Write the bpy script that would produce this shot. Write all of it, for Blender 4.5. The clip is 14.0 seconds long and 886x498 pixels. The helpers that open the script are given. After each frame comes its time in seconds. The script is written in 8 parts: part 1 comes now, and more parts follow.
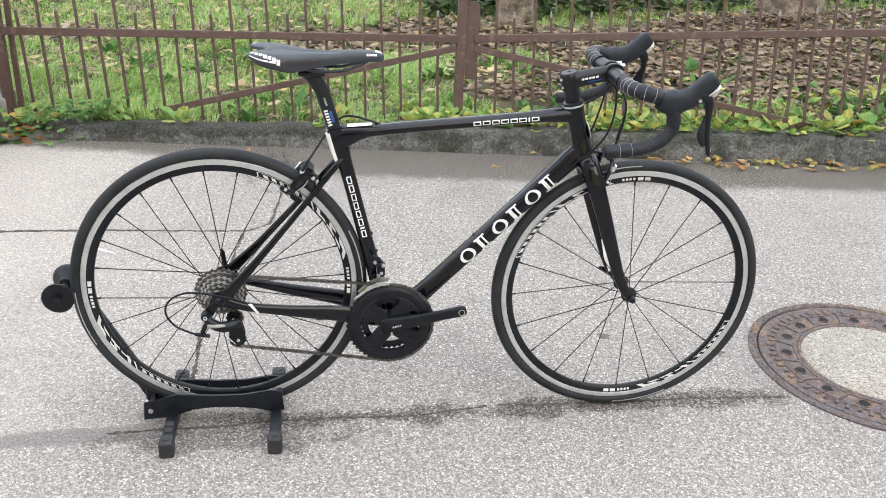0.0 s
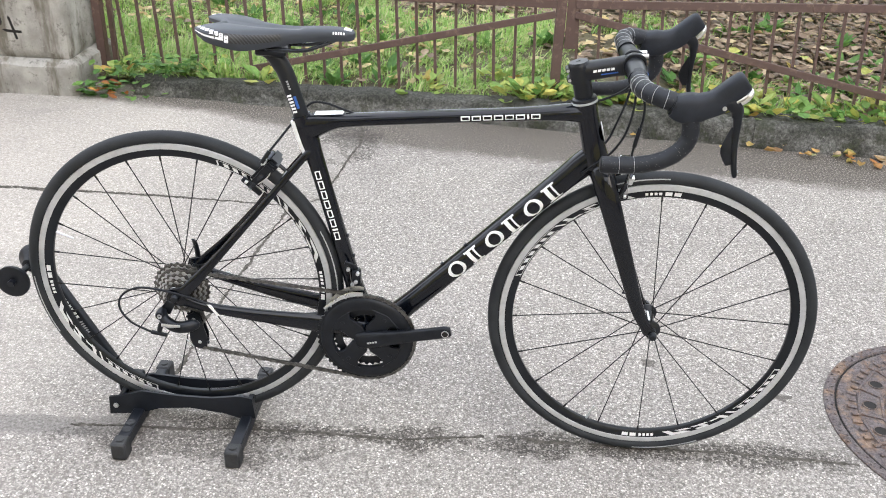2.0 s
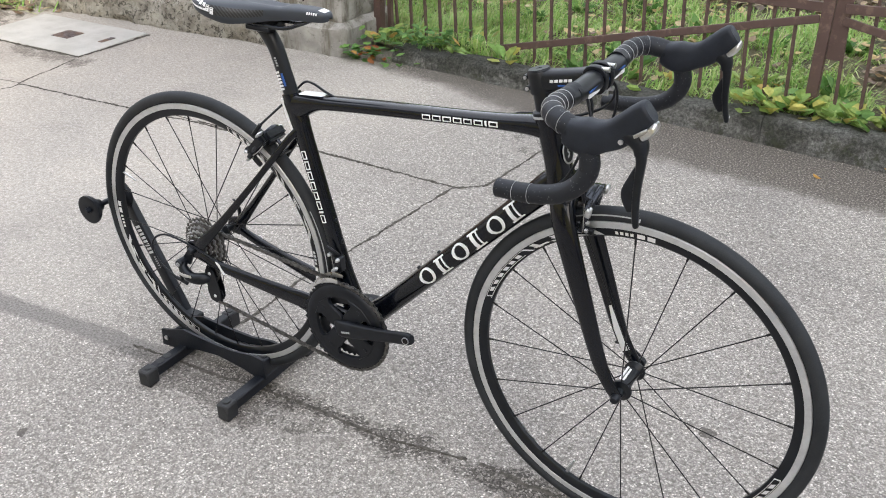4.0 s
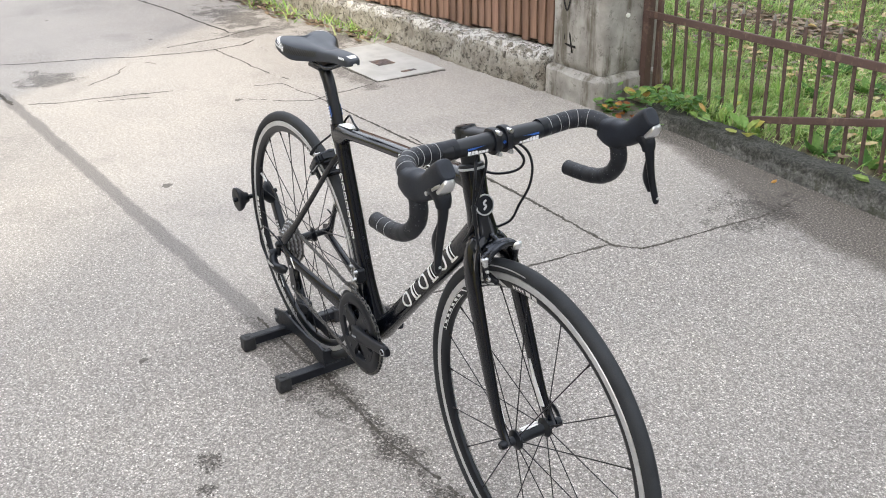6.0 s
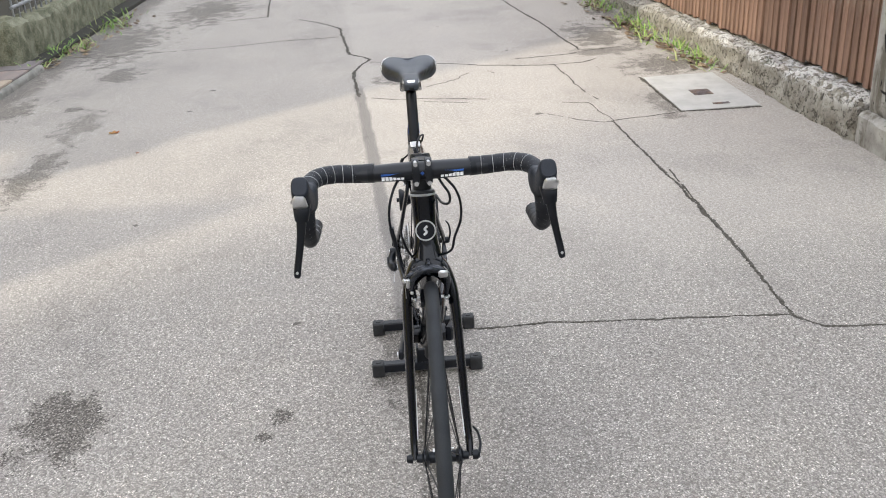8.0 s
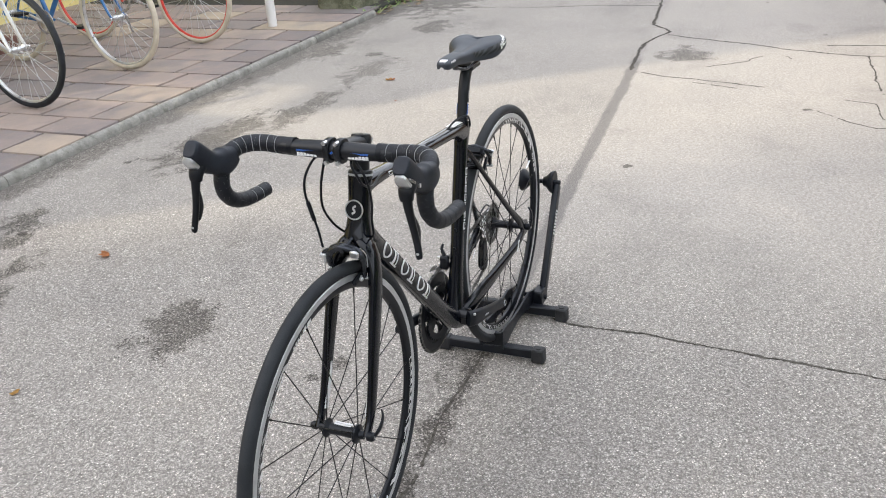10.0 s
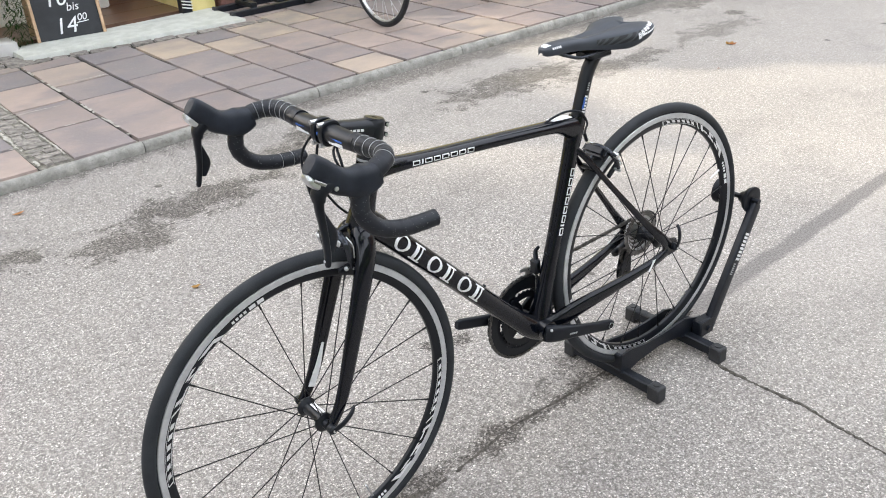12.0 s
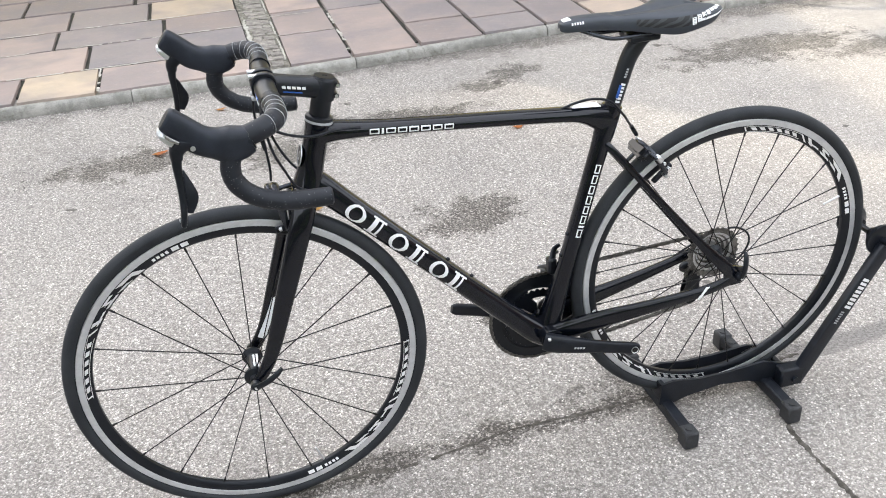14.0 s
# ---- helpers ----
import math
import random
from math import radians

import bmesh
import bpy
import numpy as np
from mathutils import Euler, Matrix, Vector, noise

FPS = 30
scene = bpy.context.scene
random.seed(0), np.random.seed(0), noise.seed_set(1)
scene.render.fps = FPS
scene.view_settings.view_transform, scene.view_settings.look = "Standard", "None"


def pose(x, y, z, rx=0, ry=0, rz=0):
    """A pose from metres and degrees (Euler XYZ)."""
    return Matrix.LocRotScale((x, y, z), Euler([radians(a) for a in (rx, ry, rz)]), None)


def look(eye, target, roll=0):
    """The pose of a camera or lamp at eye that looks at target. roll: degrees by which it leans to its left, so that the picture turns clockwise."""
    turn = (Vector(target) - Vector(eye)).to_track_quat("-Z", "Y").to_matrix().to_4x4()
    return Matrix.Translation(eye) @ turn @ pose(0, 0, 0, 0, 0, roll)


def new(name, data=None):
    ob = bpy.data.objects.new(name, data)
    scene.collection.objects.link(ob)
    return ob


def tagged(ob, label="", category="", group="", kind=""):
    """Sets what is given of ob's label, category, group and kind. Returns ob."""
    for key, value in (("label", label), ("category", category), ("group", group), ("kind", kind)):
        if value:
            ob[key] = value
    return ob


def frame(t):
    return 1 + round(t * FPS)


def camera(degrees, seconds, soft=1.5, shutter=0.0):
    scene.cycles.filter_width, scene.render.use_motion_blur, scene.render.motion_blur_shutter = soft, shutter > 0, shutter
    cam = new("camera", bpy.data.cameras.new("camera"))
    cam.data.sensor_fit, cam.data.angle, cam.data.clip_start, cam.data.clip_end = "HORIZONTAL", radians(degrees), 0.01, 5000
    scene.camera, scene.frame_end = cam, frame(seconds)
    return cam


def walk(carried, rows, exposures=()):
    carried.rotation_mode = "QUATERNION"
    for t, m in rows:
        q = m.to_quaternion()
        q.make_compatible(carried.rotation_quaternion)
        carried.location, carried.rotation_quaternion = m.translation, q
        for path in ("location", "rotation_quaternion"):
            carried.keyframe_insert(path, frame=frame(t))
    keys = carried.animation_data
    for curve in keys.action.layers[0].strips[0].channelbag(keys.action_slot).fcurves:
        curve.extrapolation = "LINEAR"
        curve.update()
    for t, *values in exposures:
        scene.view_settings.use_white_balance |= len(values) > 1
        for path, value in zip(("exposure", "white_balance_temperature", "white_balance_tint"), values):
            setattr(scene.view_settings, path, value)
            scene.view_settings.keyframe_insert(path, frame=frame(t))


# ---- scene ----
cam = camera(52.1, 14.0, soft=1.0)
PATH = [
    (0, (-0.246, -1.914, 1.334), (0.026, -0.116, 0.501), 3.0),
    (0.5, (-0.175, -1.841, 1.329), (0.07, -0.048, 0.479), 3.1),
    (1, (-0.083, -1.791, 1.331), (0.061, -0.001, 0.45), 2.8),
    (1.5, (0.006, -1.715, 1.333), (0.037, 0.066, 0.424), 2.6),
    (2, (0.152, -1.617, 1.33), (0.062, 0.148, 0.394), 2.2),
    (2.5, (0.326, -1.523, 1.321), (0.068, 0.214, 0.363), 1.7),
    (2.7, (0.406, -1.487, 1.322), (0.065, 0.229, 0.353), 1.4),
    (4.8, (1.134, -1.11, 1.332), (-0.043, 0.193, 0.374), -0.7),
    (5, (1.198, -1.065, 1.35), (-0.04, 0.187, 0.4), -0.7),
    (5.5, (1.383, -0.951, 1.364), (-0.003, 0.166, 0.453), -1.2),
    (6, (1.558, -0.84, 1.373), (0.036, 0.114, 0.493), -1.6),
    (6.5, (1.66, -0.668, 1.372), (0.02, 0.087, 0.512), -2.1),
    (7, (1.767, -0.465, 1.399), (0.035, 0.071, 0.554), -2.7),
    (7.5, (1.87, -0.253, 1.401), (0.073, 0.041, 0.574), -3.1),
    (8, (1.911, -0.032, 1.392), (0.086, 0.041, 0.579), -3.5),
    (8.2, (1.933, 0.059, 1.392), (0.104, 0.051, 0.583), -3.6),
    (10.3, (1.688, 0.891, 1.378), (0.091, 0.041, 0.526), -4.0),
    (10.5, (1.647, 0.958, 1.376), (0.098, 0.029, 0.517), -4.0),
    (11, (1.496, 1.107, 1.382), (0.094, -0.017, 0.504), -4.1),
    (11.5, (1.317, 1.199, 1.39), (0.07, -0.085, 0.498), -4.1),
    (12, (1.134, 1.271, 1.381), (0.059, -0.148, 0.469), -4.0),
    (12.5, (0.965, 1.31, 1.348), (0.074, -0.205, 0.394), -3.9),
    (13, (0.788, 1.327, 1.347), (0.052, -0.249, 0.36), -3.9),
    (13.5, (0.63, 1.363, 1.353), (0.051, -0.269, 0.352), -3.7),
    (14, (0.469, 1.418, 1.358), (0.059, -0.261, 0.352), -3.7),
]
EXPOSURES = [(0, 0.54), (2.5, 0.55), (3.5, 0.30), (5, 0.06), (5.5, 0.17), (6.0, 0.20), (6.5, 0.08), (7, -0.01), (7.5, -0.05), (8, 0.0), (10.5, 0.0), (11, 0.14), (12.5, 0.36), (14, 0.47)]
walk(cam, [(t, look(eye, target, roll)) for t, eye, target, roll in PATH], EXPOSURES)

# ---- sky and sun ----
world = bpy.data.worlds.new("sky")
scene.world = world
world.use_nodes = True
wn = world.node_tree.nodes
sky = wn.new("ShaderNodeTexSky")
sky.sky_type, sky.sun_disc = "NISHITA", False
SUN_AZ, SUN_EL = radians(143.0), radians(30.0)
sky.sun_elevation, sky.sun_rotation = SUN_EL, SUN_AZ
sky.dust_density, sky.air_density, sky.ozone_density = 4.0, 1.2, 1.0
soft_sky = wn.new("ShaderNodeMix")
soft_sky.data_type = "RGBA"
soft_sky.inputs[0].default_value = 0.8
soft_sky.inputs[7].default_value = (6.62, 6.85, 7.42, 1)
world.node_tree.links.new(sky.outputs[0], soft_sky.inputs[6])
world.node_tree.links.new(soft_sky.outputs[2], wn["Background"].inputs[0])
wn["Background"].inputs[1].default_value = 0.355

sun_data = bpy.data.lights.new("sun", "SUN")
sun_data.energy, sun_data.angle, sun_data.color = 3.3, radians(1.6), (1.0, 0.91, 0.72)
sun = new("sun", sun_data)
sun_dir = Vector((math.sin(SUN_AZ) * math.cos(SUN_EL), math.cos(SUN_AZ) * math.cos(SUN_EL), math.sin(SUN_EL)))
sun.matrix_world = look(sun_dir * 30, (0, 0, 0))
scene.view_settings.exposure = 0.0


# ---- materials ----
class Nodes:
    """A node material under construction."""

    def __init__(self, name, rough=0.6, metal=0.0, spec=0.5):
        self.mat = bpy.data.materials.new(name)
        self.mat.use_nodes = True
        self.tree = self.mat.node_tree
        self.bsdf = self.tree.nodes["Principled BSDF"]
        self.bsdf.inputs["Roughness"].default_value = rough
        self.bsdf.inputs["Metallic"].default_value = metal
        self.bsdf.inputs["Specular IOR Level"].default_value = spec
        self.pos = self.add("ShaderNodeTexCoord").outputs["Object"]

    def add(self, kind, **inputs):
        node = self.tree.nodes.new(kind)
        for key, value in inputs.items():
            self.put(node, key.replace("_", " "), value)
        return node

    def put(self, node, key, value):
        slot = node.inputs[int(key)] if key.isdigit() else node.inputs[key]
        if isinstance(value, bpy.types.NodeSocket):
            self.tree.links.new(value, slot)
        else:
            slot.default_value = value

    def math(self, op, a, b=0.0, c=0.0, clamp=False):
        node = self.tree.nodes.new("ShaderNodeMath")
        node.operation, node.use_clamp = op, clamp
        for i, v in enumerate((a, b, c)):
            self.put(node, str(i), v)
        return node.outputs[0]

    def vec(self, op, a, b=(0, 0, 0)):
        node = self.tree.nodes.new("ShaderNodeVectorMath")
        node.operation = op
        self.put(node, "0", a)
        self.put(node, "1", b)
        return node.outputs["Value"] if op in ("LENGTH", "DOT_PRODUCT") else node.outputs[0]

    def noise(self, scale, detail=4.0, rough=0.55, where=None, stretch=None):
        where = where or self.pos
        if stretch:
            where = self.vec("MULTIPLY", where, stretch)
        node = self.add("ShaderNodeTexNoise", Vector=where, Scale=scale, Detail=detail, Roughness=rough)
        return node.outputs[0]

    def cells(self, scale, where=None, feature="F1", random=1.0):
        node = self.add("ShaderNodeTexVoronoi", Vector=where or self.pos, Scale=scale, Randomness=random)
        node.feature = feature
        return node

    def ramp(self, fac, *stops):
        node = self.add("ShaderNodeValToRGB", Fac=fac)
        els = node.color_ramp.elements
        while len(els) < len(stops):
            els.new(0.5)
        for el, (at, col) in zip(els, stops):
            el.position = at
            el.color = (*col, 1) if isinstance(col, tuple) else (col, col, col, 1)
        return node.outputs[0]

    def span(self, v, lo, hi, a=0.0, b=1.0):
        node = self.add("ShaderNodeMapRange", Value=v)
        node.interpolation_type = "SMOOTHSTEP"
        for i, x in enumerate((lo, hi, a, b)):
            node.inputs[i + 1].default_value = x
        return node.outputs[0]

    def mix(self, fac, a, b, blend="MIX"):
        node = self.tree.nodes.new("ShaderNodeMix")
        node.data_type, node.blend_type = "RGBA", blend
        for i, v in ((0, fac), (6, a), (7, b)):
            if isinstance(v, tuple) and len(v) == 3:
                v = (*v, 1)
            self.put(node, str(i), v)
        return node.outputs[2]

    def bump(self, height, strength=0.3, distance=0.002, after=None):
        node = self.add("ShaderNodeBump", Strength=strength, Distance=distance, Height=height)
        if after:
            self.put(node, "Normal", after)
        self.put(self.bsdf, "Normal", node.outputs[0])
        return node.outputs[0]

    def color(self, v):
        self.put(self.bsdf, "Base Color", (*v, 1) if isinstance(v, tuple) else v)

    def rough(self, v):
        self.put(self.bsdf, "Roughness", v)


def plain(name, a, b, rough=0.5, metal=0.0, scale=30.0, bump=0.15, fine=300.0, spec=0.5, dist=0.0006, coat=0.0, per_object=0.0):
    """A surface of two close tones, worn and grained at two scales."""
    n = Nodes(name, rough, metal, spec)
    big = n.noise(scale, 5)
    small = n.noise(fine, 2)
    fac = n.math("ADD", n.math("MULTIPLY", big, 0.7), n.math("MULTIPLY", small, 0.3))
    col = n.mix(n.span(fac, 0.35, 0.65), a, b)
    if per_object:
        info = n.add("ShaderNodeObjectInfo")
        lift = n.math("MULTIPLY_ADD", info.outputs["Random"], per_object, 1 - per_object / 2)
        col = n.mix(1.0, col, n.add("ShaderNodeCombineColor", Red=lift, Green=lift, Blue=lift).outputs[0], "MULTIPLY")
    n.color(col)
    n.rough(n.math("MULTIPLY_ADD", big, 0.25, rough - 0.12, clamp=True))
    if bump:
        n.bump(small, bump, dist)
    if coat:
        n.bsdf.inputs["Coat Weight"].default_value = coat
        n.bsdf.inputs["Coat Roughness"].default_value = 0.06
    return n.mat


M = {}
M["carbon_gloss"] = plain("black_gloss_carbon", (0.0018, 0.0026, 0.0050), (0.0036, 0.0050, 0.0086), 0.22, 0, 9, 0.0, spec=0.15, coat=0.5)
M["carbon_satin"] = plain("black_satin_carbon", (0.0034, 0.0046, 0.0074), (0.0068, 0.0088, 0.0128), 0.38, 0, 12, 0.03, spec=0.4)
M["black_alloy"] = plain("black_anodised_alloy", (0.0048, 0.0062, 0.0094), (0.009, 0.0112, 0.0155), 0.32, 0.25, 20, 0.05, spec=0.4)
M["black_plastic"] = plain("black_plastic", (0.0046, 0.0058, 0.0088), (0.0090, 0.0110, 0.0155), 0.42, 0, 40, 0.1, spec=0.28)
M["hood"] = plain("charcoal_rubber", (0.0085, 0.0110, 0.0170), (0.0155, 0.0195, 0.0285), 0.5, 0, 40, 0.25, 900, spec=0.32)
M["tyre"] = plain("tyre_rubber", (0.014, 0.016, 0.0195), (0.027, 0.030, 0.034), 0.62, 0, 14, 0.25, 700, spec=0.3)
M["silver"] = plain("brushed_silver", (0.56, 0.57, 0.58), (0.72, 0.73, 0.74), 0.3, 0.85, 25, 0.08, 600)
M["brake_track"] = plain("machined_brake_track", (0.50, 0.51, 0.525), (0.60, 0.61, 0.625), 0.36, 0.6, 60, 0.1, 900)
M["steel"] = plain("dull_steel", (0.26, 0.255, 0.245), (0.46, 0.455, 0.44), 0.3, 0.8, 60, 0.1, 500)
M["caliper"] = plain("polished_black_alloy", (0.028, 0.031, 0.038), (0.055, 0.06, 0.07), 0.24, 0.7, 30, 0.0)
M["chain"] = plain("oily_chain_steel", (0.085, 0.082, 0.078), (0.20, 0.194, 0.184), 0.34, 0.85, 90, 0.1)
M["white"] = plain("white_decal", (0.74, 0.75, 0.76), (0.82, 0.82, 0.82), 0.35, 0, 20, 0.0)
M["grey_decal"] = plain("grey_decal", (0.34, 0.35, 0.36), (0.42, 0.43, 0.44), 0.35, 0, 20, 0.0)
M["rim_decal"] = plain("silver_rim_decal", (0.78, 0.79, 0.80), (0.88, 0.89, 0.90), 0.38, 0.6, 20, 0.0)
M["blue"] = plain("blue_decal", (0.02, 0.09, 0.36), (0.03, 0.12, 0.45), 0.35, 0, 20, 0.0)
M["spoke"] = plain("black_spoke", (0.008, 0.008, 0.009), (0.014, 0.014, 0.015), 0.4, 0.5, 20, 0.0)
M["stand_black"] = plain("black_powder_coat", (0.0046, 0.0062, 0.0098), (0.0095, 0.0120, 0.0175), 0.40, 0, 30, 0.2, 1200, spec=0.35)
M["rubber_foot"] = plain("worn_black_rubber", (0.016, 0.017, 0.019), (0.032, 0.033, 0.036), 0.6, 0, 40, 0.2)

# bar tape with small pale pinholes
n = Nodes("speckled_bar_tape", 0.52, spec=0.32)
vor = n.cells(240)
dots = n.math("MULTIPLY", n.math("LESS_THAN", vor.outputs["Distance"], 0.16), n.math("GREATER_THAN", n.noise(60, 2), 0.46))
n.color(n.mix(n.math("MULTIPLY", dots, 0.28), n.mix(n.noise(30), (0.0075, 0.0090, 0.0130), (0.015, 0.0175, 0.0235)), (0.42, 0.42, 0.43)))
n.bump(vor.outputs["Distance"], 0.25, 0.0006)
M["tape"] = n.mat

# saddle cover with a fine weave
n = Nodes("black_saddle_cover", 0.5)
weave = n.noise(500, 2, stretch=(0.35, 1.0, 1.0))
n.color(n.mix(n.noise(18), (0.020, 0.0245, 0.033), (0.036, 0.043, 0.055)))
n.bump(weave, 0.2, 0.0005)
M["saddle"] = n.mat

# stippled carbon side of the saddle
n = Nodes("saddle_side_pattern", 0.4)
wave = n.add("ShaderNodeTexWave", Vector=n.pos, Scale=75.0, Distortion=0.4)
wave.bands_direction = "DIAGONAL"
n.color(n.mix(n.math("GREATER_THAN", wave.outputs[1], 0.6), (0.009, 0.010, 0.012), (0.036, 0.038, 0.043)))
M["saddle_side"] = n.mat


# asphalt with pale and dark chippings, damp marks and dirt
def road_material(name, spots):
    n = Nodes(name, 0.85, spec=0.3)
    warp = n.vec("ADD", n.pos, n.vec("MULTIPLY", n.add("ShaderNodeTexNoise", Vector=n.pos, Scale=160.0).outputs[1], (0.005, 0.005, 0.0)))
    big = n.cells(235, warp)
    fine = n.cells(560, warp)
    tone = n.add("ShaderNodeSeparateColor", Color=big.outputs["Color"])
    chip = n.ramp(tone.outputs[0], (0.0, (0.075, 0.073, 0.072)), (0.14, (0.17, 0.166, 0.160)), (0.34, (0.285, 0.280, 0.272)), (0.62, (0.345, 0.335, 0.330)), (0.88, (0.42, 0.408, 0.385)), (0.95, (0.70, 0.69, 0.67)), (1.0, (0.88, 0.87, 0.85)))
    tone2 = n.add("ShaderNodeSeparateColor", Color=fine.outputs["Color"])
    grit = n.ramp(tone2.outputs[1], (0.0, 0.10), (0.25, 0.26), (0.8, 0.37), (1.0, 0.66))
    col = n.mix(0.40, chip, n.mix(1.0, grit, (1.02, 1.0, 0.965), "MULTIPLY"))
    binder = n.span(big.outputs["Distance"], 0.42, 0.62)
    col = n.mix(n.math("MULTIPLY", binder, 0.65), col, (0.14, 0.135, 0.127))
    speck = n.noise(95, 3, 0.7)
    col = n.mix(n.span(speck, 0.38, 0.62), n.mix(1.0, col, (0.80, 0.80, 0.80), "MULTIPLY"), n.mix(1.0, col, (1.17, 1.17, 1.17), "MULTIPLY"))
    pits = n.math("MULTIPLY", n.span(n.noise(48, 4, 0.7), 0.66, 0.72), n.span(n.noise(3.2, 4, 0.6), 0.42, 0.62))
    col = n.mix(n.math("MULTIPLY", pits, 0.7), col, (0.075, 0.072, 0.066))
    broad = n.noise(0.55, 5, 0.6)
    col = n.mix(n.span(broad, 0.3, 0.7), col, n.mix(1.0, col, (1.13, 1.13, 1.12), "MULTIPLY"))
    mid = n.noise(5.5, 6, 0.65)
    col = n.mix(n.span(mid, 0.48, 0.75, 0.0, 0.30), col, n.mix(1.0, col, (0.70, 0.69, 0.68), "MULTIPLY"))
    # smoother, trodden stretch past the bicycle, its warm paleness partly painted-in sunlight
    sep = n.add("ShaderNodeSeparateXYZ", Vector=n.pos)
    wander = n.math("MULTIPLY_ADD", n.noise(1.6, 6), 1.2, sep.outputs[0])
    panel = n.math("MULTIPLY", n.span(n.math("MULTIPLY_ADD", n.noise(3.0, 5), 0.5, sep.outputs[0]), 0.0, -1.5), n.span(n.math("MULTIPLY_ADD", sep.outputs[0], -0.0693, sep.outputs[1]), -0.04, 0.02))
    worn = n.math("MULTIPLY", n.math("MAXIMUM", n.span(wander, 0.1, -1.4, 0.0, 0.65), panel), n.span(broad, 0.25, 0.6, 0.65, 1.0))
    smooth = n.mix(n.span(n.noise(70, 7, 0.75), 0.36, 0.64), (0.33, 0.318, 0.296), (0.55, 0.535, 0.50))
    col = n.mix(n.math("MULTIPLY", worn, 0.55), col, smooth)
    # blotches of old wear, and dark crumbs lying about
    blot = n.noise(1.35, 7, 0.68, where=n.vec("ADD", n.pos, (3.7, 9.1, 0.0)))
    col = n.mix(n.span(blot, 0.50, 0.66, 0.0, 0.48), col, n.mix(1.0, col, (0.72, 0.72, 0.735), "MULTIPLY"))
    col = n.mix(n.span(blot, 0.46, 0.32, 0.0, 0.5), col, n.mix(1.0, col, (1.16, 1.15, 1.12), "MULTIPLY"))
    crumb = n.cells(3.1, n.vec("ADD", warp, n.vec("MULTIPLY", n.add("ShaderNodeTexNoise", Vector=n.pos, Scale=38.0).outputs[1], (0.05, 0.05, 0.0))))
    ctone = n.add("ShaderNodeSeparateColor", Color=crumb.outputs["Color"])
    csize = n.span(ctone.outputs[2], 0.45, 1.0, 0.0, 0.062)
    crumbs_lie = n.math("LESS_THAN", crumb.outputs["Distance"], csize)
    col = n.mix(n.math("MULTIPLY", crumbs_lie, 0.75), col, (0.060, 0.056, 0.050))
    # darker band where a trench was patched
    bend = n.math("MULTIPLY_ADD", n.noise(6.0, 5, 0.7), 0.05, -0.025)
    fringe = n.math("MULTIPLY_ADD", n.noise(120, 4, 0.8), 0.05, -0.025)
    off = n.math("ABSOLUTE", n.math("ADD", bend, n.math("SUBTRACT", sep.outputs[1], n.math("MULTIPLY_ADD", sep.outputs[0], 0.0693, -0.0115))))
    band = n.math("MULTIPLY", n.span(n.math("ADD", off, fringe), 0.040, 0.022), n.math("MULTIPLY", n.span(sep.outputs[0], -0.45, -0.75), n.span(sep.outputs[0], -4.0, -3.75)))
    col = n.mix(n.math("MULTIPLY", band, 0.88), col, n.mix(n.span(n.noise(160, 4, 0.7), 0.35, 0.65), (0.105, 0.103, 0.101), (0.24, 0.236, 0.232)))
    edge = n.math("ADD", n.math("MULTIPLY", n.noise(8.0, 6, 0.7), 5.2), -2.6)
    ragged = n.math("ADD", edge, n.math("MULTIPLY_ADD", n.noise(90, 4, 0.8), 3.2, -1.6))
    damp = None
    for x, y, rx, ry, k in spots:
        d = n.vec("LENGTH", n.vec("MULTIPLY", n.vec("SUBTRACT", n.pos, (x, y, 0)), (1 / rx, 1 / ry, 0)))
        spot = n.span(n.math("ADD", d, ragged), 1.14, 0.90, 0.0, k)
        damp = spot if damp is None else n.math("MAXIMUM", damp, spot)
    # damp dirt along the long crack
    if abs(spots[0][1]) < 1:
        side = n.math("ABSOLUTE", n.math("SUBTRACT", sep.outputs[1], n.math("MULTIPLY_ADD", sep.outputs[0], 0.03, -0.024)))
        gather = n.math("MULTIPLY_ADD", n.noise(7.0, 5, 0.7, where=n.vec("ADD", n.pos, (1.3, 4.1, 0.0))), 0.20, -0.072)
        mess = n.math("MULTIPLY_ADD", n.noise(90, 4, 0.8), 0.05, -0.025)
        seam = n.math("MULTIPLY", n.span(n.math("SUBTRACT", n.math("ADD", side, mess), gather), 0.022, -0.012, 0.0, 0.95), n.math("MULTIPLY", n.span(sep.outputs[0], -0.62, -0.42), n.span(sep.outputs[0], 1.05, 0.9)))
        damp = n.math("MAXIMUM", damp, seam)
    # dirt that gathers along the two kerbs
    if spots[0][1] > 1:
        away = n.math("SUBTRACT", n.math("MULTIPLY_ADD", sep.outputs[0], -0.088, 2.055), sep.outputs[1])
        reach = n.span(sep.outputs[0], -1.35, -0.05, 0.09, 0.33)
        over = n.math("SUBTRACT", n.math("MULTIPLY_ADD", ragged, 0.03, away), reach)
        strip = n.math("MULTIPLY", n.span(over, 0.07, -0.03, 0.0, 0.92), n.span(sep.outputs[0], -1.75, -1.3))
        crumbs = n.ramp(n.noise(150, 4, 0.7), (0.34, (0.026, 0.024, 0.021)), (0.48, (0.075, 0.068, 0.060)), (0.58, (0.17, 0.160, 0.145)), (0.66, (0.48, 0.46, 0.43)))
        col = n.mix(strip, col, crumbs)
    if spots[0][1] < -1:
        strip2 = n.span(n.math("ADD", sep.outputs[1], n.math("MULTIPLY", ragged, 0.08)), -2.44, -2.58, 0.0, 0.7)
        damp = n.math("MAXIMUM", damp, strip2)
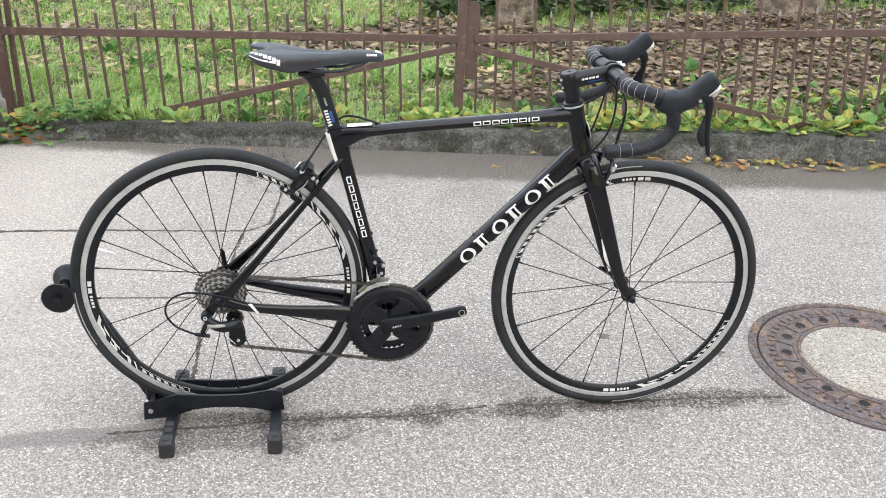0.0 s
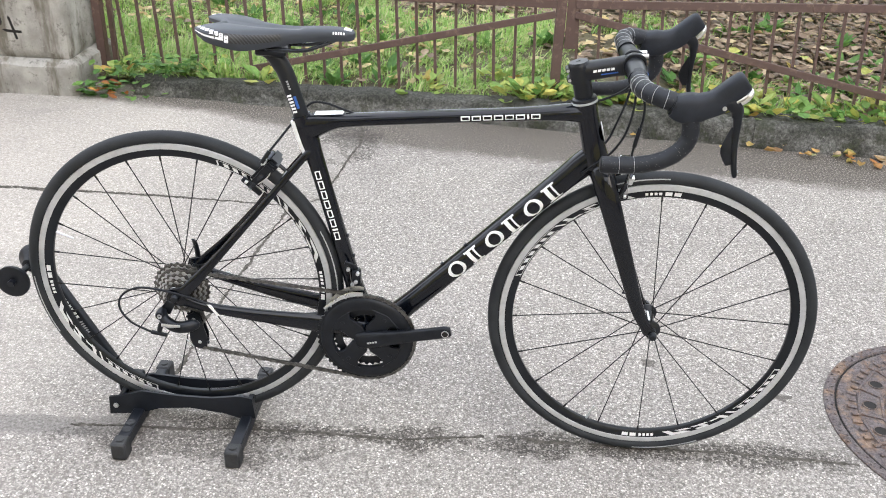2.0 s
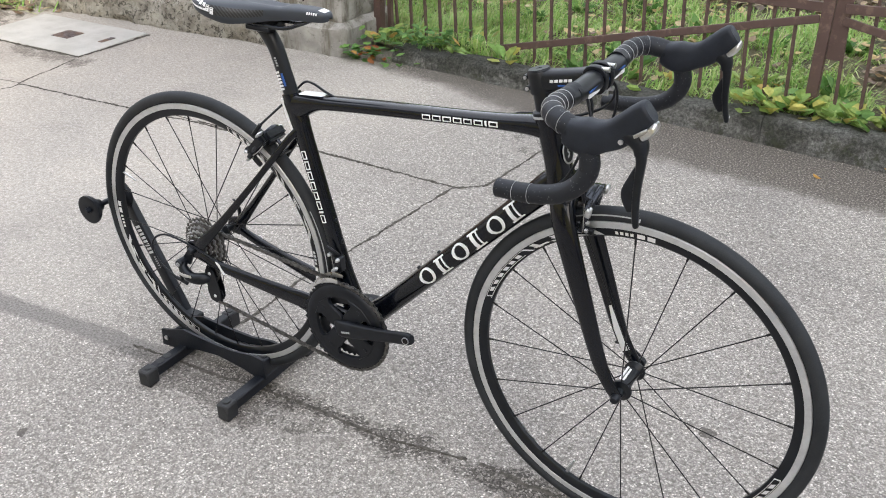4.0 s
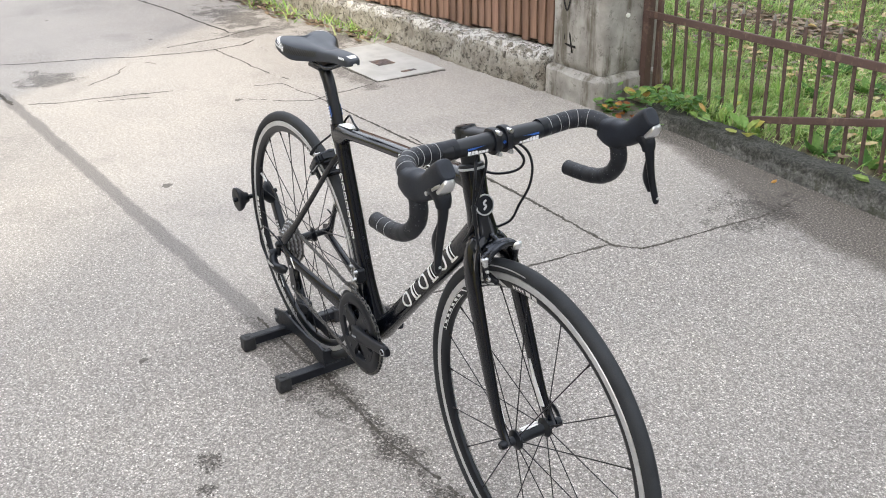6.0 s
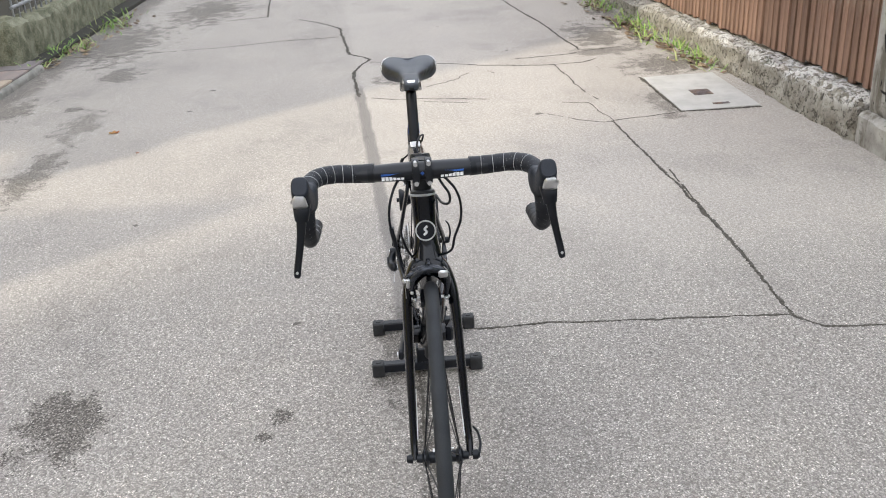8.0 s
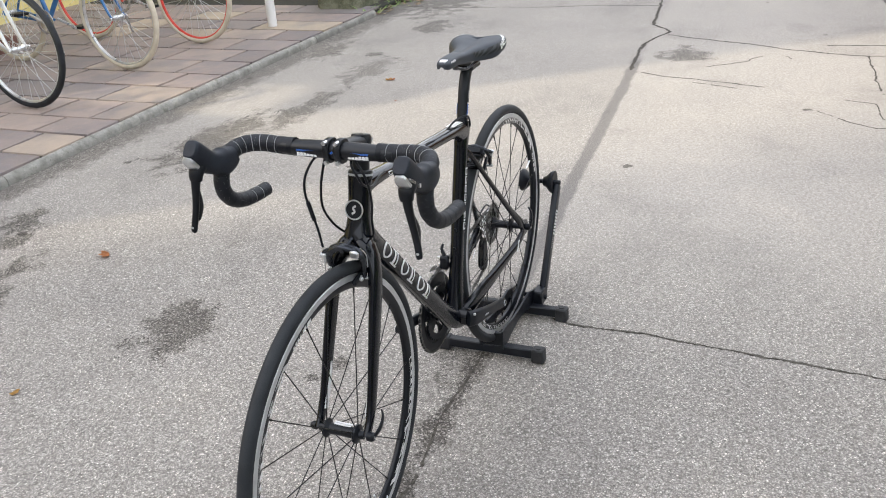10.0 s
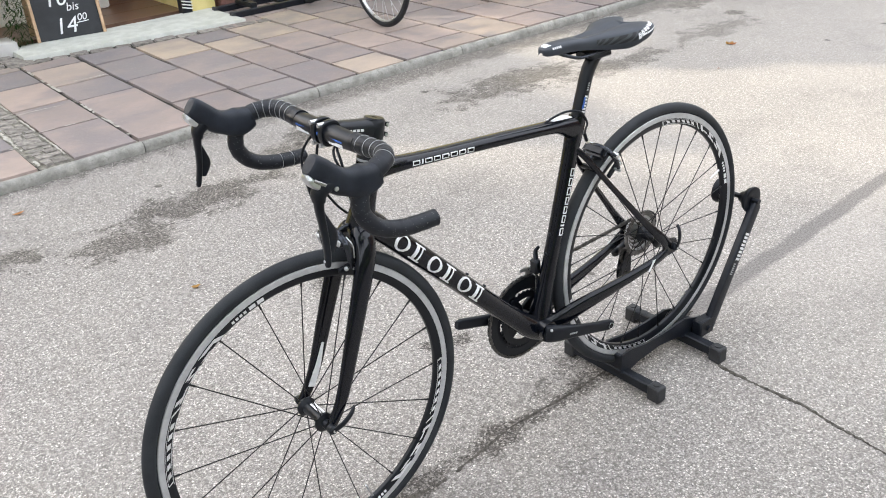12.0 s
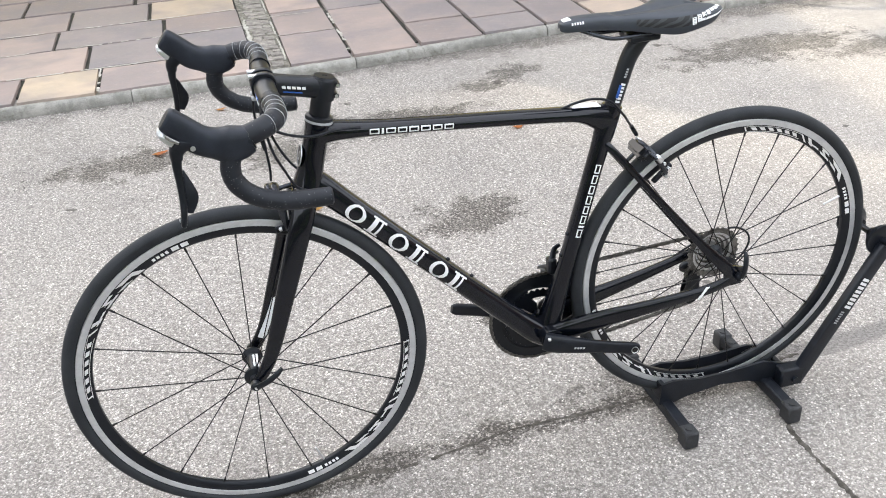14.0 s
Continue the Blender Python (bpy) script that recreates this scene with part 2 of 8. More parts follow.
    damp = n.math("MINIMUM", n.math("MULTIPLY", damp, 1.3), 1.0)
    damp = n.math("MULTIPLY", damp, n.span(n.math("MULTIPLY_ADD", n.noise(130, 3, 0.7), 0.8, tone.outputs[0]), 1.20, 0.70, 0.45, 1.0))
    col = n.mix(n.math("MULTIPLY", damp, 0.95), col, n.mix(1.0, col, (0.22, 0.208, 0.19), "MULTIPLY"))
    n.color(n.mix(1.0, col, (1.055, 1.0, 0.955), "MULTIPLY"))
    n.rough(n.math("MULTIPLY_ADD", damp, -0.2, 0.85))
    height = n.math("ADD", n.math("MULTIPLY", big.outputs["Distance"], -0.6), n.math("MULTIPLY", fine.outputs["Distance"], -0.3))
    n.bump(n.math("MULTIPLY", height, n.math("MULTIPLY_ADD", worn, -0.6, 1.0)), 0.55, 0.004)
    return n.mat


M["road_shop"] = road_material("chipped_asphalt", (
    (-0.10, -1.88, 0.30, 0.11, 0.95), (0.25, -1.74, 0.18, 0.11, 0.95), (0.85, -1.87, 0.26, 0.10, 0.9), (-0.80, -2.24, 0.10, 0.07, 0.9), (-1.95, -2.06, 0.42, 0.14, 0.85),
    (-2.5, -1.88, 0.38, 0.09, 0.7), (-0.22, -1.03, 0.15, 0.10, 1.0), (-4.72, -2.03, 0.20, 0.14, 0.7), (-3.84, -2.47, 0.22, 0.12, 0.7), (-3.80, -2.07, 0.07, 0.04, 0.8), (-7.5, -1.86, 0.7, 0.3, 0.75), (-6.0, -2.35, 0.75, 0.30, 0.8), (-0.63, -2.13, 0.12, 0.06, 0.7), (-3.4, -1.9, 0.3, 0.1, 0.5)))
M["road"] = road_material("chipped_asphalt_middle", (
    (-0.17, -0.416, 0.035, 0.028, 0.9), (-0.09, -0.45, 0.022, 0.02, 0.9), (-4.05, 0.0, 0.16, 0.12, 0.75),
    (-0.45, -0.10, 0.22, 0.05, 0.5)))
M["road_garden"] = road_material("chipped_asphalt_garden", (
    (-3.92, 1.72, 0.22, 0.22, 0.8), (-2.95, 1.44, 0.25, 0.06, 0.6), (-5.0, 1.50, 0.42, 0.16, 0.8), (-5.5, 1.85, 0.8, 0.16, 0.7), (-4.45, 1.45, 0.12, 0.22, 0.7), (-0.42, 1.75, 0.10, 0.16, 0.7)))
M["crack"] = plain("dirt_filled_crack", (0.050, 0.045, 0.038), (0.13, 0.12, 0.105), 0.95, 0, 60, 0.8, 400, 0.2, 0.004)


# ---- mesh helpers ----
class Geo:
    """Vertices and faces, gathered piece by piece."""

    def __init__(self):
        self.v, self.f = [], []

    def add(self, verts, faces):
        k = len(self.v)
        self.v.extend(tuple(float(c) for c in v) for v in verts)
        self.f.extend(tuple(i + k for i in f) for f in faces)
        return self

    def mesh(self, name, mat, smooth=40):
        me = bpy.data.meshes.new(name)
        me.from_pydata(self.v, [], self.f)
        if mat:
            me.materials.append(mat)
        if smooth:
            me.polygons.foreach_set("use_smooth", [True] * len(me.polygons))
            me.set_sharp_from_angle(angle=radians(smooth))
        me.update()
        return me


def part(name, geo, mat, parent, label="", smooth=40, m=None):
    ob = new(name, geo.mesh(name, mat, smooth))
    ob.parent = parent
    if m is not None:
        ob.matrix_basis = m
    return tagged(ob, label) if label else ob


def thing(name, label, category, group="", kind="", at=None):
    ob = new(name)
    ob.empty_display_size = 0.1
    if at is not None:
        ob.matrix_basis = at
    return tagged(ob, label, category, group, kind)


def spline(pts, k=6, loop=False):
    """Catmull-Rom through rows of any width."""
    p = np.array(pts, float)
    n = len(p)
    out = []
    for i in range(n if loop else n - 1):
        a, b, c, d = (p[(i + j) % n] if loop else p[min(max(i + j, 0), n - 1)] for j in (-1, 0, 1, 2))
        for s in range(k):
            t = s / k
            out.append(0.5 * (2 * b + (c - a) * t + (2 * a - 5 * b + 4 * c - d) * t * t + (3 * b - a - 3 * c + d) * t ** 3))
    if not loop:
        out.append(p[-1])
    return np.array(out)


def sweep(geo, rows, n=14, ref=(0, 1, 0), loop=False, power=2.0):
    """A tube along rows (x, y, z, a, b): a is half its size towards ref, b across it."""
    rows = np.array(rows, float)
    p, a, b = rows[:, :3], rows[:, 3], rows[:, 4]
    if loop:
        tan = np.roll(p, -1, 0) - np.roll(p, 1, 0)
    else:
        tan = np.gradient(p, axis=0)
    tan /= np.linalg.norm(tan, axis=1)[:, None] + 1e-12
    ref = np.array(ref, float)
    verts, faces = [], []
    side_last = None
    for i in range(len(p)):
        side = ref - tan[i] * (ref @ tan[i])
        if np.linalg.norm(side) < 0.15 and side_last is not None:
            side = side_last - tan[i] * (side_last @ tan[i])
        side /= np.linalg.norm(side) + 1e-12
        if side_last is not None and side @ side_last < 0:
            side = -side
        side_last = side
        up = np.cross(tan[i], side)
        for j in range(n):
            t = 2 * math.pi * j / n
            c, s = math.cos(t), math.sin(t)
            if power != 2.0:
                c = math.copysign(abs(c) ** (2 / power), c)
                s = math.copysign(abs(s) ** (2 / power), s)
            verts.append(p[i] + side * a[i] * c + up * b[i] * s)
    m = len(p)
    for i in range(m if loop else m - 1):
        for j in range(n):
            q, r = i * n, ((i + 1) % m) * n
            faces.append((q + j, q + (j + 1) % n, r + (j + 1) % n, r + j))
    if not loop:
        faces.append(tuple(reversed(range(n))))
        faces.append(tuple((m - 1) * n + j for j in range(n)))
    return geo.add(verts, faces)


def tube(geo, pts, r, n=8, k=6, ref=(0.31, 0.93, 0.2), smooth=True):
    rows = [(*p, r, r) for p in pts]
    return sweep(geo, spline(rows, k) if smooth and len(pts) > 2 else rows, n, ref)


AXES = {"x": Matrix.Rotation(radians(90), 4, "Y"), "y": Matrix.Rotation(radians(-90), 4, "X"), "z": Matrix.Identity(4)}


def lathe(geo, profile, at=(0, 0, 0), axis="y", n=32, closed=False):
    """Turns (radius, height) pairs about an axis through at."""
    turn = Matrix.Translation(at) @ AXES[axis]
    k = len(profile)
    verts, faces = [], []
    for j in range(n):
        t = 2 * math.pi * j / n
        for r, h in profile:
            verts.append(turn @ Vector((r * math.cos(t), r * math.sin(t), h)))
    for j in range(n):
        q, w = j * k, ((j + 1) % n) * k
        for i in range(k if closed else k - 1):
            faces.append((q + i, w + i, w + (i + 1) % k, q + (i + 1) % k))
    if not closed:
        if profile[0][0] > 1e-6:
            faces.append(tuple(reversed([j * k for j in range(n)])))
        if profile[-1][0] > 1e-6:
            faces.append(tuple(j * k + k - 1 for j in range(n)))
    return geo.add(verts, faces)


def rod(geo, a, b, r, n=8, r2=None):
    return sweep(geo, [(*a, r, r), (*b, r2 or r, r2 or r)], n, (0.2, 0.35, 0.9) if abs(b[2] - a[2]) < 0.8 * math.dist(a, b) else (0.9, 0.3, 0.1))


def box(geo, lo, hi, bevel=0.002, m=None):
    """A box with chamfered edges between two corners."""
    bm = bmesh.new()
    bmesh.ops.create_cube(bm, size=1)
    for v in bm.verts:
        v.co = Vector([lo[i] + (v.co[i] + 0.5) * (hi[i] - lo[i]) for i in range(3)])
    if bevel:
        bmesh.ops.bevel(bm, geom=bm.edges[:], offset=bevel, segments=2 if bevel > 0.004 else 1, affect="EDGES")
    if m is not None:
        bm.transform(m)
    bm.verts.ensure_lookup_table()
    geo.add([v.co for v in bm.verts], [[v.index for v in f.verts] for f in bm.faces])
    bm.free()
    return geo


def plate(geo, outline, lo, hi, axis="y", bevel=0.0):
    """An outline in the two other axes, given thickness from lo to hi along the axis."""
    order = {"y": lambda u, w, h: (u, h, w), "x": lambda u, w, h: (h, u, w), "z": lambda u, w, h: (u, w, h)}[axis]
    k = len(outline)
    cx, cy = np.mean(outline, axis=0)
    rings = [(1.0, lo), (1.0, hi)]
    if bevel:
        sh = [(1 - bevel / max(1e-6, math.hypot(u - cx, w - cy))) for u, w in outline]
        levels = [(sh, lo), (None, lo + bevel), (None, hi - bevel), (sh, hi)]
    else:
        levels = [(None, lo), (None, hi)]
    verts = []
    for s, h in levels:
        for i, (u, w) in enumerate(outline):
            q = 1 if s is None else s[i]
            verts.append(order(cx + (u - cx) * q, cy + (w - cy) * q, h))
    faces = [tuple(reversed(range(k))), tuple((len(levels) - 1) * k + i for i in range(k))]
    for l in range(len(levels) - 1):
        for i in range(k):
            faces.append((l * k + i, l * k + (i + 1) % k, (l + 1) * k + (i + 1) % k, (l + 1) * k + i))
    return geo.add(verts, faces)


def strip(geo, line, width, lift, wobble, rnd, step=0.02, ragged=0.35, thick=0.0, gaps=0.0):
    """A ragged ribbon on the ground along a line of (x, y)."""
    pts = np.array(line, float)
    out = []
    for a, b in zip(pts[:-1], pts[1:]):
        k = max(2, int(np.linalg.norm(b - a) / step))
        for i in range(k):
            out.append(a + (b - a) * i / k)
    out.append(pts[-1])
    out = np.array(out)
    tan = np.gradient(out, axis=0)
    tan /= np.linalg.norm(tan, axis=1)[:, None]
    nor = np.stack([-tan[:, 1], tan[:, 0]], 1)
    seed = rnd.random() * 100
    verts, faces = [], []
    for i, (p, q) in enumerate(zip(out, nor)):
        w1, w2 = (max(0.06, 1 + ragged * (noise.noise((p[0] * 17, p[1] * 17, seed + s)) * 1.3 + rnd.uniform(-1, 1) * 0.8)) * width / 2 for s in (0, 9))
        off = wobble * (noise.noise((p[0] * 9, p[1] * 9, seed + 5)) + 0.5 * noise.noise((p[0] * 31, p[1] * 31, seed)))
        z = lift + rnd.uniform(0, thick)
        verts += [(*(p + q * (off - w1)), lift * 0.4), (*(p + q * off), z), (*(p + q * (off + w2)), lift * 0.4)]
        if i and not (gaps and noise.noise((p[0] * 6, p[1] * 6, seed + 20)) + 0.4 * noise.noise((p[0] * 25, p[1] * 25, seed)) > gaps):
            k = 3 * i
            faces += [(k - 3, k, k + 1, k - 2), (k - 2, k + 1, k + 2, k - 1)]
    return geo.add(verts, faces)


def stone_row(geo, x0, x1, profile, cell, amount, seed, shape=None, chip=0.006):
    """A stone of constant profile (y, z) from x0 to x1, a little uneven, with eased ends."""
    k = max(3, int((x1 - x0) / cell))
    cy, cz = np.mean(profile, axis=0)
    verts, faces = [], []
    m = len(profile)
    for i in range(k + 1):
        ease = 1.0 - (chip / max(abs(p[1] - cz) for p in profile)) * (1 if i in (0, k) else 0)
        x = x0 + (x1 - x0) * i / k
        if i == 1:
            x = x0 + chip
        if i == k - 1:
            x = x1 - chip
        for y, z in profile:
            yy, zz = cy + (y - cy) * ease, cz + (z - cz) * ease
            d = noise.noise_vector((x * 6 + seed, yy * 9, zz * 9)) * amount + noise.noise_vector((x * 27, yy * 27 + seed, zz * 27)) * amount * 0.5
            p = (x, yy + d.y, zz + d.z)
            verts.append(shape(p) if shape else p)
    for i in range(k):
        for j in range(m):
            faces.append((i * m + j, i * m + (j + 1) % m, (i + 1) * m + (j + 1) % m, (i + 1) * m + j))
    faces += [tuple(reversed(range(m))), tuple(k * m + j for j in range(m))]
    return geo.add(verts, faces)


# ---- materials of the place ----
n = Nodes("mossy_dark_kerbstone", 0.92)
grit = n.noise(85, 7, 0.8)
base = n.ramp(grit, (0.30, (0.025, 0.025, 0.022)), (0.47, (0.127, 0.125, 0.116)), (0.60, (0.248, 0.246, 0.230)), (0.74, (0.464, 0.459, 0.432)))
base = n.mix(n.span(n.noise(7, 6, 0.65), 0.42, 0.62), base, n.mix(1.0, base, (0.36, 0.37, 0.33), "MULTIPLY"))
moss = n.span(n.noise(9, 7, 0.75), 0.52, 0.60)
base = n.mix(n.math("MULTIPLY", moss, 0.6), base, (0.040, 0.047, 0.020))
sepk = n.add("ShaderNodeSeparateXYZ", Vector=n.pos)
crust = n.span(n.math("MULTIPLY_ADD", n.noise(11, 6, 0.7), 0.14, n.math("MULTIPLY_ADD", sepk.outputs[0], -0.018, sepk.outputs[2])), 0.108, 0.140)
base = n.mix(n.math("MULTIPLY", crust, n.span(sepk.outputs[0], -0.4, 0.5, 0.85, 0.40)), base, n.mix(n.span(grit, 0.4, 0.62), (0.012, 0.013, 0.010), (0.070, 0.070, 0.058)))
pale = n.span(n.noise(13, 5, 0.6), 0.68, 0.72)
n.color(n.mix(n.math("MULTIPLY", pale, 0.7), base, (0.40, 0.395, 0.37)))
n.bump(n.noise(70, 7, 0.75), 0.9, 0.012)
M["kerb"] = n.mat

n = Nodes("weathered_concrete", 0.9)
base = n.mix(n.span(n.noise(7, 6, 0.6), 0.3, 0.7), (0.23, 0.22, 0.20), (0.42, 0.405, 0.375))
streak = n.span(n.noise(5, 5, 0.6, stretch=(2.2, 2.2, 0.35)), 0.47, 0.62)
base = n.mix(n.math("MULTIPLY", streak, 0.85), base, (0.10, 0.086, 0.062))
base = n.mix(n.math("MULTIPLY", n.span(n.noise(26, 7, 0.8), 0.54, 0.64), 0.6), base, (0.07, 0.066, 0.05))
n.color(n.mix(n.math("MULTIPLY", n.span(n.noise(40, 5, 0.7), 0.6, 0.75), 0.5), base, (0.50, 0.49, 0.46)))
n.bump(n.noise(55, 6, 0.7), 0.6, 0.008)
M["concrete"] = n.mat

n = Nodes("flaking_whitewash", 0.92)
base = n.mix(n.span(n.noise(11, 6, 0.65), 0.35, 0.65), (0.20, 0.18, 0.145), (0.40, 0.375, 0.32))
sepw = n.add("ShaderNodeSeparateXYZ", Vector=n.pos)
flake = n.math("MULTIPLY", n.span(n.noise(19, 9, 0.8), 0.455, 0.51), n.span(n.math("MULTIPLY_ADD", n.noise(6, 4), 0.10, sepw.outputs[2]), 0.17, 0.235, 0.10, 1.0))
base = n.mix(flake, base, (0.74, 0.73, 0.70))
base = n.mix(n.math("MULTIPLY", n.span(n.noise(34, 7, 0.8), 0.52, 0.58), 0.85), base, (0.045, 0.04, 0.03))
n.color(n.mix(n.math("MULTIPLY", n.span(n.noise(9, 6, 0.7), 0.60, 0.70), 0.7), base, (0.06, 0.065, 0.03)))
n.bump(n.noise(38, 7, 0.75), 0.9, 0.02)
M["plinth"] = n.mat

n = Nodes("red_brown_slat_wood", 0.8)
grain = n.noise(35, 6, 0.65, stretch=(1.0, 1.0, 0.06))
info = n.add("ShaderNodeObjectInfo")
wood = n.mix(n.span(grain, 0.3, 0.7), (0.135, 0.076, 0.052), (0.29, 0.178, 0.125))
wood = n.mix(n.math("MULTIPLY", n.span(n.noise(6, 4), 0.5, 0.7), 0.6), wood, (0.27, 0.235, 0.195))
lift = n.math("MULTIPLY_ADD", info.outputs["Random"], 0.5, 0.75)
n.color(n.mix(1.0, wood, n.add("ShaderNodeCombineColor", Red=lift, Green=lift, Blue=lift).outputs[0], "MULTIPLY"))
n.bump(grain, 0.5, 0.003)
M["slat"] = n.mat
# darker copy of the slat wood, shade put into its colour
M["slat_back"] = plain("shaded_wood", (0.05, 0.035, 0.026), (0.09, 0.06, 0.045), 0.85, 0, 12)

n = Nodes("brown_painted_iron", 0.62)
rust = n.span(n.noise(20, 7, 0.7), 0.52, 0.66)
n.color(n.mix(rust, n.mix(n.noise(8), (0.070, 0.042, 0.036), (0.122, 0.074, 0.063)), (0.16, 0.105, 0.082)))
n.bump(n.noise(120, 5, 0.7), 0.5, 0.002)
M["fence"] = n.mat
M["fence_tip"] = plain("bare_grey_iron", (0.20, 0.185, 0.16), (0.33, 0.31, 0.28), 0.7, 0.2, 30)

n = Nodes("sandstone_slab", 0.78)
info = n.add("ShaderNodeObjectInfo")
tint = n.ramp(info.outputs["Random"], (0.0, (0.175, 0.150, 0.145)), (0.22, (0.26, 0.212, 0.192)), (0.42, (0.195, 0.174, 0.172)), (0.60, (0.31, 0.250, 0.220)), (0.76, (0.225, 0.187, 0.175)), (0.90, (0.37, 0.305, 0.232)), (1.0, (0.285, 0.236, 0.212)))
veins = n.noise(4.0, 7, 0.7, where=n.vec("ADD", n.vec("MULTIPLY", n.pos, (1.0, 1.25, 1.0)), n.vec("MULTIPLY", info.outputs["Location"], (3.1, 5.7, 0.0))))
tint = n.mix(n.span(n.noise(2.2, 3, 0.6, where=n.vec("ADD", n.pos, n.vec("MULTIPLY", info.outputs["Location"], (2.3, 1.7, 0.0)))), 0.44, 0.62, 0.0, 0.75), tint, n.mix(0.5, n.mix(1.0, tint, (0.72, 0.72, 0.76), "MULTIPLY"), (0.19, 0.18, 0.19)))
tint = n.mix(n.span(veins, 0.35, 0.7), tint, n.mix(1.0, tint, (1.28, 1.23, 1.19), "MULTIPLY"))
n.color(n.mix(n.math("MULTIPLY", n.span(n.noise(38, 5, 0.7), 0.55, 0.75), 0.4), tint, (0.36, 0.325, 0.30)))
n.rough(n.span(veins, 0.2, 0.8, 0.6, 0.9))
n.bump(n.noise(45, 6, 0.65), 0.45, 0.004)
M["slab"] = n.mat
M["joint"] = plain("dark_joint_soil", (0.016, 0.015, 0.012), (0.042, 0.040, 0.030), 0.95, 0, 30, 0.6, 200)
M["pale_joint"] = plain("pale_mortar", (0.30, 0.29, 0.25), (0.46, 0.44, 0.39), 0.9, 0, 30, 0.5, 200)
M["sett_bed"] = plain("sandy_joint_bed", (0.06, 0.055, 0.045), (0.26, 0.245, 0.205), 0.95, 0, 34, 0.6, 200)
n = Nodes("weathered_granite_kerb", 0.85)
info = n.add("ShaderNodeObjectInfo")
gran = n.mix(n.span(n.noise(14, 6, 0.7), 0.32, 0.68), (0.20, 0.195, 0.172), (0.35, 0.338, 0.305))
gran = n.mix(n.span(n.noise(260, 4, 0.7), 0.35, 0.65, 0.0, 0.45), gran, (0.13, 0.128, 0.115))
gran = n.mix(n.math("MULTIPLY", n.span(n.noise(24, 7, 0.75), 0.53, 0.66), 0.7), gran, (0.115, 0.115, 0.085))
gran = n.mix(n.math("MULTIPLY", n.span(n.noise(5, 5, 0.7), 0.55, 0.68), 0.5), gran, (0.42, 0.40, 0.35))
lift = n.math("MULTIPLY_ADD", info.outputs["Random"], 0.3, 0.85)
n.color(n.mix(1.0, gran, n.add("ShaderNodeCombineColor", Red=lift, Green=lift, Blue=lift).outputs[0], "MULTIPLY"))
n.bump(n.noise(150, 6, 0.7), 0.6, 0.003)
M["granite"] = n.mat
M["cobble"] = plain("grey_cobble", (0.135, 0.123, 0.110), (0.30, 0.275, 0.245), 0.85, 0, 30, 0.6, 150, per_object=0.4)
n = Nodes("rusty_cast_iron", 0.62, 0.3)
iron = n.mix(n.span(n.noise(160, 5, 0.75), 0.35, 0.65), (0.060, 0.050, 0.052), (0.165, 0.138, 0.138))
rust = n.mix(n.span(n.noise(60, 5, 0.7), 0.35, 0.65), (0.115, 0.070, 0.050), (0.27, 0.185, 0.130))
iron = n.mix(n.span(n.noise(16, 7, 0.75), 0.47, 0.60), iron, rust)
n.color(n.mix(n.math("MULTIPLY", n.span(n.noise(34, 6, 0.75), 0.56, 0.66), 0.8), iron, (0.032, 0.026, 0.024)))
n.rough(n.span(n.noise(50, 4), 0.3, 0.7, 0.42, 0.8))
n.bump(n.noise(190, 6, 0.7), 0.7, 0.003)
M["cast_iron"] = n.mat
M["iron_hole"] = plain("dark_vent_hole", (0.006, 0.005, 0.005), (0.012, 0.010, 0.009), 0.9, 0, 30)
n = Nodes("pale_lid_concrete", 0.92)
lc = n.cells(240)
lt = n.add("ShaderNodeSeparateColor", Color=lc.outputs["Color"])
n.color(n.mix(n.span(n.noise(9, 5), 0.35, 0.7, 0.0, 0.35), n.ramp(lt.outputs[0], (0.0, (0.115, 0.102, 0.085)), (0.25, (0.26, 0.237, 0.202)), (0.85, (0.37, 0.342, 0.296)), (1.0, (0.56, 0.53, 0.48))), (0.25, 0.225, 0.185)))
n.bump(lc.outputs["Distance"], 0.5, 0.003)
M["lid_concrete"] = n.mat
M["cover"] = plain("smooth_concrete_cover", (0.40, 0.39, 0.365), (0.50, 0.49, 0.465), 0.9, 0, 8, 0.3, 200)
M["cream_wall"] = plain("cream_render", (0.50, 0.48, 0.43), (0.60, 0.58, 0.53), 0.9, 0, 6, 0.5, 180, dist=0.002)
M["yellow_wall"] = plain("pale_yellow_render", (0.62, 0.52, 0.20), (0.74, 0.63, 0.28), 0.9, 0, 6, 0.5, 180, dist=0.002)
M["step"] = plain("pale_step_stone", (0.42, 0.43, 0.38), (0.55, 0.56, 0.51), 0.85, 0, 12, 0.4, 200)
M["brick"] = plain("red_brown_brick", (0.12, 0.060, 0.048), (0.20, 0.10, 0.08), 0.85, 0, 30, 0.5, 200, per_object=0.3)
M["wood_floor"] = plain("reddish_wood_floor", (0.11, 0.062, 0.040), (0.19, 0.105, 0.07), 0.4, 0, 7, 0.1, per_object=0.3)
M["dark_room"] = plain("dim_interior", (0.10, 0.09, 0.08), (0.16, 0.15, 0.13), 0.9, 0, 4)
M["white_paint"] = plain("white_paint", (0.68, 0.68, 0.66), (0.80, 0.80, 0.78), 0.5, 0, 8, 0.05)
M["moss_stone"] = plain("mossy_wall_stone", (0.075, 0.080, 0.045), (0.24, 0.24, 0.17), 0.95, 0, 8, 0.8, 90, dist=0.006)
M["soil"] = plain("dark_leafy_soil", (0.055, 0.048, 0.028), (0.14, 0.12, 0.065), 0.95, 0, 9, 0.8, 120, dist=0.01)
M["grey_rail"] = plain("galvanised_rail", (0.20, 0.21, 0.22), (0.30, 0.31, 0.32), 0.5, 0.5, 20)


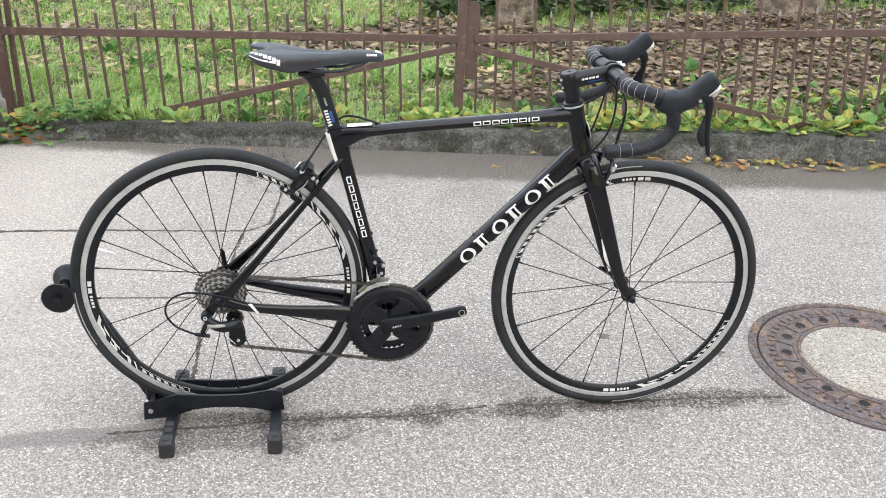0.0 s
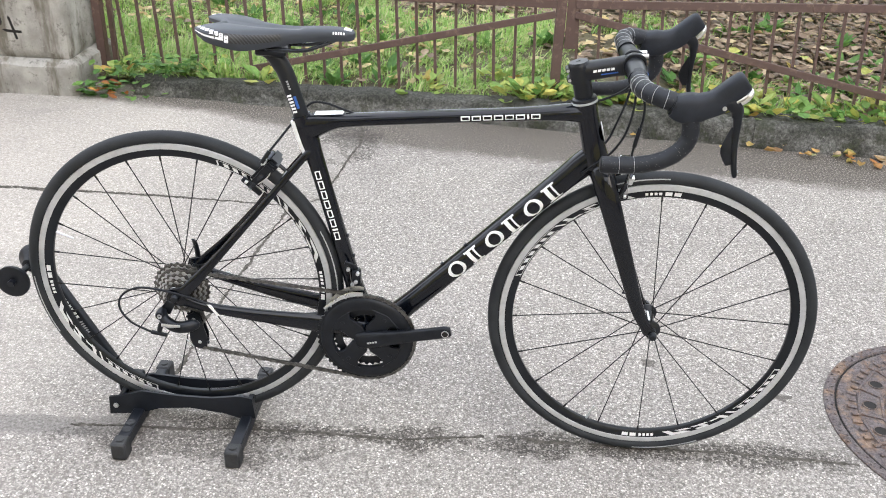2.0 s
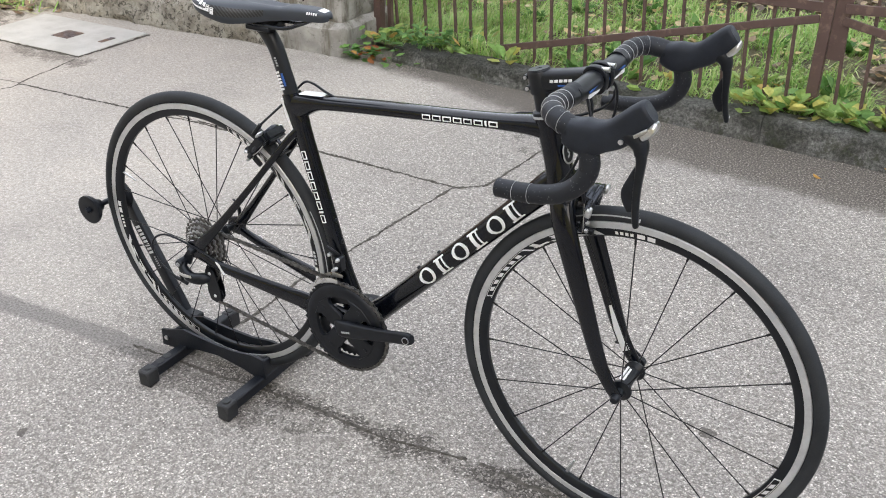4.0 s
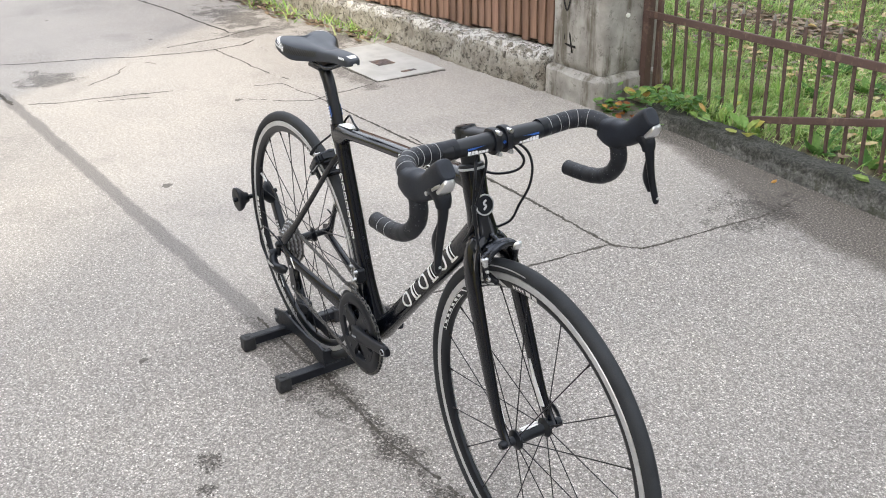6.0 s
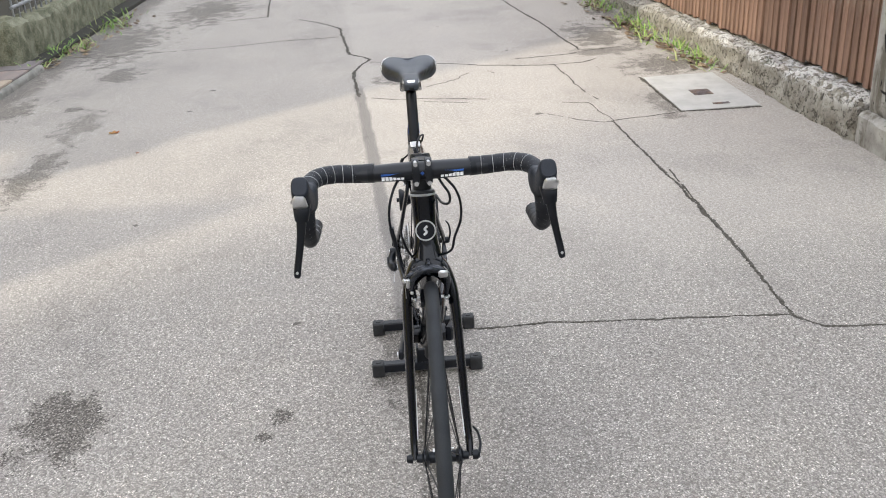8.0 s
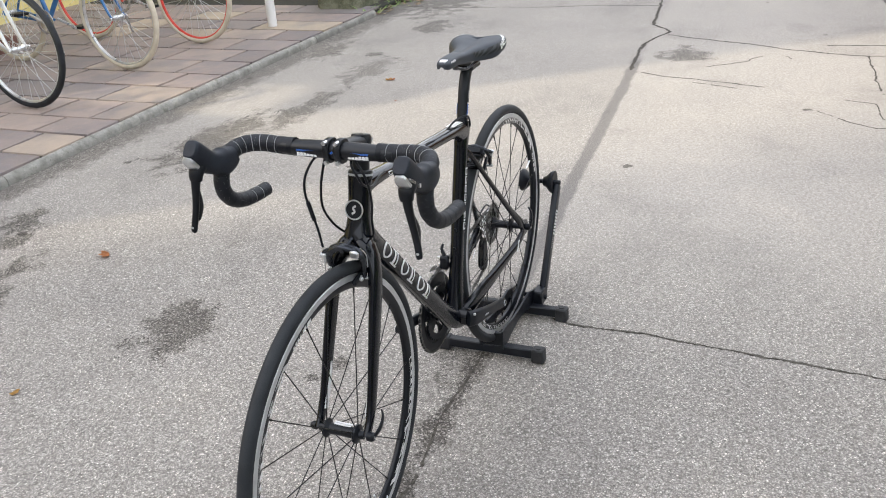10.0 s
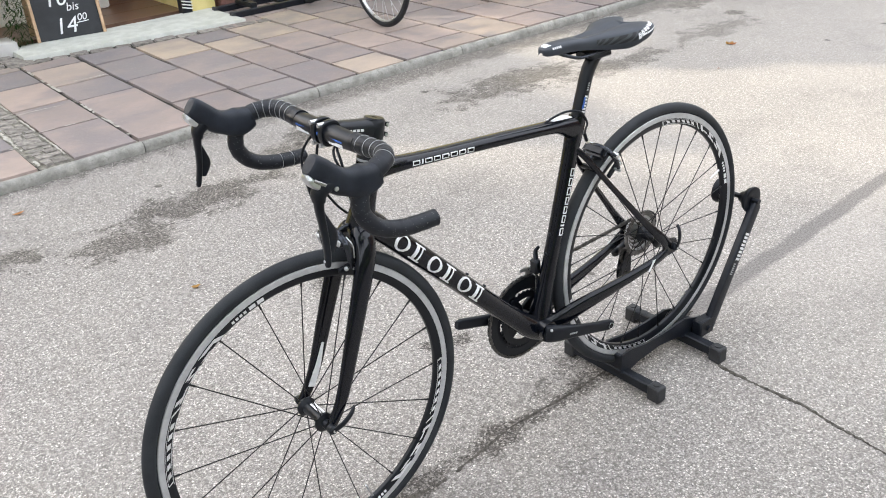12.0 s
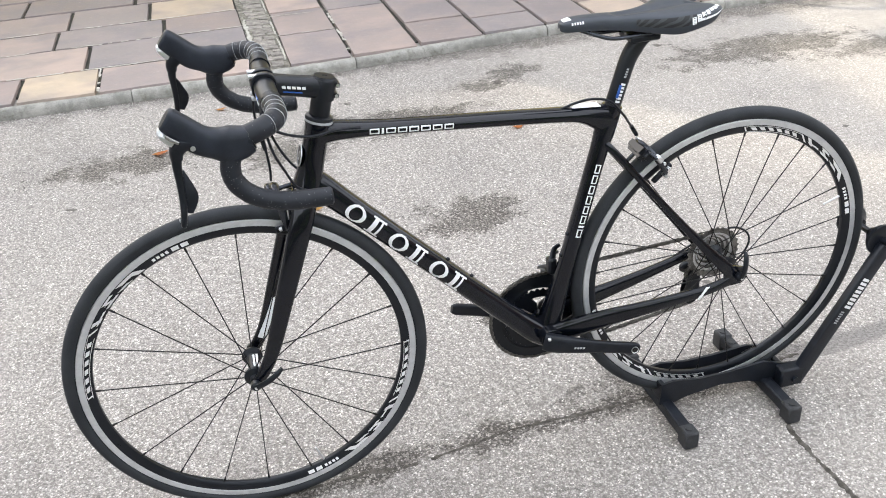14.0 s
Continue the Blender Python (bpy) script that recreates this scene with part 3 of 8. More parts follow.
def leaf_material(name, *tones, rough=0.55, through_light=0.3):
    n = Nodes(name, rough, spec=0.4)
    geo = n.add("ShaderNodeNewGeometry")
    k = len(tones) - 1
    col = n.ramp(geo.outputs["Random Per Island"], *[(i / k, c) for i, c in enumerate(tones)])
    col = n.mix(n.span(n.noise(60, 3), 0.3, 0.7), col, n.mix(1.0, col, (0.72, 0.74, 0.70), "MULTIPLY"))
    n.color(col)
    soft = n.tree.nodes.new("ShaderNodeBsdfTranslucent")
    n.tree.links.new(col, soft.inputs[0])
    mixer = n.tree.nodes.new("ShaderNodeMixShader")
    mixer.inputs[0].default_value = through_light
    n.tree.links.new(n.bsdf.outputs[0], mixer.inputs[1])
    n.tree.links.new(soft.outputs[0], mixer.inputs[2])
    n.tree.links.new(mixer.outputs[0], n.tree.nodes["Material Output"].inputs[0])
    return n.mat


M["grass"] = leaf_material("lawn_grass", (0.205, 0.40, 0.085), (0.31, 0.52, 0.13), (0.43, 0.575, 0.18), (0.64, 0.64, 0.36), (0.265, 0.475, 0.11), (0.38, 0.56, 0.155), (0.55, 0.58, 0.27))
M["litter"] = leaf_material("fallen_leaves", (0.085, 0.058, 0.040), (0.22, 0.152, 0.10), (0.36, 0.265, 0.18), (0.13, 0.085, 0.056), (0.28, 0.195, 0.128), (0.10, 0.072, 0.052), (0.44, 0.33, 0.215), (0.185, 0.122, 0.080), through_light=0.12)
M["yellow_litter"] = leaf_material("yellow_fallen_leaves", (0.52, 0.40, 0.16), (0.60, 0.47, 0.24), (0.45, 0.31, 0.15), (0.62, 0.52, 0.33), through_light=0.15)
M["weed"] = leaf_material("broad_weed_leaves", (0.13, 0.28, 0.07), (0.21, 0.38, 0.09), (0.36, 0.48, 0.13), (0.18, 0.33, 0.08), (0.62, 0.55, 0.14), (0.46, 0.52, 0.15), (0.26, 0.42, 0.11), (0.60, 0.36, 0.11))
M["red_leaf"] = leaf_material("orange_autumn_leaves", (0.38, 0.09, 0.03), (0.42, 0.17, 0.05), (0.50, 0.30, 0.07), (0.28, 0.07, 0.03))
M["gutter_leaf"] = leaf_material("mixed_gutter_leaves", (0.55, 0.22, 0.08), (0.60, 0.48, 0.14), (0.35, 0.20, 0.10), (0.64, 0.52, 0.36), (0.25, 0.34, 0.09), (0.52, 0.22, 0.09))
M["bark"] = plain("grey_brown_bark", (0.10, 0.078, 0.055), (0.30, 0.25, 0.185), 0.95, 0, 12, 0.9, 60, dist=0.02)

# ---- ground, cracks, lids ----
rnd = random.Random(7)


def grid(name, xs, ys, height, mat, label, category, kind="structure"):
    verts = [(x, y, height(x, y)) for y in ys for x in xs]
    k = len(xs)
    faces = [(j * k + i, j * k + i + 1, (j + 1) * k + i + 1, (j + 1) * k + i) for j in range(len(ys) - 1) for i in range(k - 1)]
    ob = new(name, Geo().add(verts, faces).mesh(name, mat, 60))
    return tagged(ob, label, category, kind=kind)


def steps(*marks):
    out = []
    for (a, s), (b, _) in zip(marks[:-1], marks[1:]):
        out += list(np.arange(a, b - 1e-6, s))
    return out + [marks[-1][0]]


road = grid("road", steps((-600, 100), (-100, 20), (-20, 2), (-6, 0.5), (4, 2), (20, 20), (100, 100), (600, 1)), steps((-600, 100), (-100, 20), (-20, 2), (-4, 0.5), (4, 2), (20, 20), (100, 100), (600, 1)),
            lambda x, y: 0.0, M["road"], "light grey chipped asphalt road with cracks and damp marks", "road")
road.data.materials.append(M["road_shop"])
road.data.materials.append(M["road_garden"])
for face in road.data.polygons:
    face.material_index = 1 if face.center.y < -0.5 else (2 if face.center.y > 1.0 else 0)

CRACKS = [
    ([(1.01, -0.004), (0.70, 0.004), (0.386, -0.002), (0.20, 0.003), (-0.02, -0.032), (-0.27, -0.027), (-0.50, -0.045), (-0.75, -0.058)], 0.010, 0.006),
    ([(-0.60, 0.10), (-0.578, 0.165), (-0.585, 0.40), (-0.566, 0.534), (-0.544, 0.81), (-0.512, 1.125), (-0.42, 1.20), (-0.389, 1.528), (-0.366, 1.75), (-0.40, 2.02)], 0.011, 0.008),
    ([(-0.50, 1.135), (-0.80, 1.148), (-1.124, 1.154), (-1.689, 1.14), (-2.20, 1.118), (-2.718, 1.10)], 0.015, 0.010),
    ([(-2.72, 1.10), (-2.75, 1.28), (-2.79, 1.49)], 0.012, 0.010),
    ([(-6.63, -0.88), (-6.42, -0.71), (-6.05, -0.49), (-5.40, -0.42), (-4.91, -0.37), (-4.79, -0.26), (-4.68, -0.21), (-4.50, -0.29), (-4.28, -0.32), (-3.94, -0.30), (-3.61, -0.27)], 0.024, 0.016),
    ([(-4.60, -0.21), (-4.50, -0.03), (-4.36, 0.36), (-4.25, 0.55), (-4.19, 0.73), (-4.12, 0.99), (-4.12, 1.11), (-4.13, 1.23), (-4.22, 1.34)], 0.0158, 0.014),
    ([(-4.37, 0.80), (-4.40, 1.16), (-4.50, 1.38), (-4.54, 1.60)], 0.0158, 0.014),
    ([(-4.21, 0.54), (-3.90, 0.36), (-3.81, 0.25), (-3.74, 0.14)], 0.0075, 0.03),
    ([(-4.21, 0.54), (-4.05, 0.60), (-3.90, 0.62)], 0.0075, 0.03),
    ([(-3.56, -0.20), (-3.49, -0.05), (-3.45, 0.16), (-3.39, 0.36), (-3.34, 0.51)], 0.0125, 0.012),
    ([(-3.39, 0.12), (-3.29, 0.38)], 0.0075, 0.012),
    ([(-4.11, 1.03), (-3.69, 1.06), (-3.32, 1.09), (-3.11, 1.13), (-2.92, 1.16)], 0.0100, 0.018),
    ([(-3.19, 0.85), (-3.11, 1.05), (-2.94, 1.07), (-2.72, 1.11)], 0.0075, 0.018),
    ([(-2.97, 0.76), (-2.79, 0.92), (-2.70, 1.05), (-2.72, 1.11)], 0.0075, 0.018),
    ([(-9.0, 0.93), (-6.98, 1.04), (-6.29, 1.11), (-5.62, 1.20), (-5.04, 1.24), (-4.53, 1.29)], 0.020, 0.012),
    ([(-5.54, -2.66), (-5.46, -2.27), (-5.51, -1.83), (-5.53, -1.38), (-5.63, -0.94), (-5.64, -0.46)], 0.012, 0.010),
    ([(-6.82, -1.58), (-6.91, -1.20), (-8.01, -1.30), (-9.0, -1.28)], 0.020, 0.012),
    ([(-0.76, 1.15), (-1.1, 1.15), (-1.35, 1.149), (-1.9, 1.16)], 0.009, 0.008),
]
for line, width, wob in CRACKS:
    gaps = 0.0 if width > 0.0145 or width == 0.011 else (0.12 if width < 0.008 else 0.35)
    ob = part("crack", strip(Geo(), line, width * 0.85, 0.0016, wob * 0.7, rnd, 0.007, 0.75 if width < 0.016 else 0.6, 0.0006, gaps), M["crack"], road, smooth=0)
part("crack", strip(Geo(), [(-3.60, 1.485), (-3.2, 1.487), (-2.796, 1.493), (-2.785, 1.70), (-2.783, 1.93)], 0.022, 0.003, 0.004, rnd, 0.012, 0.6, 0.002), M["crack"], road, smooth=0)

# service cover set into the road
cov = thing("service_cover", "smooth pale concrete cover with small iron grips", "cover")
part("slab", box(Geo(), (-3.585, 1.497, -0.05), (-2.80, 1.935, 0.006), 0.003), M["cover"], cov)
part("grip", box(Geo(), (-3.20, 1.66, 0.004), (-3.08, 1.77, 0.0085), 0.001), M["cast_iron"], cov, "small rusty iron lid")
part("grip", box(Geo(), (-2.90, 1.70, 0.004), (-2.87, 1.79, 0.0085), 0.001), M["cast_iron"], cov)


def manhole():
    c = (1.3520, 0.146)
    mh = thing("manhole_cover", "round rusty cast-iron manhole cover with a concrete centre", "manhole cover", at=pose(c[0], c[1], 0))
    R = 0.360
    part("outer_frame", lathe(Geo(), [(R, -0.02), (R, 0.004), (R - 0.003, 0.006), (R - 0.022, 0.006), (R - 0.025, 0.002), (R - 0.025, -0.02)], axis="z", n=72, closed=True), M["cast_iron"], mh)
    part("gap", lathe(Geo(), [(R - 0.0245, 0.0012), (R - 0.0245, -0.01), (R - 0.031, -0.01), (R - 0.031, 0.0012)], axis="z", n=72, closed=True), M["iron_hole"], mh)
    lid = part("lid_rim", lathe(Geo(), [(R - 0.030, -0.02), (R - 0.030, 0.003), (R - 0.033, 0.005), (R - 0.046, 0.005), (R - 0.049, 0.0025), (R - 0.139, 0.0025), (R - 0.142, 0.006), (R - 0.149, 0.006), (R - 0.151, 0.004), (R - 0.151, -0.02)], axis="z", n=72, closed=True), M["cast_iron"], mh)
    part("lid_centre", lathe(Geo(), [(0, 0.0045), (R - 0.154, 0.0045), (R - 0.151, 0.002), (0, 0.002)], axis="z", n=64), M["lid_concrete"], mh, "pale concrete filling")
    for i in range(16):
        t = 2 * math.pi * (i + 0.3) / 16
        turn = Matrix.Rotation(t, 4, "Z")
        seg = part("vent_segment", box(Geo(), (R - 0.138, -0.042, 0.0), (R - 0.131, 0.042, 0.0055), 0.001), M["cast_iron"], lid, m=turn)
        part("segment_rib", box(Geo(), (R - 0.138, 0.042, 0.0), (R - 0.080, 0.049, 0.0058), 0.001), M["cast_iron"], lid, m=turn)
        part("segment_rib", box(Geo(), (R - 0.084, -0.046, 0.0), (R - 0.078, 0.050, 0.0055), 0.001), M["cast_iron"], lid, m=turn)
        part("vent_hole", lathe(Geo(), [(0, 0.0040), (0.0145, 0.0040), (0.0148, 0.0028), (0, 0.0028)], (R - 0.106, 0.0, 0), "z", 20), M["iron_hole"], lid, m=turn)
        part("vent_lip", lathe(Geo(), [(0.0145, 0.003), (0.0150, 0.0052), (0.0175, 0.0052), (0.0185, 0.003)], (R - 0.106, 0.0, 0), "z", 20, closed=True), M["cast_iron"], lid, m=turn)
    studs = Geo()
    for i in range(64):
        t = 2 * math.pi * i / 64
        box(studs, (R - 0.0745, -0.0058, 0.002), (R - 0.0525 - 0.006 * (i % 2), 0.0058, 0.0068), 0.0015, Matrix.Rotation(t, 4, "Z"))
    tagged(part("tread_studs", studs, M["cast_iron"], lid), kind="stuff")
    dots = Geo()
    for i in range(56):
        t = 2 * math.pi * i / 56
        for rr in (R - 0.007, R - 0.017):
            lathe(dots, [(0.0035, 0.0055), (0.0025, 0.0085), (0, 0.0085)], (rr * math.cos(t + (0.05 if rr < R - 0.01 else 0)), rr * math.sin(t + (0.05 if rr < R - 0.01 else 0)), 0), "z", 6)
    tagged(part("frame_studs", dots, M["cast_iron"], mh), kind="stuff")


manhole()


# ---- garden side: kerb, lawn, iron fence, pillar, slat fence ----
def kerb_y(x):
    return 2.055 - 0.088 * x


def kerb_top(x):
    return 0.093 + 0.018 * max(-1.5, min(3.0, x))


def rough_box(geo, lo, hi, cuts, amount, seed, m=None, shape=None, rounding=0.35):
    """A stone with worn, uneven faces."""
    bm = bmesh.new()
    bmesh.ops.create_cube(bm, size=1)
    for ax in range(3):
        edges = [e for e in bm.edges if abs((e.verts[0].co - e.verts[1].co).normalized()[ax]) > 0.9]
        if cuts[ax]:
            bmesh.ops.subdivide_edges(bm, edges=edges, cuts=cuts[ax], use_grid_fill=True)
    size = [hi[i] - lo[i] for i in range(3)]
    for v in bm.verts:
        p = Vector([lo[i] + (v.co[i] + 0.5) * size[i] for i in range(3)])
        outer = sum(1 for c in v.co if abs(c) > 0.499)
        if outer >= 2:
            mid = Vector([(lo[i] + hi[i]) / 2 for i in range(3)])
            for i in range(3):
                if abs(v.co[i]) > 0.499:
                    p[i] -= math.copysign(min(0.012, size[i] * 0.1) * rounding, v.co[i])
        d = noise.noise_vector((p.x * 9 + seed, p.y * 9, p.z * 9)) * amount + noise.noise_vector((p.x * 31, p.y * 31 + seed, p.z * 31)) * amount * 0.4
        if p.z > lo[2] + 1e-4:
            p += d
        if shape:
            p = Vector(shape(p))
        v.co = p
    if m is not None:
        bm.transform(m)
    bm.verts.ensure_lookup_table()
    bm.verts.index_update()
    geo.add([v.co for v in bm.verts], [[v.index for v in f.verts] for f in bm.faces])
    bm.free()
    return geo


kerb_line = thing("garden_kerb", "low dark mossy kerb of worn stone blocks along the lawn", "kerb", kind="structure")
edges = [-1.45, -0.655, 0.285, 1.22, 2.16, 3.1, 4.05, 5.0]
for i, (a, b) in enumerate(zip(edges[:-1], edges[1:])):
    g = stone_row(Geo(), a + 0.001, b - 0.001, [(0.0, -0.05), (-0.004, 0.0), (0.002, 0.03), (0.004, 0.06), (0.010, 0.084), (0.022, 0.095), (0.05, 0.100), (0.09, 0.099), (0.125, 0.094), (0.125, -0.05)], 0.025, 0.009, i * 7.3, shape=lambda p: (p[0], kerb_y(p[0]) + p[1], p[2] if p[2] < 0.012 else p[2] + kerb_top(p[0]) - 0.10), chip=0.003)
    part("kerb_stone", g, M["kerb"], kerb_line)


def lawn_z(x, y):
    back = max(0.0, y - (kerb_y(x) + 0.12))
    return kerb_top(x) - 0.03 + 0.035 * min(back, 6) + 0.02 * noise.noise((x * 0.9, y * 0.9, 3.1)) + 0.014 * noise.noise((x * 3.1, y * 3.1, 1.0))


lawn_xs = steps((-7.0, 0.5), (-1.62, 0.12), (5.4, 0.5), (9, 1))
verts, faces = [], []
LN = 44
for x in lawn_xs:
    for j in range(LN):
        y = (kerb_y(x) + 0.10 if x > -1.63 else 2.52) + 8.5 * (j / (LN - 1)) ** 1.5
        verts.append((x, y, lawn_z(x, y)))
for i in range(len(lawn_xs) - 1):
    for j in range(LN - 1):
        faces.append((i * LN + j, (i + 1) * LN + j, (i + 1) * LN + j + 1, i * LN + j + 1))
lawn = tagged(new("lawn_ground", Geo().add(verts, faces).mesh("lawn_ground", M["soil"], 60)), "dark leafy soil under the lawn", "ground", kind="structure")


def fence_y(x):
    return 2.25 - 0.085 * x


def rail_z(x):
    return 0.476 + 0.0205 * x if x < 0.43 else 0.463 + 0.0535 * x


FENCE_YAW = math.degrees(math.atan(-0.085))
garden_fence = thing("garden_fence", "low brown-painted iron garden fence with pointed bars and slanted braces", "fence")


def flat_bar(name, a, b, depth, height, parent):
    p, q = Vector(a), Vector(b)
    length = (q - p).length
    d = (q - p).normalized()
    m = Matrix.Translation(p) @ d.to_track_quat("X", "Z").to_matrix().to_4x4()
    return part(name, box(Geo(), (0, -depth / 2, -height / 2), (length, depth / 2, height / 2), 0.002), M["fence"], parent, m=m)


def P3(x, z, dy=0.0):
    return (x, fence_y(x) + dy, z)


for a, b in ((-1.66, -0.6), (-0.6, 0.40), (0.47, 1.4), (1.4, 2.4), (2.4, 3.6), (3.6, 4.8)):
    flat_bar("rail", P3(a, rail_z(a), -0.014), P3(b, rail_z(b), -0.014), 0.012, 0.034, garden_fence)
for a, b in ((0.39, -1.15), (0.47, 2.22), (4.3, 2.4)):
    z0, z1 = (rail_z(a) - 0.042, lawn_z(b, fence_y(b)) + 0.005)
    flat_bar("brace", P3(a, z0, -0.016), P3(b, z1, -0.016), 0.010, 0.030, garden_fence)
for x, wide, top in ((0.412, 0.042, 0.98), (4.32, 0.042, 0.98), (-1.655, 0.040, 0.95)):
    part("post", box(Geo(), (x - wide / 2, fence_y(x) - 0.020, 0.02), (x + wide / 2, fence_y(x) + 0.022, top), 0.002), M["fence"], garden_fence)
part("post_plate", plate(Geo(), [(0.436, 0.30), (0.490, 0.30), (0.490, 0.635), (0.478, 0.652), (0.436, 0.655)], fence_y(0.46) - 0.010, fence_y(0.46) - 0.003), M["fence"], garden_fence)
part("post_plate", plate(Geo(), [(-1.625, 0.05), (-1.603, 0.05), (-1.603, 0.9), (-1.625, 0.9)], fence_y(-1.61) + 0.03, fence_y(-1.61) + 0.05), M["fence"], garden_fence)


def fence_bar_mesh(height, w=0.0115):
    g = Geo()
    h = w / 2
    rings = [(-0.08, h), (height - 0.030, h), (height - 0.008, h * 0.55), (height, h * 0.12)]
    verts, faces = [], []
    for z, s in rings:
        verts += [(-s, -s * 0.9, z), (s, -s * 0.9, z), (s, s * 0.9, z), (-s, s * 0.9, z)]
    for i in range(3):
        for j in range(4):
            faces.append((4 * i + j, 4 * i + (j + 1) % 4, 4 * i + 4 + (j + 1) % 4, 4 * i + 4 + j))
    faces.append((12, 13, 14, 15))
    me = g.add(verts, faces).mesh("bar", M["fence"], 0)
    me.materials.append(M["fence_tip"])
    for p in me.polygons:
        if p.center.z > height - 0.03:
            p.material_index = 1
    return me


bar_long, bar_short = fence_bar_mesh(0.70), fence_bar_mesh(0.46)
xs = [0.304 - 0.0845 * i for i in range(23)] + [0.480 + 0.0875 * i for i in range(50)]
for i, x in enumerate(xs):
    tall = (i if i < 23 else i - 23) % 2 == 1
    ob = new("bar", bar_long if tall else bar_short)
    ob.parent = garden_fence
    tilt = -2.3 - 1.3 * min(2.0, max(0.0, x))
    base = x - 0.342 * math.tan(radians(tilt)) + rnd.uniform(-0.004, 0.004)
    ob.matrix_basis = pose(base, fence_y(x), rail_z(x) - 0.342 + rnd.uniform(-0.008, 0.008), rnd.uniform(-0.8, 0.8), tilt + rnd.uniform(-0.7, 0.7), FENCE_YAW)

# pillar with its base
pil = thing("gate_pillar", "weathered grey concrete gate pillar with dark scrawls", "pillar", kind="structure")
part("base", rough_box(Geo(), (-2.105, 2.105, -0.05), (-1.665, 2.56, 0.155), (14, 14, 7), 0.008, 3.0, rounding=1.2), M["concrete"], pil)
part("shaft", rough_box(Geo(), (-2.085, 2.135, 0.14), (-1.690, 2.53, 1.75), (12, 12, 30), 0.004, 9.0, rounding=1.0), M["concrete"], pil)
for pts in ([(-2.00, 0.52), (-1.965, 0.44), (-1.94, 0.50), (-1.955, 0.56)], [(-2.02, 0.20), (-1.985, 0.27), (-1.955, 0.385), (-1.93, 0.30), (-1.915, 0.235)], [(-2.01, 0.285), (-1.96, 0.272), (-1.89, 0.268)], [(-1.955, 0.60), (-1.93, 0.66), (-1.98, 0.72)]):
    part("scrawl", sweep(Geo(), spline([(x, 2.1345, z, 0.0008, 0.0065) for x, z in pts], 5), 6), M["iron_hole"], pil, smooth=0)
part("white_fixing", lathe(Geo(), [(0, 0), (0.012, 0.0), (0.010, 0.008), (0, 0.010)], (-1.690, 2.285, 0.44), "x", 14), M["white_paint"], pil)


def plinth_y(x):
    return 2.165 + 0.037 * x


def plinth_top(x):
    return 0.205 + 0.022 * (x + 2.1)


plinth = thing("garden_wall", "low crumbling whitewashed plinth wall under the slat fence", "wall", kind="structure")
for i, (a, b) in enumerate(((-3.4, -2.10), (-4.8, -3.4), (-6.4, -4.8), (-8.4, -6.4), (-11, -8.4))):
    part("wall_block", rough_box(Geo(), (a, 0, -0.05), (b, 0.26, 0.20), (52, 9, 8), 0.028, i * 5.1, shape=lambda p: (p.x, plinth_y(p.x) + p.y, p.z if p.z < 0.02 else p.z + plinth_top(p.x) - 0.20), rounding=1.5), M["plinth"], plinth)

slat_fence = thing("slat_fence", "close-boarded fence of weathered red-brown wooden slats", "fence")
sg = box(Geo(), (-0.0275, -0.010, 0.0), (0.0275, 0.010, 1.5), 0.003).mesh("slat", M["slat"], 40)
x = -2.135
i = 0
while x > -10.5:
    ob = new("slat", sg)
    ob.parent = slat_fence
    ob.matrix_basis = pose(x, plinth_y(x) + 0.150 + rnd.uniform(-0.006, 0.006), plinth_top(x) + 0.012 + rnd.uniform(-0.012, 0.012), rnd.uniform(-0.5, 0.5), rnd.uniform(-0.4, 0.4), 2.1 + rnd.uniform(-2, 2))
    x -= 0.069 + rnd.uniform(-0.003, 0.003)
for z in (0.45, 1.35):
    p, q = Vector((-2.1, plinth_y(-2.1) + 0.178, z)), Vector((-10.5, plinth_y(-10.5) + 0.178, z - 0.18))
    m = Matrix.Translation(p) @ (q - p).to_track_quat("X", "Z").to_matrix().to_4x4()
    part("rail", box(Geo(), (0, -0.015, -0.03), ((q - p).length, 0.015, 0.03), 0.003), M["slat_back"], slat_fence, m=m)
# added dark sheet, stands in for the shade in the slat gaps
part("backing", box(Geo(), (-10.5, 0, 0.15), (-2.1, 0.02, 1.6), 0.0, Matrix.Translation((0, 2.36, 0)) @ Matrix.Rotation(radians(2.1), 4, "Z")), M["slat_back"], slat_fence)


# ---- the racing bicycle ----
FA, RA, BB = (0.502, 0.335), (-0.468, 0.360), (-0.080, 0.278)


def arc_decal(geo, r0, r1, a0, a1, y, n=None, skew=0.0, conform=0.0):
    """A patch of a flat ring on a wheel's side, from angle a0 to a1 in degrees."""
    n = n or max(2, int(abs(a1 - a0) / 2.5))
    verts, faces = [], []
    for i in range(n + 1):
        for r, sk, dy in ((r0, -skew, conform), (r1, skew, 0.0)):
            t = radians(a0 + (a1 - a0) * i / n + sk)
            verts.append((r * math.cos(t), y - math.copysign(dy, y), r * math.sin(t)))
        if i:
            k = 2 * i
            faces.append((k - 2, k - 1, k + 1, k))
    return geo.add(verts, faces)


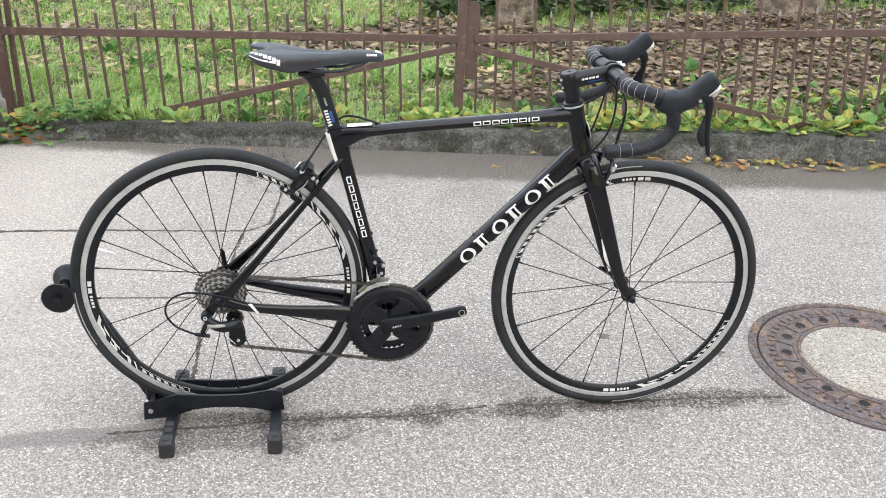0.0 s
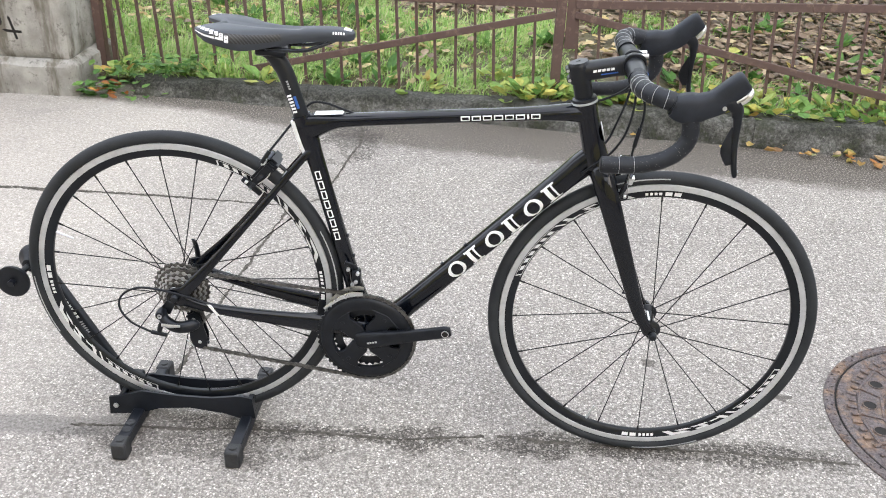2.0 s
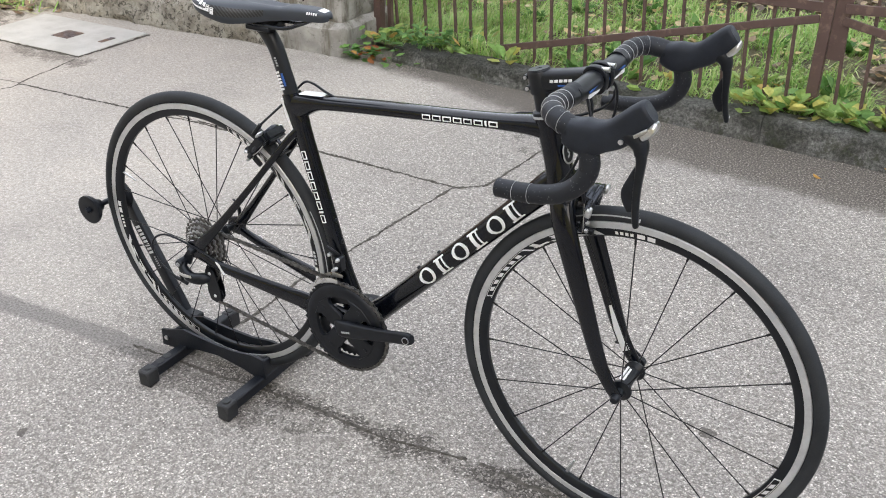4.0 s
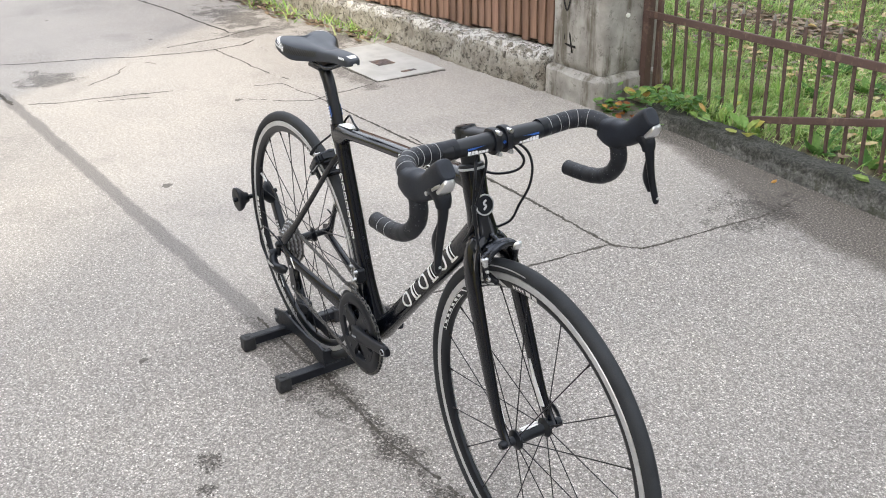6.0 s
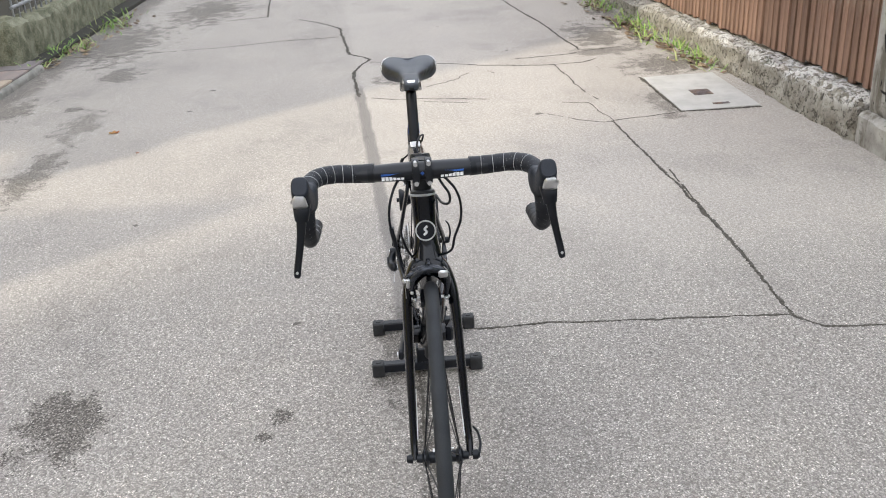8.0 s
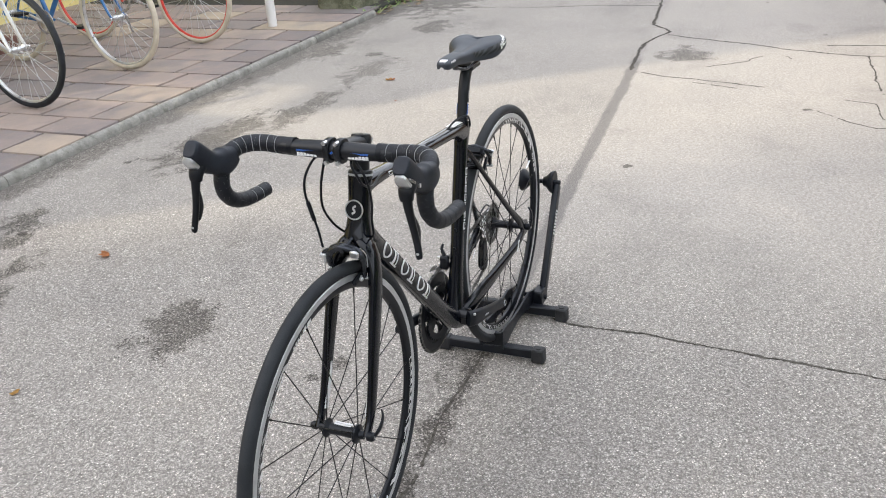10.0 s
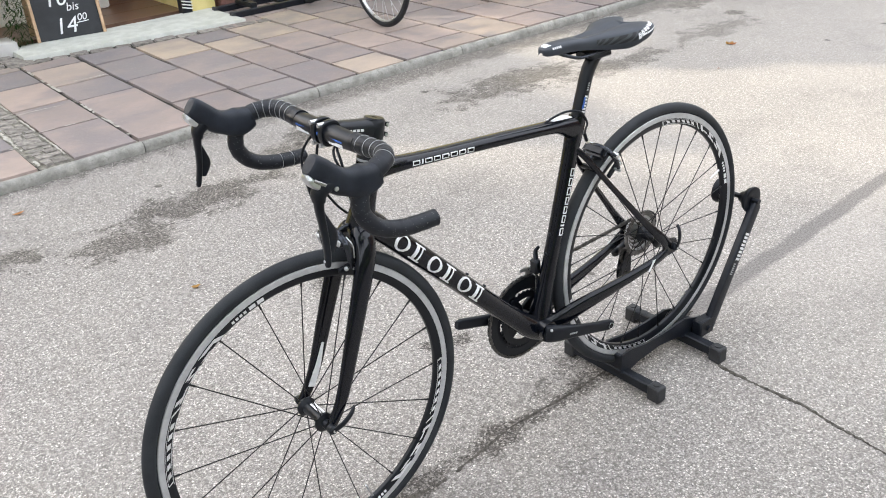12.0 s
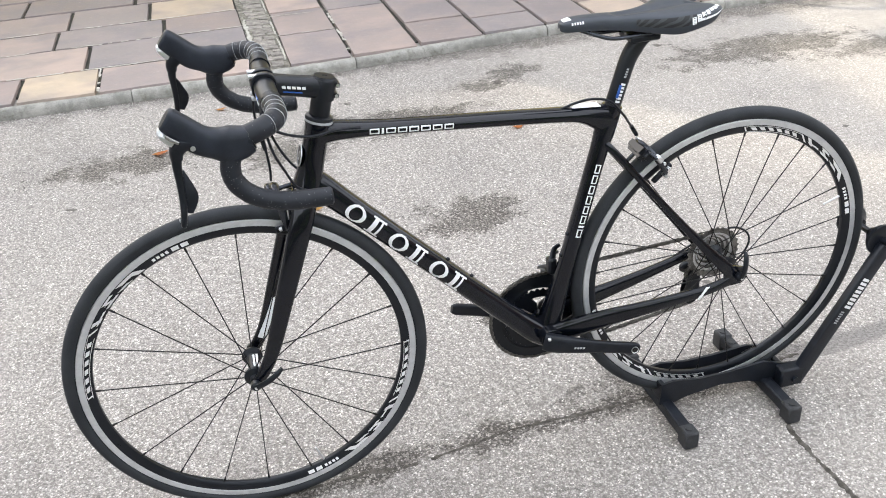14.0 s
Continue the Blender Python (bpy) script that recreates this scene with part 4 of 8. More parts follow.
def race_wheel(name, owner, at, spokes, phase, flange, hub_half, decals, rear=False, steer=0.0, cross=0.0):
    w = part(name, lathe(Geo(), [(0.2823, -0.004), (0.2815, 0.0), (0.2823, 0.004), (0.2880, 0.0080), (0.2982, 0.0090), (0.2985, 0.0), (0.2982, -0.0090), (0.2880, -0.0080)], n=96, closed=True),
             M["black_alloy"], owner, "black alloy road wheel with a silver brake track", m=pose(at[0], 0, at[1], 0, 0, steer))
    part("brake_track", lathe(Geo(), [(0.2980, 0.0088), (0.2986, 0.0094), (0.3092, 0.0098), (0.3105, 0.0085), (0.3105, -0.0085), (0.3092, -0.0098), (0.2986, -0.0094), (0.2980, -0.0088)], n=96, closed=True),
         M["brake_track"], w, "bare machined alloy brake track")
    sec = []
    for i in range(22):
        t = 2 * math.pi * i / 22
        c, s = math.cos(t), math.sin(t)
        sec.append((0.3203 + 0.0137 * c * (1.0 if c > 0 else 0.85), 0.0130 * s))
    part("tyre", lathe(Geo(), sec, n=112, closed=True), M["tyre"], w, "slick black road tyre")
    part("hub", lathe(Geo(), [(0.0, -hub_half), (0.008, -hub_half), (0.009, -flange - 0.006), (0.019, -flange - 0.002), (0.0195, -flange + 0.002), (0.0115, -flange + 0.008), (0.0105, 0), (0.0115, flange - 0.008), (0.0195, flange - 0.002), (0.019, flange + 0.002), (0.009, flange + 0.006), (0.008, hub_half), (0.0, hub_half)], n=24),
         M["black_alloy"], w)
    for i in range(spokes):
        t = radians(phase + 360 * i / spokes)
        side = 1 if i % 2 else -1
        lead = radians(cross if (i // 2) % 2 else -cross)
        a = (0.0185 * math.cos(t + lead), side * flange, 0.0185 * math.sin(t + lead))
        b = (0.284 * math.cos(t), side * 0.002, 0.284 * math.sin(t))
        part("spoke", rod(Geo(), a, b, 0.00115, 6), M["spoke"], w)
        nip = [b[j] + (a[j] - b[j]) * 0.045 for j in range(3)]
        part("nipple", rod(Geo(), b, nip, 0.0021, 6), M["spoke"], w)
    t = radians(160 if rear else 249)
    part("valve", rod(Geo(), (0.285 * math.cos(t), 0, 0.285 * math.sin(t)), (0.245 * math.cos(t), 0, 0.245 * math.sin(t)), 0.0028, 8, 0.002), M["silver"], w, "silver valve stem")
    for side, a0, way in decals:
        y = side * 0.0102
        for k in range(2):
            part("mark_bar", arc_decal(Geo(), 0.2872, 0.2952, a0 + way * (k * 3.4), a0 + way * (k * 3.4 + 2.6), side * 0.0096, conform=0.0014), M["white"], w)
        for k in range(4):
            part("mark_bar", arc_decal(Geo(), 0.2880, 0.2940, a0 + way * (7.2 + k * 1.7), a0 + way * (7.2 + k * 1.7 + 1.1), side * 0.0095, conform=0.0012), M["white"], w)
        for r0, r1, s0, s1, sk in ((0.2885, 0.3030, 19, 22, 1.8), (0.2960, 0.3030, 22.5, 28, 1.4), (0.2885, 0.2930, 24, 29, 1.2), (0.2885, 0.2925, 30.5, 37, 0.6), (0.2985, 0.3030, 32, 37, 0.6), (0.2925, 0.2985, 34, 36, 1.2), (0.2905, 0.2940, 38.5, 45, 0.5), (0.2885, 0.3030, 43, 45, 1.6), (0.2885, 0.3030, 47.5, 48.6, 1.8), (0.2885, 0.2898, 50, 76, 0.0), (0.3018, 0.3030, 50, 76, 0.0), (0.2898, 0.3018, 75.4, 76, 0.5)):
            part("rim_graphic", arc_decal(Geo(), 0.2858 + (r0 - 0.2885) * 0.77, 0.2858 + (r1 - 0.2885) * 0.77, a0 + way * s0, a0 + way * s1, y, skew=way * sk, conform=0.0022 * (r1 - r0) / 0.0145), M["rim_decal"], w, "silver-white slanted rim graphic")
        for k in range(6):
            part("rim_graphic", arc_decal(Geo(), 0.2884, 0.2945, a0 + way * (52 + k * 3.8), a0 + way * (54.2 + k * 3.8), y, skew=way * 0.6), M["rim_decal"], w)
        g = arc_decal(Geo(), 0.322, 0.3245, a0 + way * 5, a0 + way * 30, side * 0.0133, conform=0.0)
        part("tyre_lettering_bar", g, M["grey_decal"] if way > 0 else M["tyre"], w)
    return w


def bicycle():
    bike = thing("road_bicycle", "black carbon road racing bicycle held upright by a rear-wheel stand", "bicycle")

    # frame: all tubes grow out of one shell
    g = Geo()
    tubes = [
        [(-0.212, 0, 0.712, 0.0165, 0.030), (-0.178, 0, 0.7245, 0.0185, 0.0230), (-0.150, 0, 0.7325, 0.0195, 0.0165), (-0.115, 0, 0.7375, 0.0195, 0.0130), (0.0, 0, 0.749, 0.019, 0.0125), (0.2, 0, 0.767, 0.0185, 0.0125), (0.29, 0, 0.7755, 0.0205, 0.0165), (0.330, 0, 0.776, 0.0215, 0.022)],
        [(0.360, 0, 0.702, 0.018, 0.022), (0.331, 0, 0.6755, 0.021, 0.025), (0.28, 0, 0.624, 0.021, 0.0222), (0.1, 0, 0.4385, 0.0215, 0.0215), (0.0, 0, 0.336, 0.0215, 0.022), (-0.055, 0, 0.285, 0.028, 0.026), (-0.085, 0, 0.262, 0.03, 0.022)],
        [(-0.2095, 0, 0.741, 0.0168, 0.0185), (-0.196, 0, 0.695, 0.0168, 0.0195), (-0.185, 0, 0.655, 0.0165, 0.0165), (-0.148, 0, 0.515, 0.0165, 0.0160), (-0.118, 0, 0.40, 0.0165, 0.0175), (-0.100, 0, 0.335, 0.020, 0.021), (-0.082, 0, 0.275, 0.028, 0.026)],
        [(0.3215, 0, 0.797, 0.0235, 0.0215), (0.330, 0, 0.765, 0.0220, 0.0205), (0.343, 0, 0.72, 0.0220, 0.0215), (0.354, 0, 0.684, 0.0285, 0.0255), (0.3565, 0, 0.676, 0.0295, 0.0265)],
    ]
    for rows in tubes:
        sweep(g, spline(rows, 7), 20, power=2.3)
    lathe(g, [(0.019, -0.043), (0.0225, -0.041), (0.0235, 0), (0.0225, 0.041), (0.019, 0.043)], (BB[0], 0, BB[1]), "y", 28)
    for s in (1, -1):
        sweep(g, spline([(-0.080, s * 0.020, 0.276, 0.012, 0.022), (-0.125, s * 0.031, 0.288, 0.011, 0.023), (-0.19, s * 0.040, 0.302, 0.0095, 0.0205), (-0.30, s * 0.052, 0.318, 0.009, 0.0145), (-0.40, s * 0.063, 0.336, 0.0085, 0.0105), (-0.450, s * 0.0655, 0.350, 0.006, 0.012)], 6), 14, power=2.4)
        sweep(g, spline([(-0.188, s * 0.008, 0.676, 0.007, 0.008), (-0.215, s * 0.019, 0.648, 0.006, 0.0070), (-0.29, s * 0.034, 0.556, 0.005, 0.0066), (-0.38, s * 0.051, 0.449, 0.0055, 0.0085), (-0.435, s * 0.0635, 0.388, 0.0060, 0.0125), (-0.462, s * 0.0655, 0.360, 0.005, 0.012)], 6), 14, power=2.4)
        plate(g, [(-0.490, 0.352), (-0.482, 0.376), (-0.455, 0.384), (-0.438, 0.372), (-0.437, 0.350), (-0.455, 0.338), (-0.478, 0.340)], s * 0.0655 - 0.0035, s * 0.0655 + 0.0035, "y", 0.001)
    sweep(g, [(-0.247, -0.026, 0.610, 0.006, 0.006), (-0.245, 0, 0.613, 0.006, 0.007), (-0.247, 0.026, 0.610, 0.006, 0.006)], 10, (0, 0, 1))
    fr = part("frame", g, M["carbon_gloss"], bike, "black gloss carbon frame")
    # gear hanger below the drive-side dropout
    part("gear_hanger", plate(Geo(), [(-0.487, 0.352), (-0.470, 0.345), (-0.484, 0.318), (-0.500, 0.320), (-0.503, 0.332)], -0.071, -0.064, "y", 0.001), M["black_alloy"], fr)
    for x in (0.085, 0.130):
        c = (x - 0.0215 * 0.715, 0, 0.336 + 1.026 * x + 0.0215 * 0.699)
        part("bottle_bolt", lathe(Geo(), [(0, -0.002), (0.004, -0.002), (0.004, 0.003), (0.002, 0.004), (0, 0.004)], axis="z", n=12), M["black_alloy"], fr, m=Matrix.Translation(c) @ Matrix.Rotation(radians(-45.7), 4, "Y"))
    for x, z in ((-0.1135, 0.445), (-0.1255, 0.490)):
        part("bottle_bolt", lathe(Geo(), [(0, -0.003), (0.004, -0.003), (0.004, 0.003), (0.002, 0.004), (0, 0.004)], (x, 0, z), "x", 12), M["black_alloy"], fr)

    # marks on the frame: plain shapes that follow each tube's round side
    def tube_marks(name, p0, p1, a, b, side, quads, mat, lift=0.0007, power=2.3):
        p0, p1 = np.array(p0), np.array(p1)
        length = np.linalg.norm(p1 - p0)
        u = (p1 - p0) / length
        wv = np.array((-u[1], u[0]))
        for shape in quads:
            geo = Geo()
            for quad in shape:
                q = np.array(quad, float)
                k = 5
                verts, faces = [], []
                for i in range(k + 1):
                    lo = q[0] + (q[3] - q[0]) * i / k
                    hi = q[1] + (q[2] - q[1]) * i / k
                    for e in (lo, hi):
                        y = a * max(0.0, 1 - abs(min(1, e[1] / b)) ** power) ** (1 / power) + lift
                        xz = p0 + u * e[0] + wv * e[1]
                        verts.append((xz[0], side * y, xz[1]))
                    if i:
                        faces.append((2 * i - 2, 2 * i - 1, 2 * i + 1, 2 * i))
                geo.add(verts, faces)
            part(name, geo, mat, fr, smooth=0)

    def ring_quads(cx, cy, rx, ry, w, n=14):
        out = []
        for i in range(n):
            t0, t1 = 2 * math.pi * i / n, 2 * math.pi * (i + 1) / n
            out.append([(cx + rx * math.cos(t0), cy + ry * math.sin(t0)), (cx + rx * math.cos(t1), cy + ry * math.sin(t1)), (cx + (rx - w) * math.cos(t1), cy + (ry - w * 0.6) * math.sin(t1)), (cx + (rx - w) * math.cos(t0), cy + (ry - w * 0.6) * math.sin(t0))])
        return out

    def block(x0, x1, y0, y1, slant=0.0):
        return [(x0, y0), (x1, y0), (x1 + slant, y1), (x0 + slant, y1)]

    def frame_box(x0, x1, y0, y1, w):
        return [block(x0, x1, y0, y0 + w), block(x0, x1, y1 - w, y1), block(x0, x0 + w, y0 + w, y1 - w), block(x1 - w, x1, y0 + w, y1 - w)]

    h = 0.0162
    big = []
    for k in range(6):
        x = 0.002 + 0.0367 * k
        if k % 2:
            big.append([block(x + 0.0050, x + 0.0115, -h + 0.003, h - 0.003), block(x + 0.0165, x + 0.0195, -h + 0.003, h - 0.003), block(x + 0.0015, x + 0.0235, -h, -h + 0.003), block(x + 0.0015, x + 0.0235, h - 0.003, h)])
        else:
            big.append(ring_quads(x + 0.0155, 0.0, 0.0150, h, 0.0058))
    d0, d1 = (0.066, 0.4035), (0.283, 0.627)
    for side in (1, -1):
        row = big if side < 0 else [[[(0.2205 - x, y) for x, y in q] for q in shape] for shape in big]
        tube_marks("white_mark", d0, d1, 0.0214, 0.0217, side, [[[(x * 1.385 + 0.026, y) for x, y in q] for q in shape] for shape in row], M["white"])
        word = []
        x = 0.0
        for i, wd in enumerate((0.017, 0.017, 0.017, 0.017, 0.016, 0.017, 0.004, 0.017)):
            word.append(frame_box(x, x + wd, -0.0048, 0.0048, 0.0022) if wd > 0.01 else [block(x, x + wd, -0.0048, 0.0048)])
            x += wd + 0.0036
        tube_marks("white_mark", (0.094, 0.7575), (0.26, 0.7727), 0.0187, 0.0126, side, word, M["white"], 0.0009)
        tube_marks("white_mark", (-0.1795, 0.634), (-0.14, 0.4846), 0.0165, 0.0162, side, [[[(xx * 1.03, y * 1.15) for xx, y in q] for q in shape] for shape in word], M["white"])
        # pale flashes on the stays
        fl = Geo()
        plate(fl, [(-0.405, 0.3475), (-0.397, 0.3475), (-0.380, 0.3235), (-0.385, 0.3215)], side * 0.0705 - 0.0006, side * 0.0705 + 0.0006)
        part("white_flash", fl, M["white"], fr, smooth=0)
    # white strip up the back of the seat tube, and a panel on the top tube
    part("white_flash", sweep(Geo(), [(-0.2225, -0.004, 0.731, 0.0100, 0.0068), (-0.2130, -0.004, 0.697, 0.0102, 0.0068), (-0.2035, -0.004, 0.667, 0.0096, 0.0050)], 16, power=2.6), M["white"], fr)
    part("white_flash", sweep(Geo(), [(-0.182, 0, 0.7462, 0.012, 0.0012), (-0.155, 0, 0.7487, 0.012, 0.0012), (-0.128, 0, 0.7508, 0.011, 0.0012)], 8), M["white"], fr)
    part("pale_side_line", sweep(Geo(), [(-0.168, -0.0005, 0.5, 0.006, 0.0009), (-0.143, -0.0005, 0.405, 0.006, 0.0009), (-0.136, -0.0005, 0.38, 0.006, 0.0009)], 6), M["white"], fr)
    # head badge
    bd = Geo()
    lathe(bd, [(0.0168, 0.0), (0.0168, 0.0014), (0.0194, 0.0014), (0.0194, 0.0)], (0, 0, 0), "x", 28, closed=True)
    badge = part("head_badge", bd, M["silver"], fr, "round silver head badge", m=pose(0.3594, 0, 0.741, 0, -15, 0))
    part("badge_disc", lathe(Geo(), [(0, 0.0009), (0.0165, 0.0009), (0.0168, 0.0), (0, 0.0)], (0, 0, 0), "x", 28), M["black_alloy"], badge, "dark badge centre")
    part("badge_bar", sweep(Geo(), spline([(0.0013, -0.004, -0.008, 0.0022, 0.0006), (0.0013, 0.002, -0.003, 0.0022, 0.0006), (0.0013, -0.002, 0.003, 0.0022, 0.0006), (0.0013, 0.004, 0.008, 0.0022, 0.0006)], 3), 6), M["silver"], badge)

    # fork
    g = Geo()
    for s in (1, -1):
        sweep(g, spline([(0.3595, s * 0.002, 0.672, 0.024, 0.024), (0.366, s * 0.020, 0.666, 0.020, 0.024), (0.375, s * 0.0375, 0.640, 0.0125, 0.0215), (0.389, s * 0.0445, 0.602, 0.0105, 0.0200), (0.425, s * 0.0485, 0.500, 0.0090, 0.0170), (0.460, s * 0.0510, 0.402, 0.0080, 0.0138), (0.482, s * 0.0525, 0.358, 0.0075, 0.0115), (0.502, s * 0.0525, 0.331, 0.0065, 0.0105)], 6), 16, power=2.3)
    fork = part("fork", g, M["carbon_gloss"], bike, "black gloss carbon fork")
    for s in (1, -1):
        part("white_flash", sweep(Geo(), [(0.442, s * 0.0415, 0.450, 0.0012, 0.003), (0.458, s * 0.0430, 0.405, 0.0012, 0.007), (0.478, s * 0.0448, 0.363, 0.0012, 0.0085)], 6), M["white"], fork, "white flash inside the blade")

    # wheels
    fw = race_wheel("front_wheel", bike, FA, 20, 92.8, 0.033, 0.049, ((-1, -94, 1), (-1, 86, 1), (1, -103, -1), (1, 77, -1)), steer=-1.0)
    rw = race_wheel("rear_wheel", bike, RA, 24, 95.2, 0.026, 0.062, ((-1, 176, 1), (-1, -4, 1), (1, 169, -1), (1, -11, -1)), rear=True, cross=75.0)
    # quick releases
    for w, half, lift in ((fw, 0.0605, -20), (rw, 0.0735, 60)):
        part("skewer_nut", lathe(Geo(), [(0, -half - 0.008), (0.006, -half - 0.008), (0.0085, -half - 0.004), (0.009, -half + 0.004), (0, -half + 0.004)], n=16), M["black_alloy"], w)
        part("skewer_head", lathe(Geo(), [(0, half - 0.004), (0.0095, half - 0.004), (0.0095, half + 0.006), (0.006, half + 0.010), (0, half + 0.010)], n=16), M["black_alloy"], w)
        t = radians(152 if w is fw else 95)
        c, s = math.cos(t), math.sin(t)
        part("skewer_lever", sweep(Geo(), spline([(0, half + 0.008, 0, 0.003, 0.006), (0.022 * c, half + 0.013, 0.022 * s, 0.003, 0.006), (0.045 * c, half + 0.010, 0.045 * s, 0.0026, 0.0055), (0.058 * c, half + 0.002, 0.058 * s, 0.002, 0.004)], 4), 10), M["black_alloy"], w, "black quick-release lever")
        part("skewer_spot", lathe(Geo(), [(0, half + 0.0104), (0.003, half + 0.0104), (0.003, half + 0.0112), (0, half + 0.0112)], n=12), M["silver"], w)
    g = Geo()
    for k in range(2):
        box(g, (-0.0045 + 0.006 * k - 0.006, -0.018, 0.0107), (-0.001 + 0.006 * k - 0.006, 0.022 - 0.004 * k, 0.0125), 0)
    part("hub_mark", g, M["white"], fw, "white bars on the hub")

    # cassette
    for i in range(9):
        teeth = (28, 25, 23, 21, 19, 17, 15, 13, 12)[i]
        r = teeth * 0.00202 + 0.001
        y = -0.0295 - i * 0.0037
        prof = []
        for k in range(teeth * 4):
            t = 2 * math.pi * k / (teeth * 4)
            rr = r + (0.0022 if k % 4 in (1, 2) else -0.0012)
            prof.append((rr * math.cos(t), rr * math.sin(t)))
        gg = Geo()
        inner = [(max(0.017, r - 0.011) * math.cos(2 * math.pi * k / (teeth * 4)), max(0.017, r - 0.011) * math.sin(2 * math.pi * k / (teeth * 4))) for k in range(teeth * 4)]
        m = len(prof)
        verts = [(u, y - 0.0009, v) for u, v in prof] + [(u, y - 0.0009, v) for u, v in inner] + [(u, y + 0.0009, v) for u, v in prof] + [(u, y + 0.0009, v) for u, v in inner]
        faces = []
        for k in range(m):
            q = (k + 1) % m
            faces += [(k, q, m + q, m + k), (2 * m + q, 2 * m + k, 3 * m + k, 3 * m + q), (q, k, 2 * m + k, 2 * m + q), (m + k, m + q, 3 * m + q, 3 * m + k)]
        part("sprocket", gg.add(verts, faces), M["silver"] if i % 2 else M["chain"], rw, smooth=30)
    part("freehub", lathe(Geo(), [(0.016, -0.065), (0.017, -0.063), (0.017, -0.026), (0.016, -0.024)], n=20), M["steel"], rw)
    part("lock_ring", lathe(Geo(), [(0.008, -0.066), (0.0195, -0.0655), (0.0205, -0.0635), (0.008, -0.0630)], n=24, closed=True), M["steel"], rw)

    # crankset
    crank = thing("crankset", "", "")
    crank.parent = bike
    crank.matrix_basis = pose(BB[0], 0, BB[1])

    def ring(teeth, inner, y0, y1, mat, name, label=""):
        r = teeth * 0.002022 + 0.0002
        m = teeth * 6
        t = np.arange(m) * 2 * math.pi / m
        rr = r + np.where(np.isin(np.arange(m) % 6, (2, 3)), 0.0026, np.where(np.isin(np.arange(m) % 6, (1, 4)), 0.0008, -0.0016))
        verts = []
        for y in (y0, y1):
            verts += [(a * math.cos(b), y, a * math.sin(b)) for a, b in zip(rr, t)]
            verts += [(inner * math.cos(b), y, inner * math.sin(b)) for b in t]
        faces = []
        for k in range(m):
            q = (k + 1) % m
            faces += [(k, q, m + q, m + k), (2 * m + q, 2 * m + k, 3 * m + k, 3 * m + q), (q, k, 2 * m + k, 2 * m + q), (m + k, m + q, 3 * m + q, 3 * m + k)]
        return part(name, Geo().add(verts, faces), mat, crank, label, 30)

    ring(50, 0.0780, -0.0495, -0.0460, M["black_alloy"], "chainring", "large black chainring with worn teeth")
    ring(34, 0.0520, -0.0420, -0.0395, M["black_alloy"], "chainring", "small black inner chainring")
    part("chainring_face", lathe(Geo(), [(0.0690, -0.0488), (0.0710, -0.0535), (0.0850, -0.0560), (0.0935, -0.0540), (0.0965, -0.0500), (0.0690, -0.0470)], n=72, closed=True), M["black_plastic"], crank)
    tilt = math.atan2(0.041, 0.164)
    for base in (45, 135, 225, 315):
        th = math.degrees(tilt) + base - 6
        out = []
        for r, dt in ((0.014, -44), (0.030, -40), (0.046, -24), (0.060, -19), (0.070, -22), (0.075, -27), (0.076, 0), (0.075, 27), (0.070, 22), (0.060, 19), (0.046, 24), (0.030, 40), (0.014, 44)):
            t = radians(th + dt)
            out.append((r * math.cos(t), r * math.sin(t)))
        part("spider_arm", plate(Geo(), out, -0.0555, -0.0470, "y", 0.002), M["black_plastic"], crank)
        t = radians(th)
        part("chainring_bolt", lathe(Geo(), [(0, -0.0565), (0.004, -0.0565), (0.005, -0.0545), (0, -0.0545)], (0.062 * math.cos(t), 0, 0.062 * math.sin(t)), "y", 12), M["black_alloy"], crank)
    for s, a in ((-1, tilt), (1, tilt + math.pi)):
        c, sn = math.cos(a), math.sin(a)
        pts = [(-0.020, 0.046, 0.010, 0.018), (-0.008, 0.052, 0.0115, 0.0195), (0.02, 0.0575, 0.0105, 0.0185), (0.06, 0.0625, 0.0085, 0.0155), (0.115, 0.0670, 0.0070, 0.0130), (0.155, 0.0695, 0.0070, 0.0130), (0.172, 0.0705, 0.0068, 0.0125), (0.181, 0.0705, 0.006, 0.0085)]
        arm = part("crank_arm", sweep(Geo(), spline([(l * c, s * y, l * sn, aa, bb) for l, y, aa, bb in pts], 5), 18, power=3.0), M["black_plastic"], crank, "satin black hollow crank arm")
        part("pedal_hole", lathe(Geo(), [(0.0035, 0.0), (0.0062, 0.0), (0.0074, 0.0012), (0.0074, -0.0012)], (0.1690 * c, s * 0.0785, 0.1690 * sn), "y", 20, closed=True), M["silver"], arm, "bright pedal thread")
        part("pedal_thread", lathe(Geo(), [(0, -0.001), (0.0062, -0.001), (0.0062, 0.0005), (0, 0.0005)], (0.1690 * c, s * 0.0785, 0.1690 * sn), "y", 20), M["iron_hole"], arm)
        g = Geo()
        for k in range(4):
            l = 0.036 + 0.0062 * k if s > 0 else 0.004 + 0.0055 * k
            for z0, z1 in ((-0.002, 0.002),):
                p = [(l, z0), (l + 0.004, z0), (l + 0.004, z1), (l, z1)]
                q = [(u * c - v * sn, u * sn + v * c) for u, v in p]
                plate(g, q, s * (0.0705 + 0.0002) - 0.0004 if s < 0 else 0.0712, s * (0.0705 + 0.0002) + 0.0004 if s < 0 else 0.0720, "y")
        part("grey_mark", g, M["grey_decal"], arm, smooth=0)
    part("axle_cap", lathe(Geo(), [(0, 0.062), (0.010, 0.062), (0.0115, 0.060), (0.0115, 0.04), (0, 0.04)], n=24), M["black_alloy"], crank)
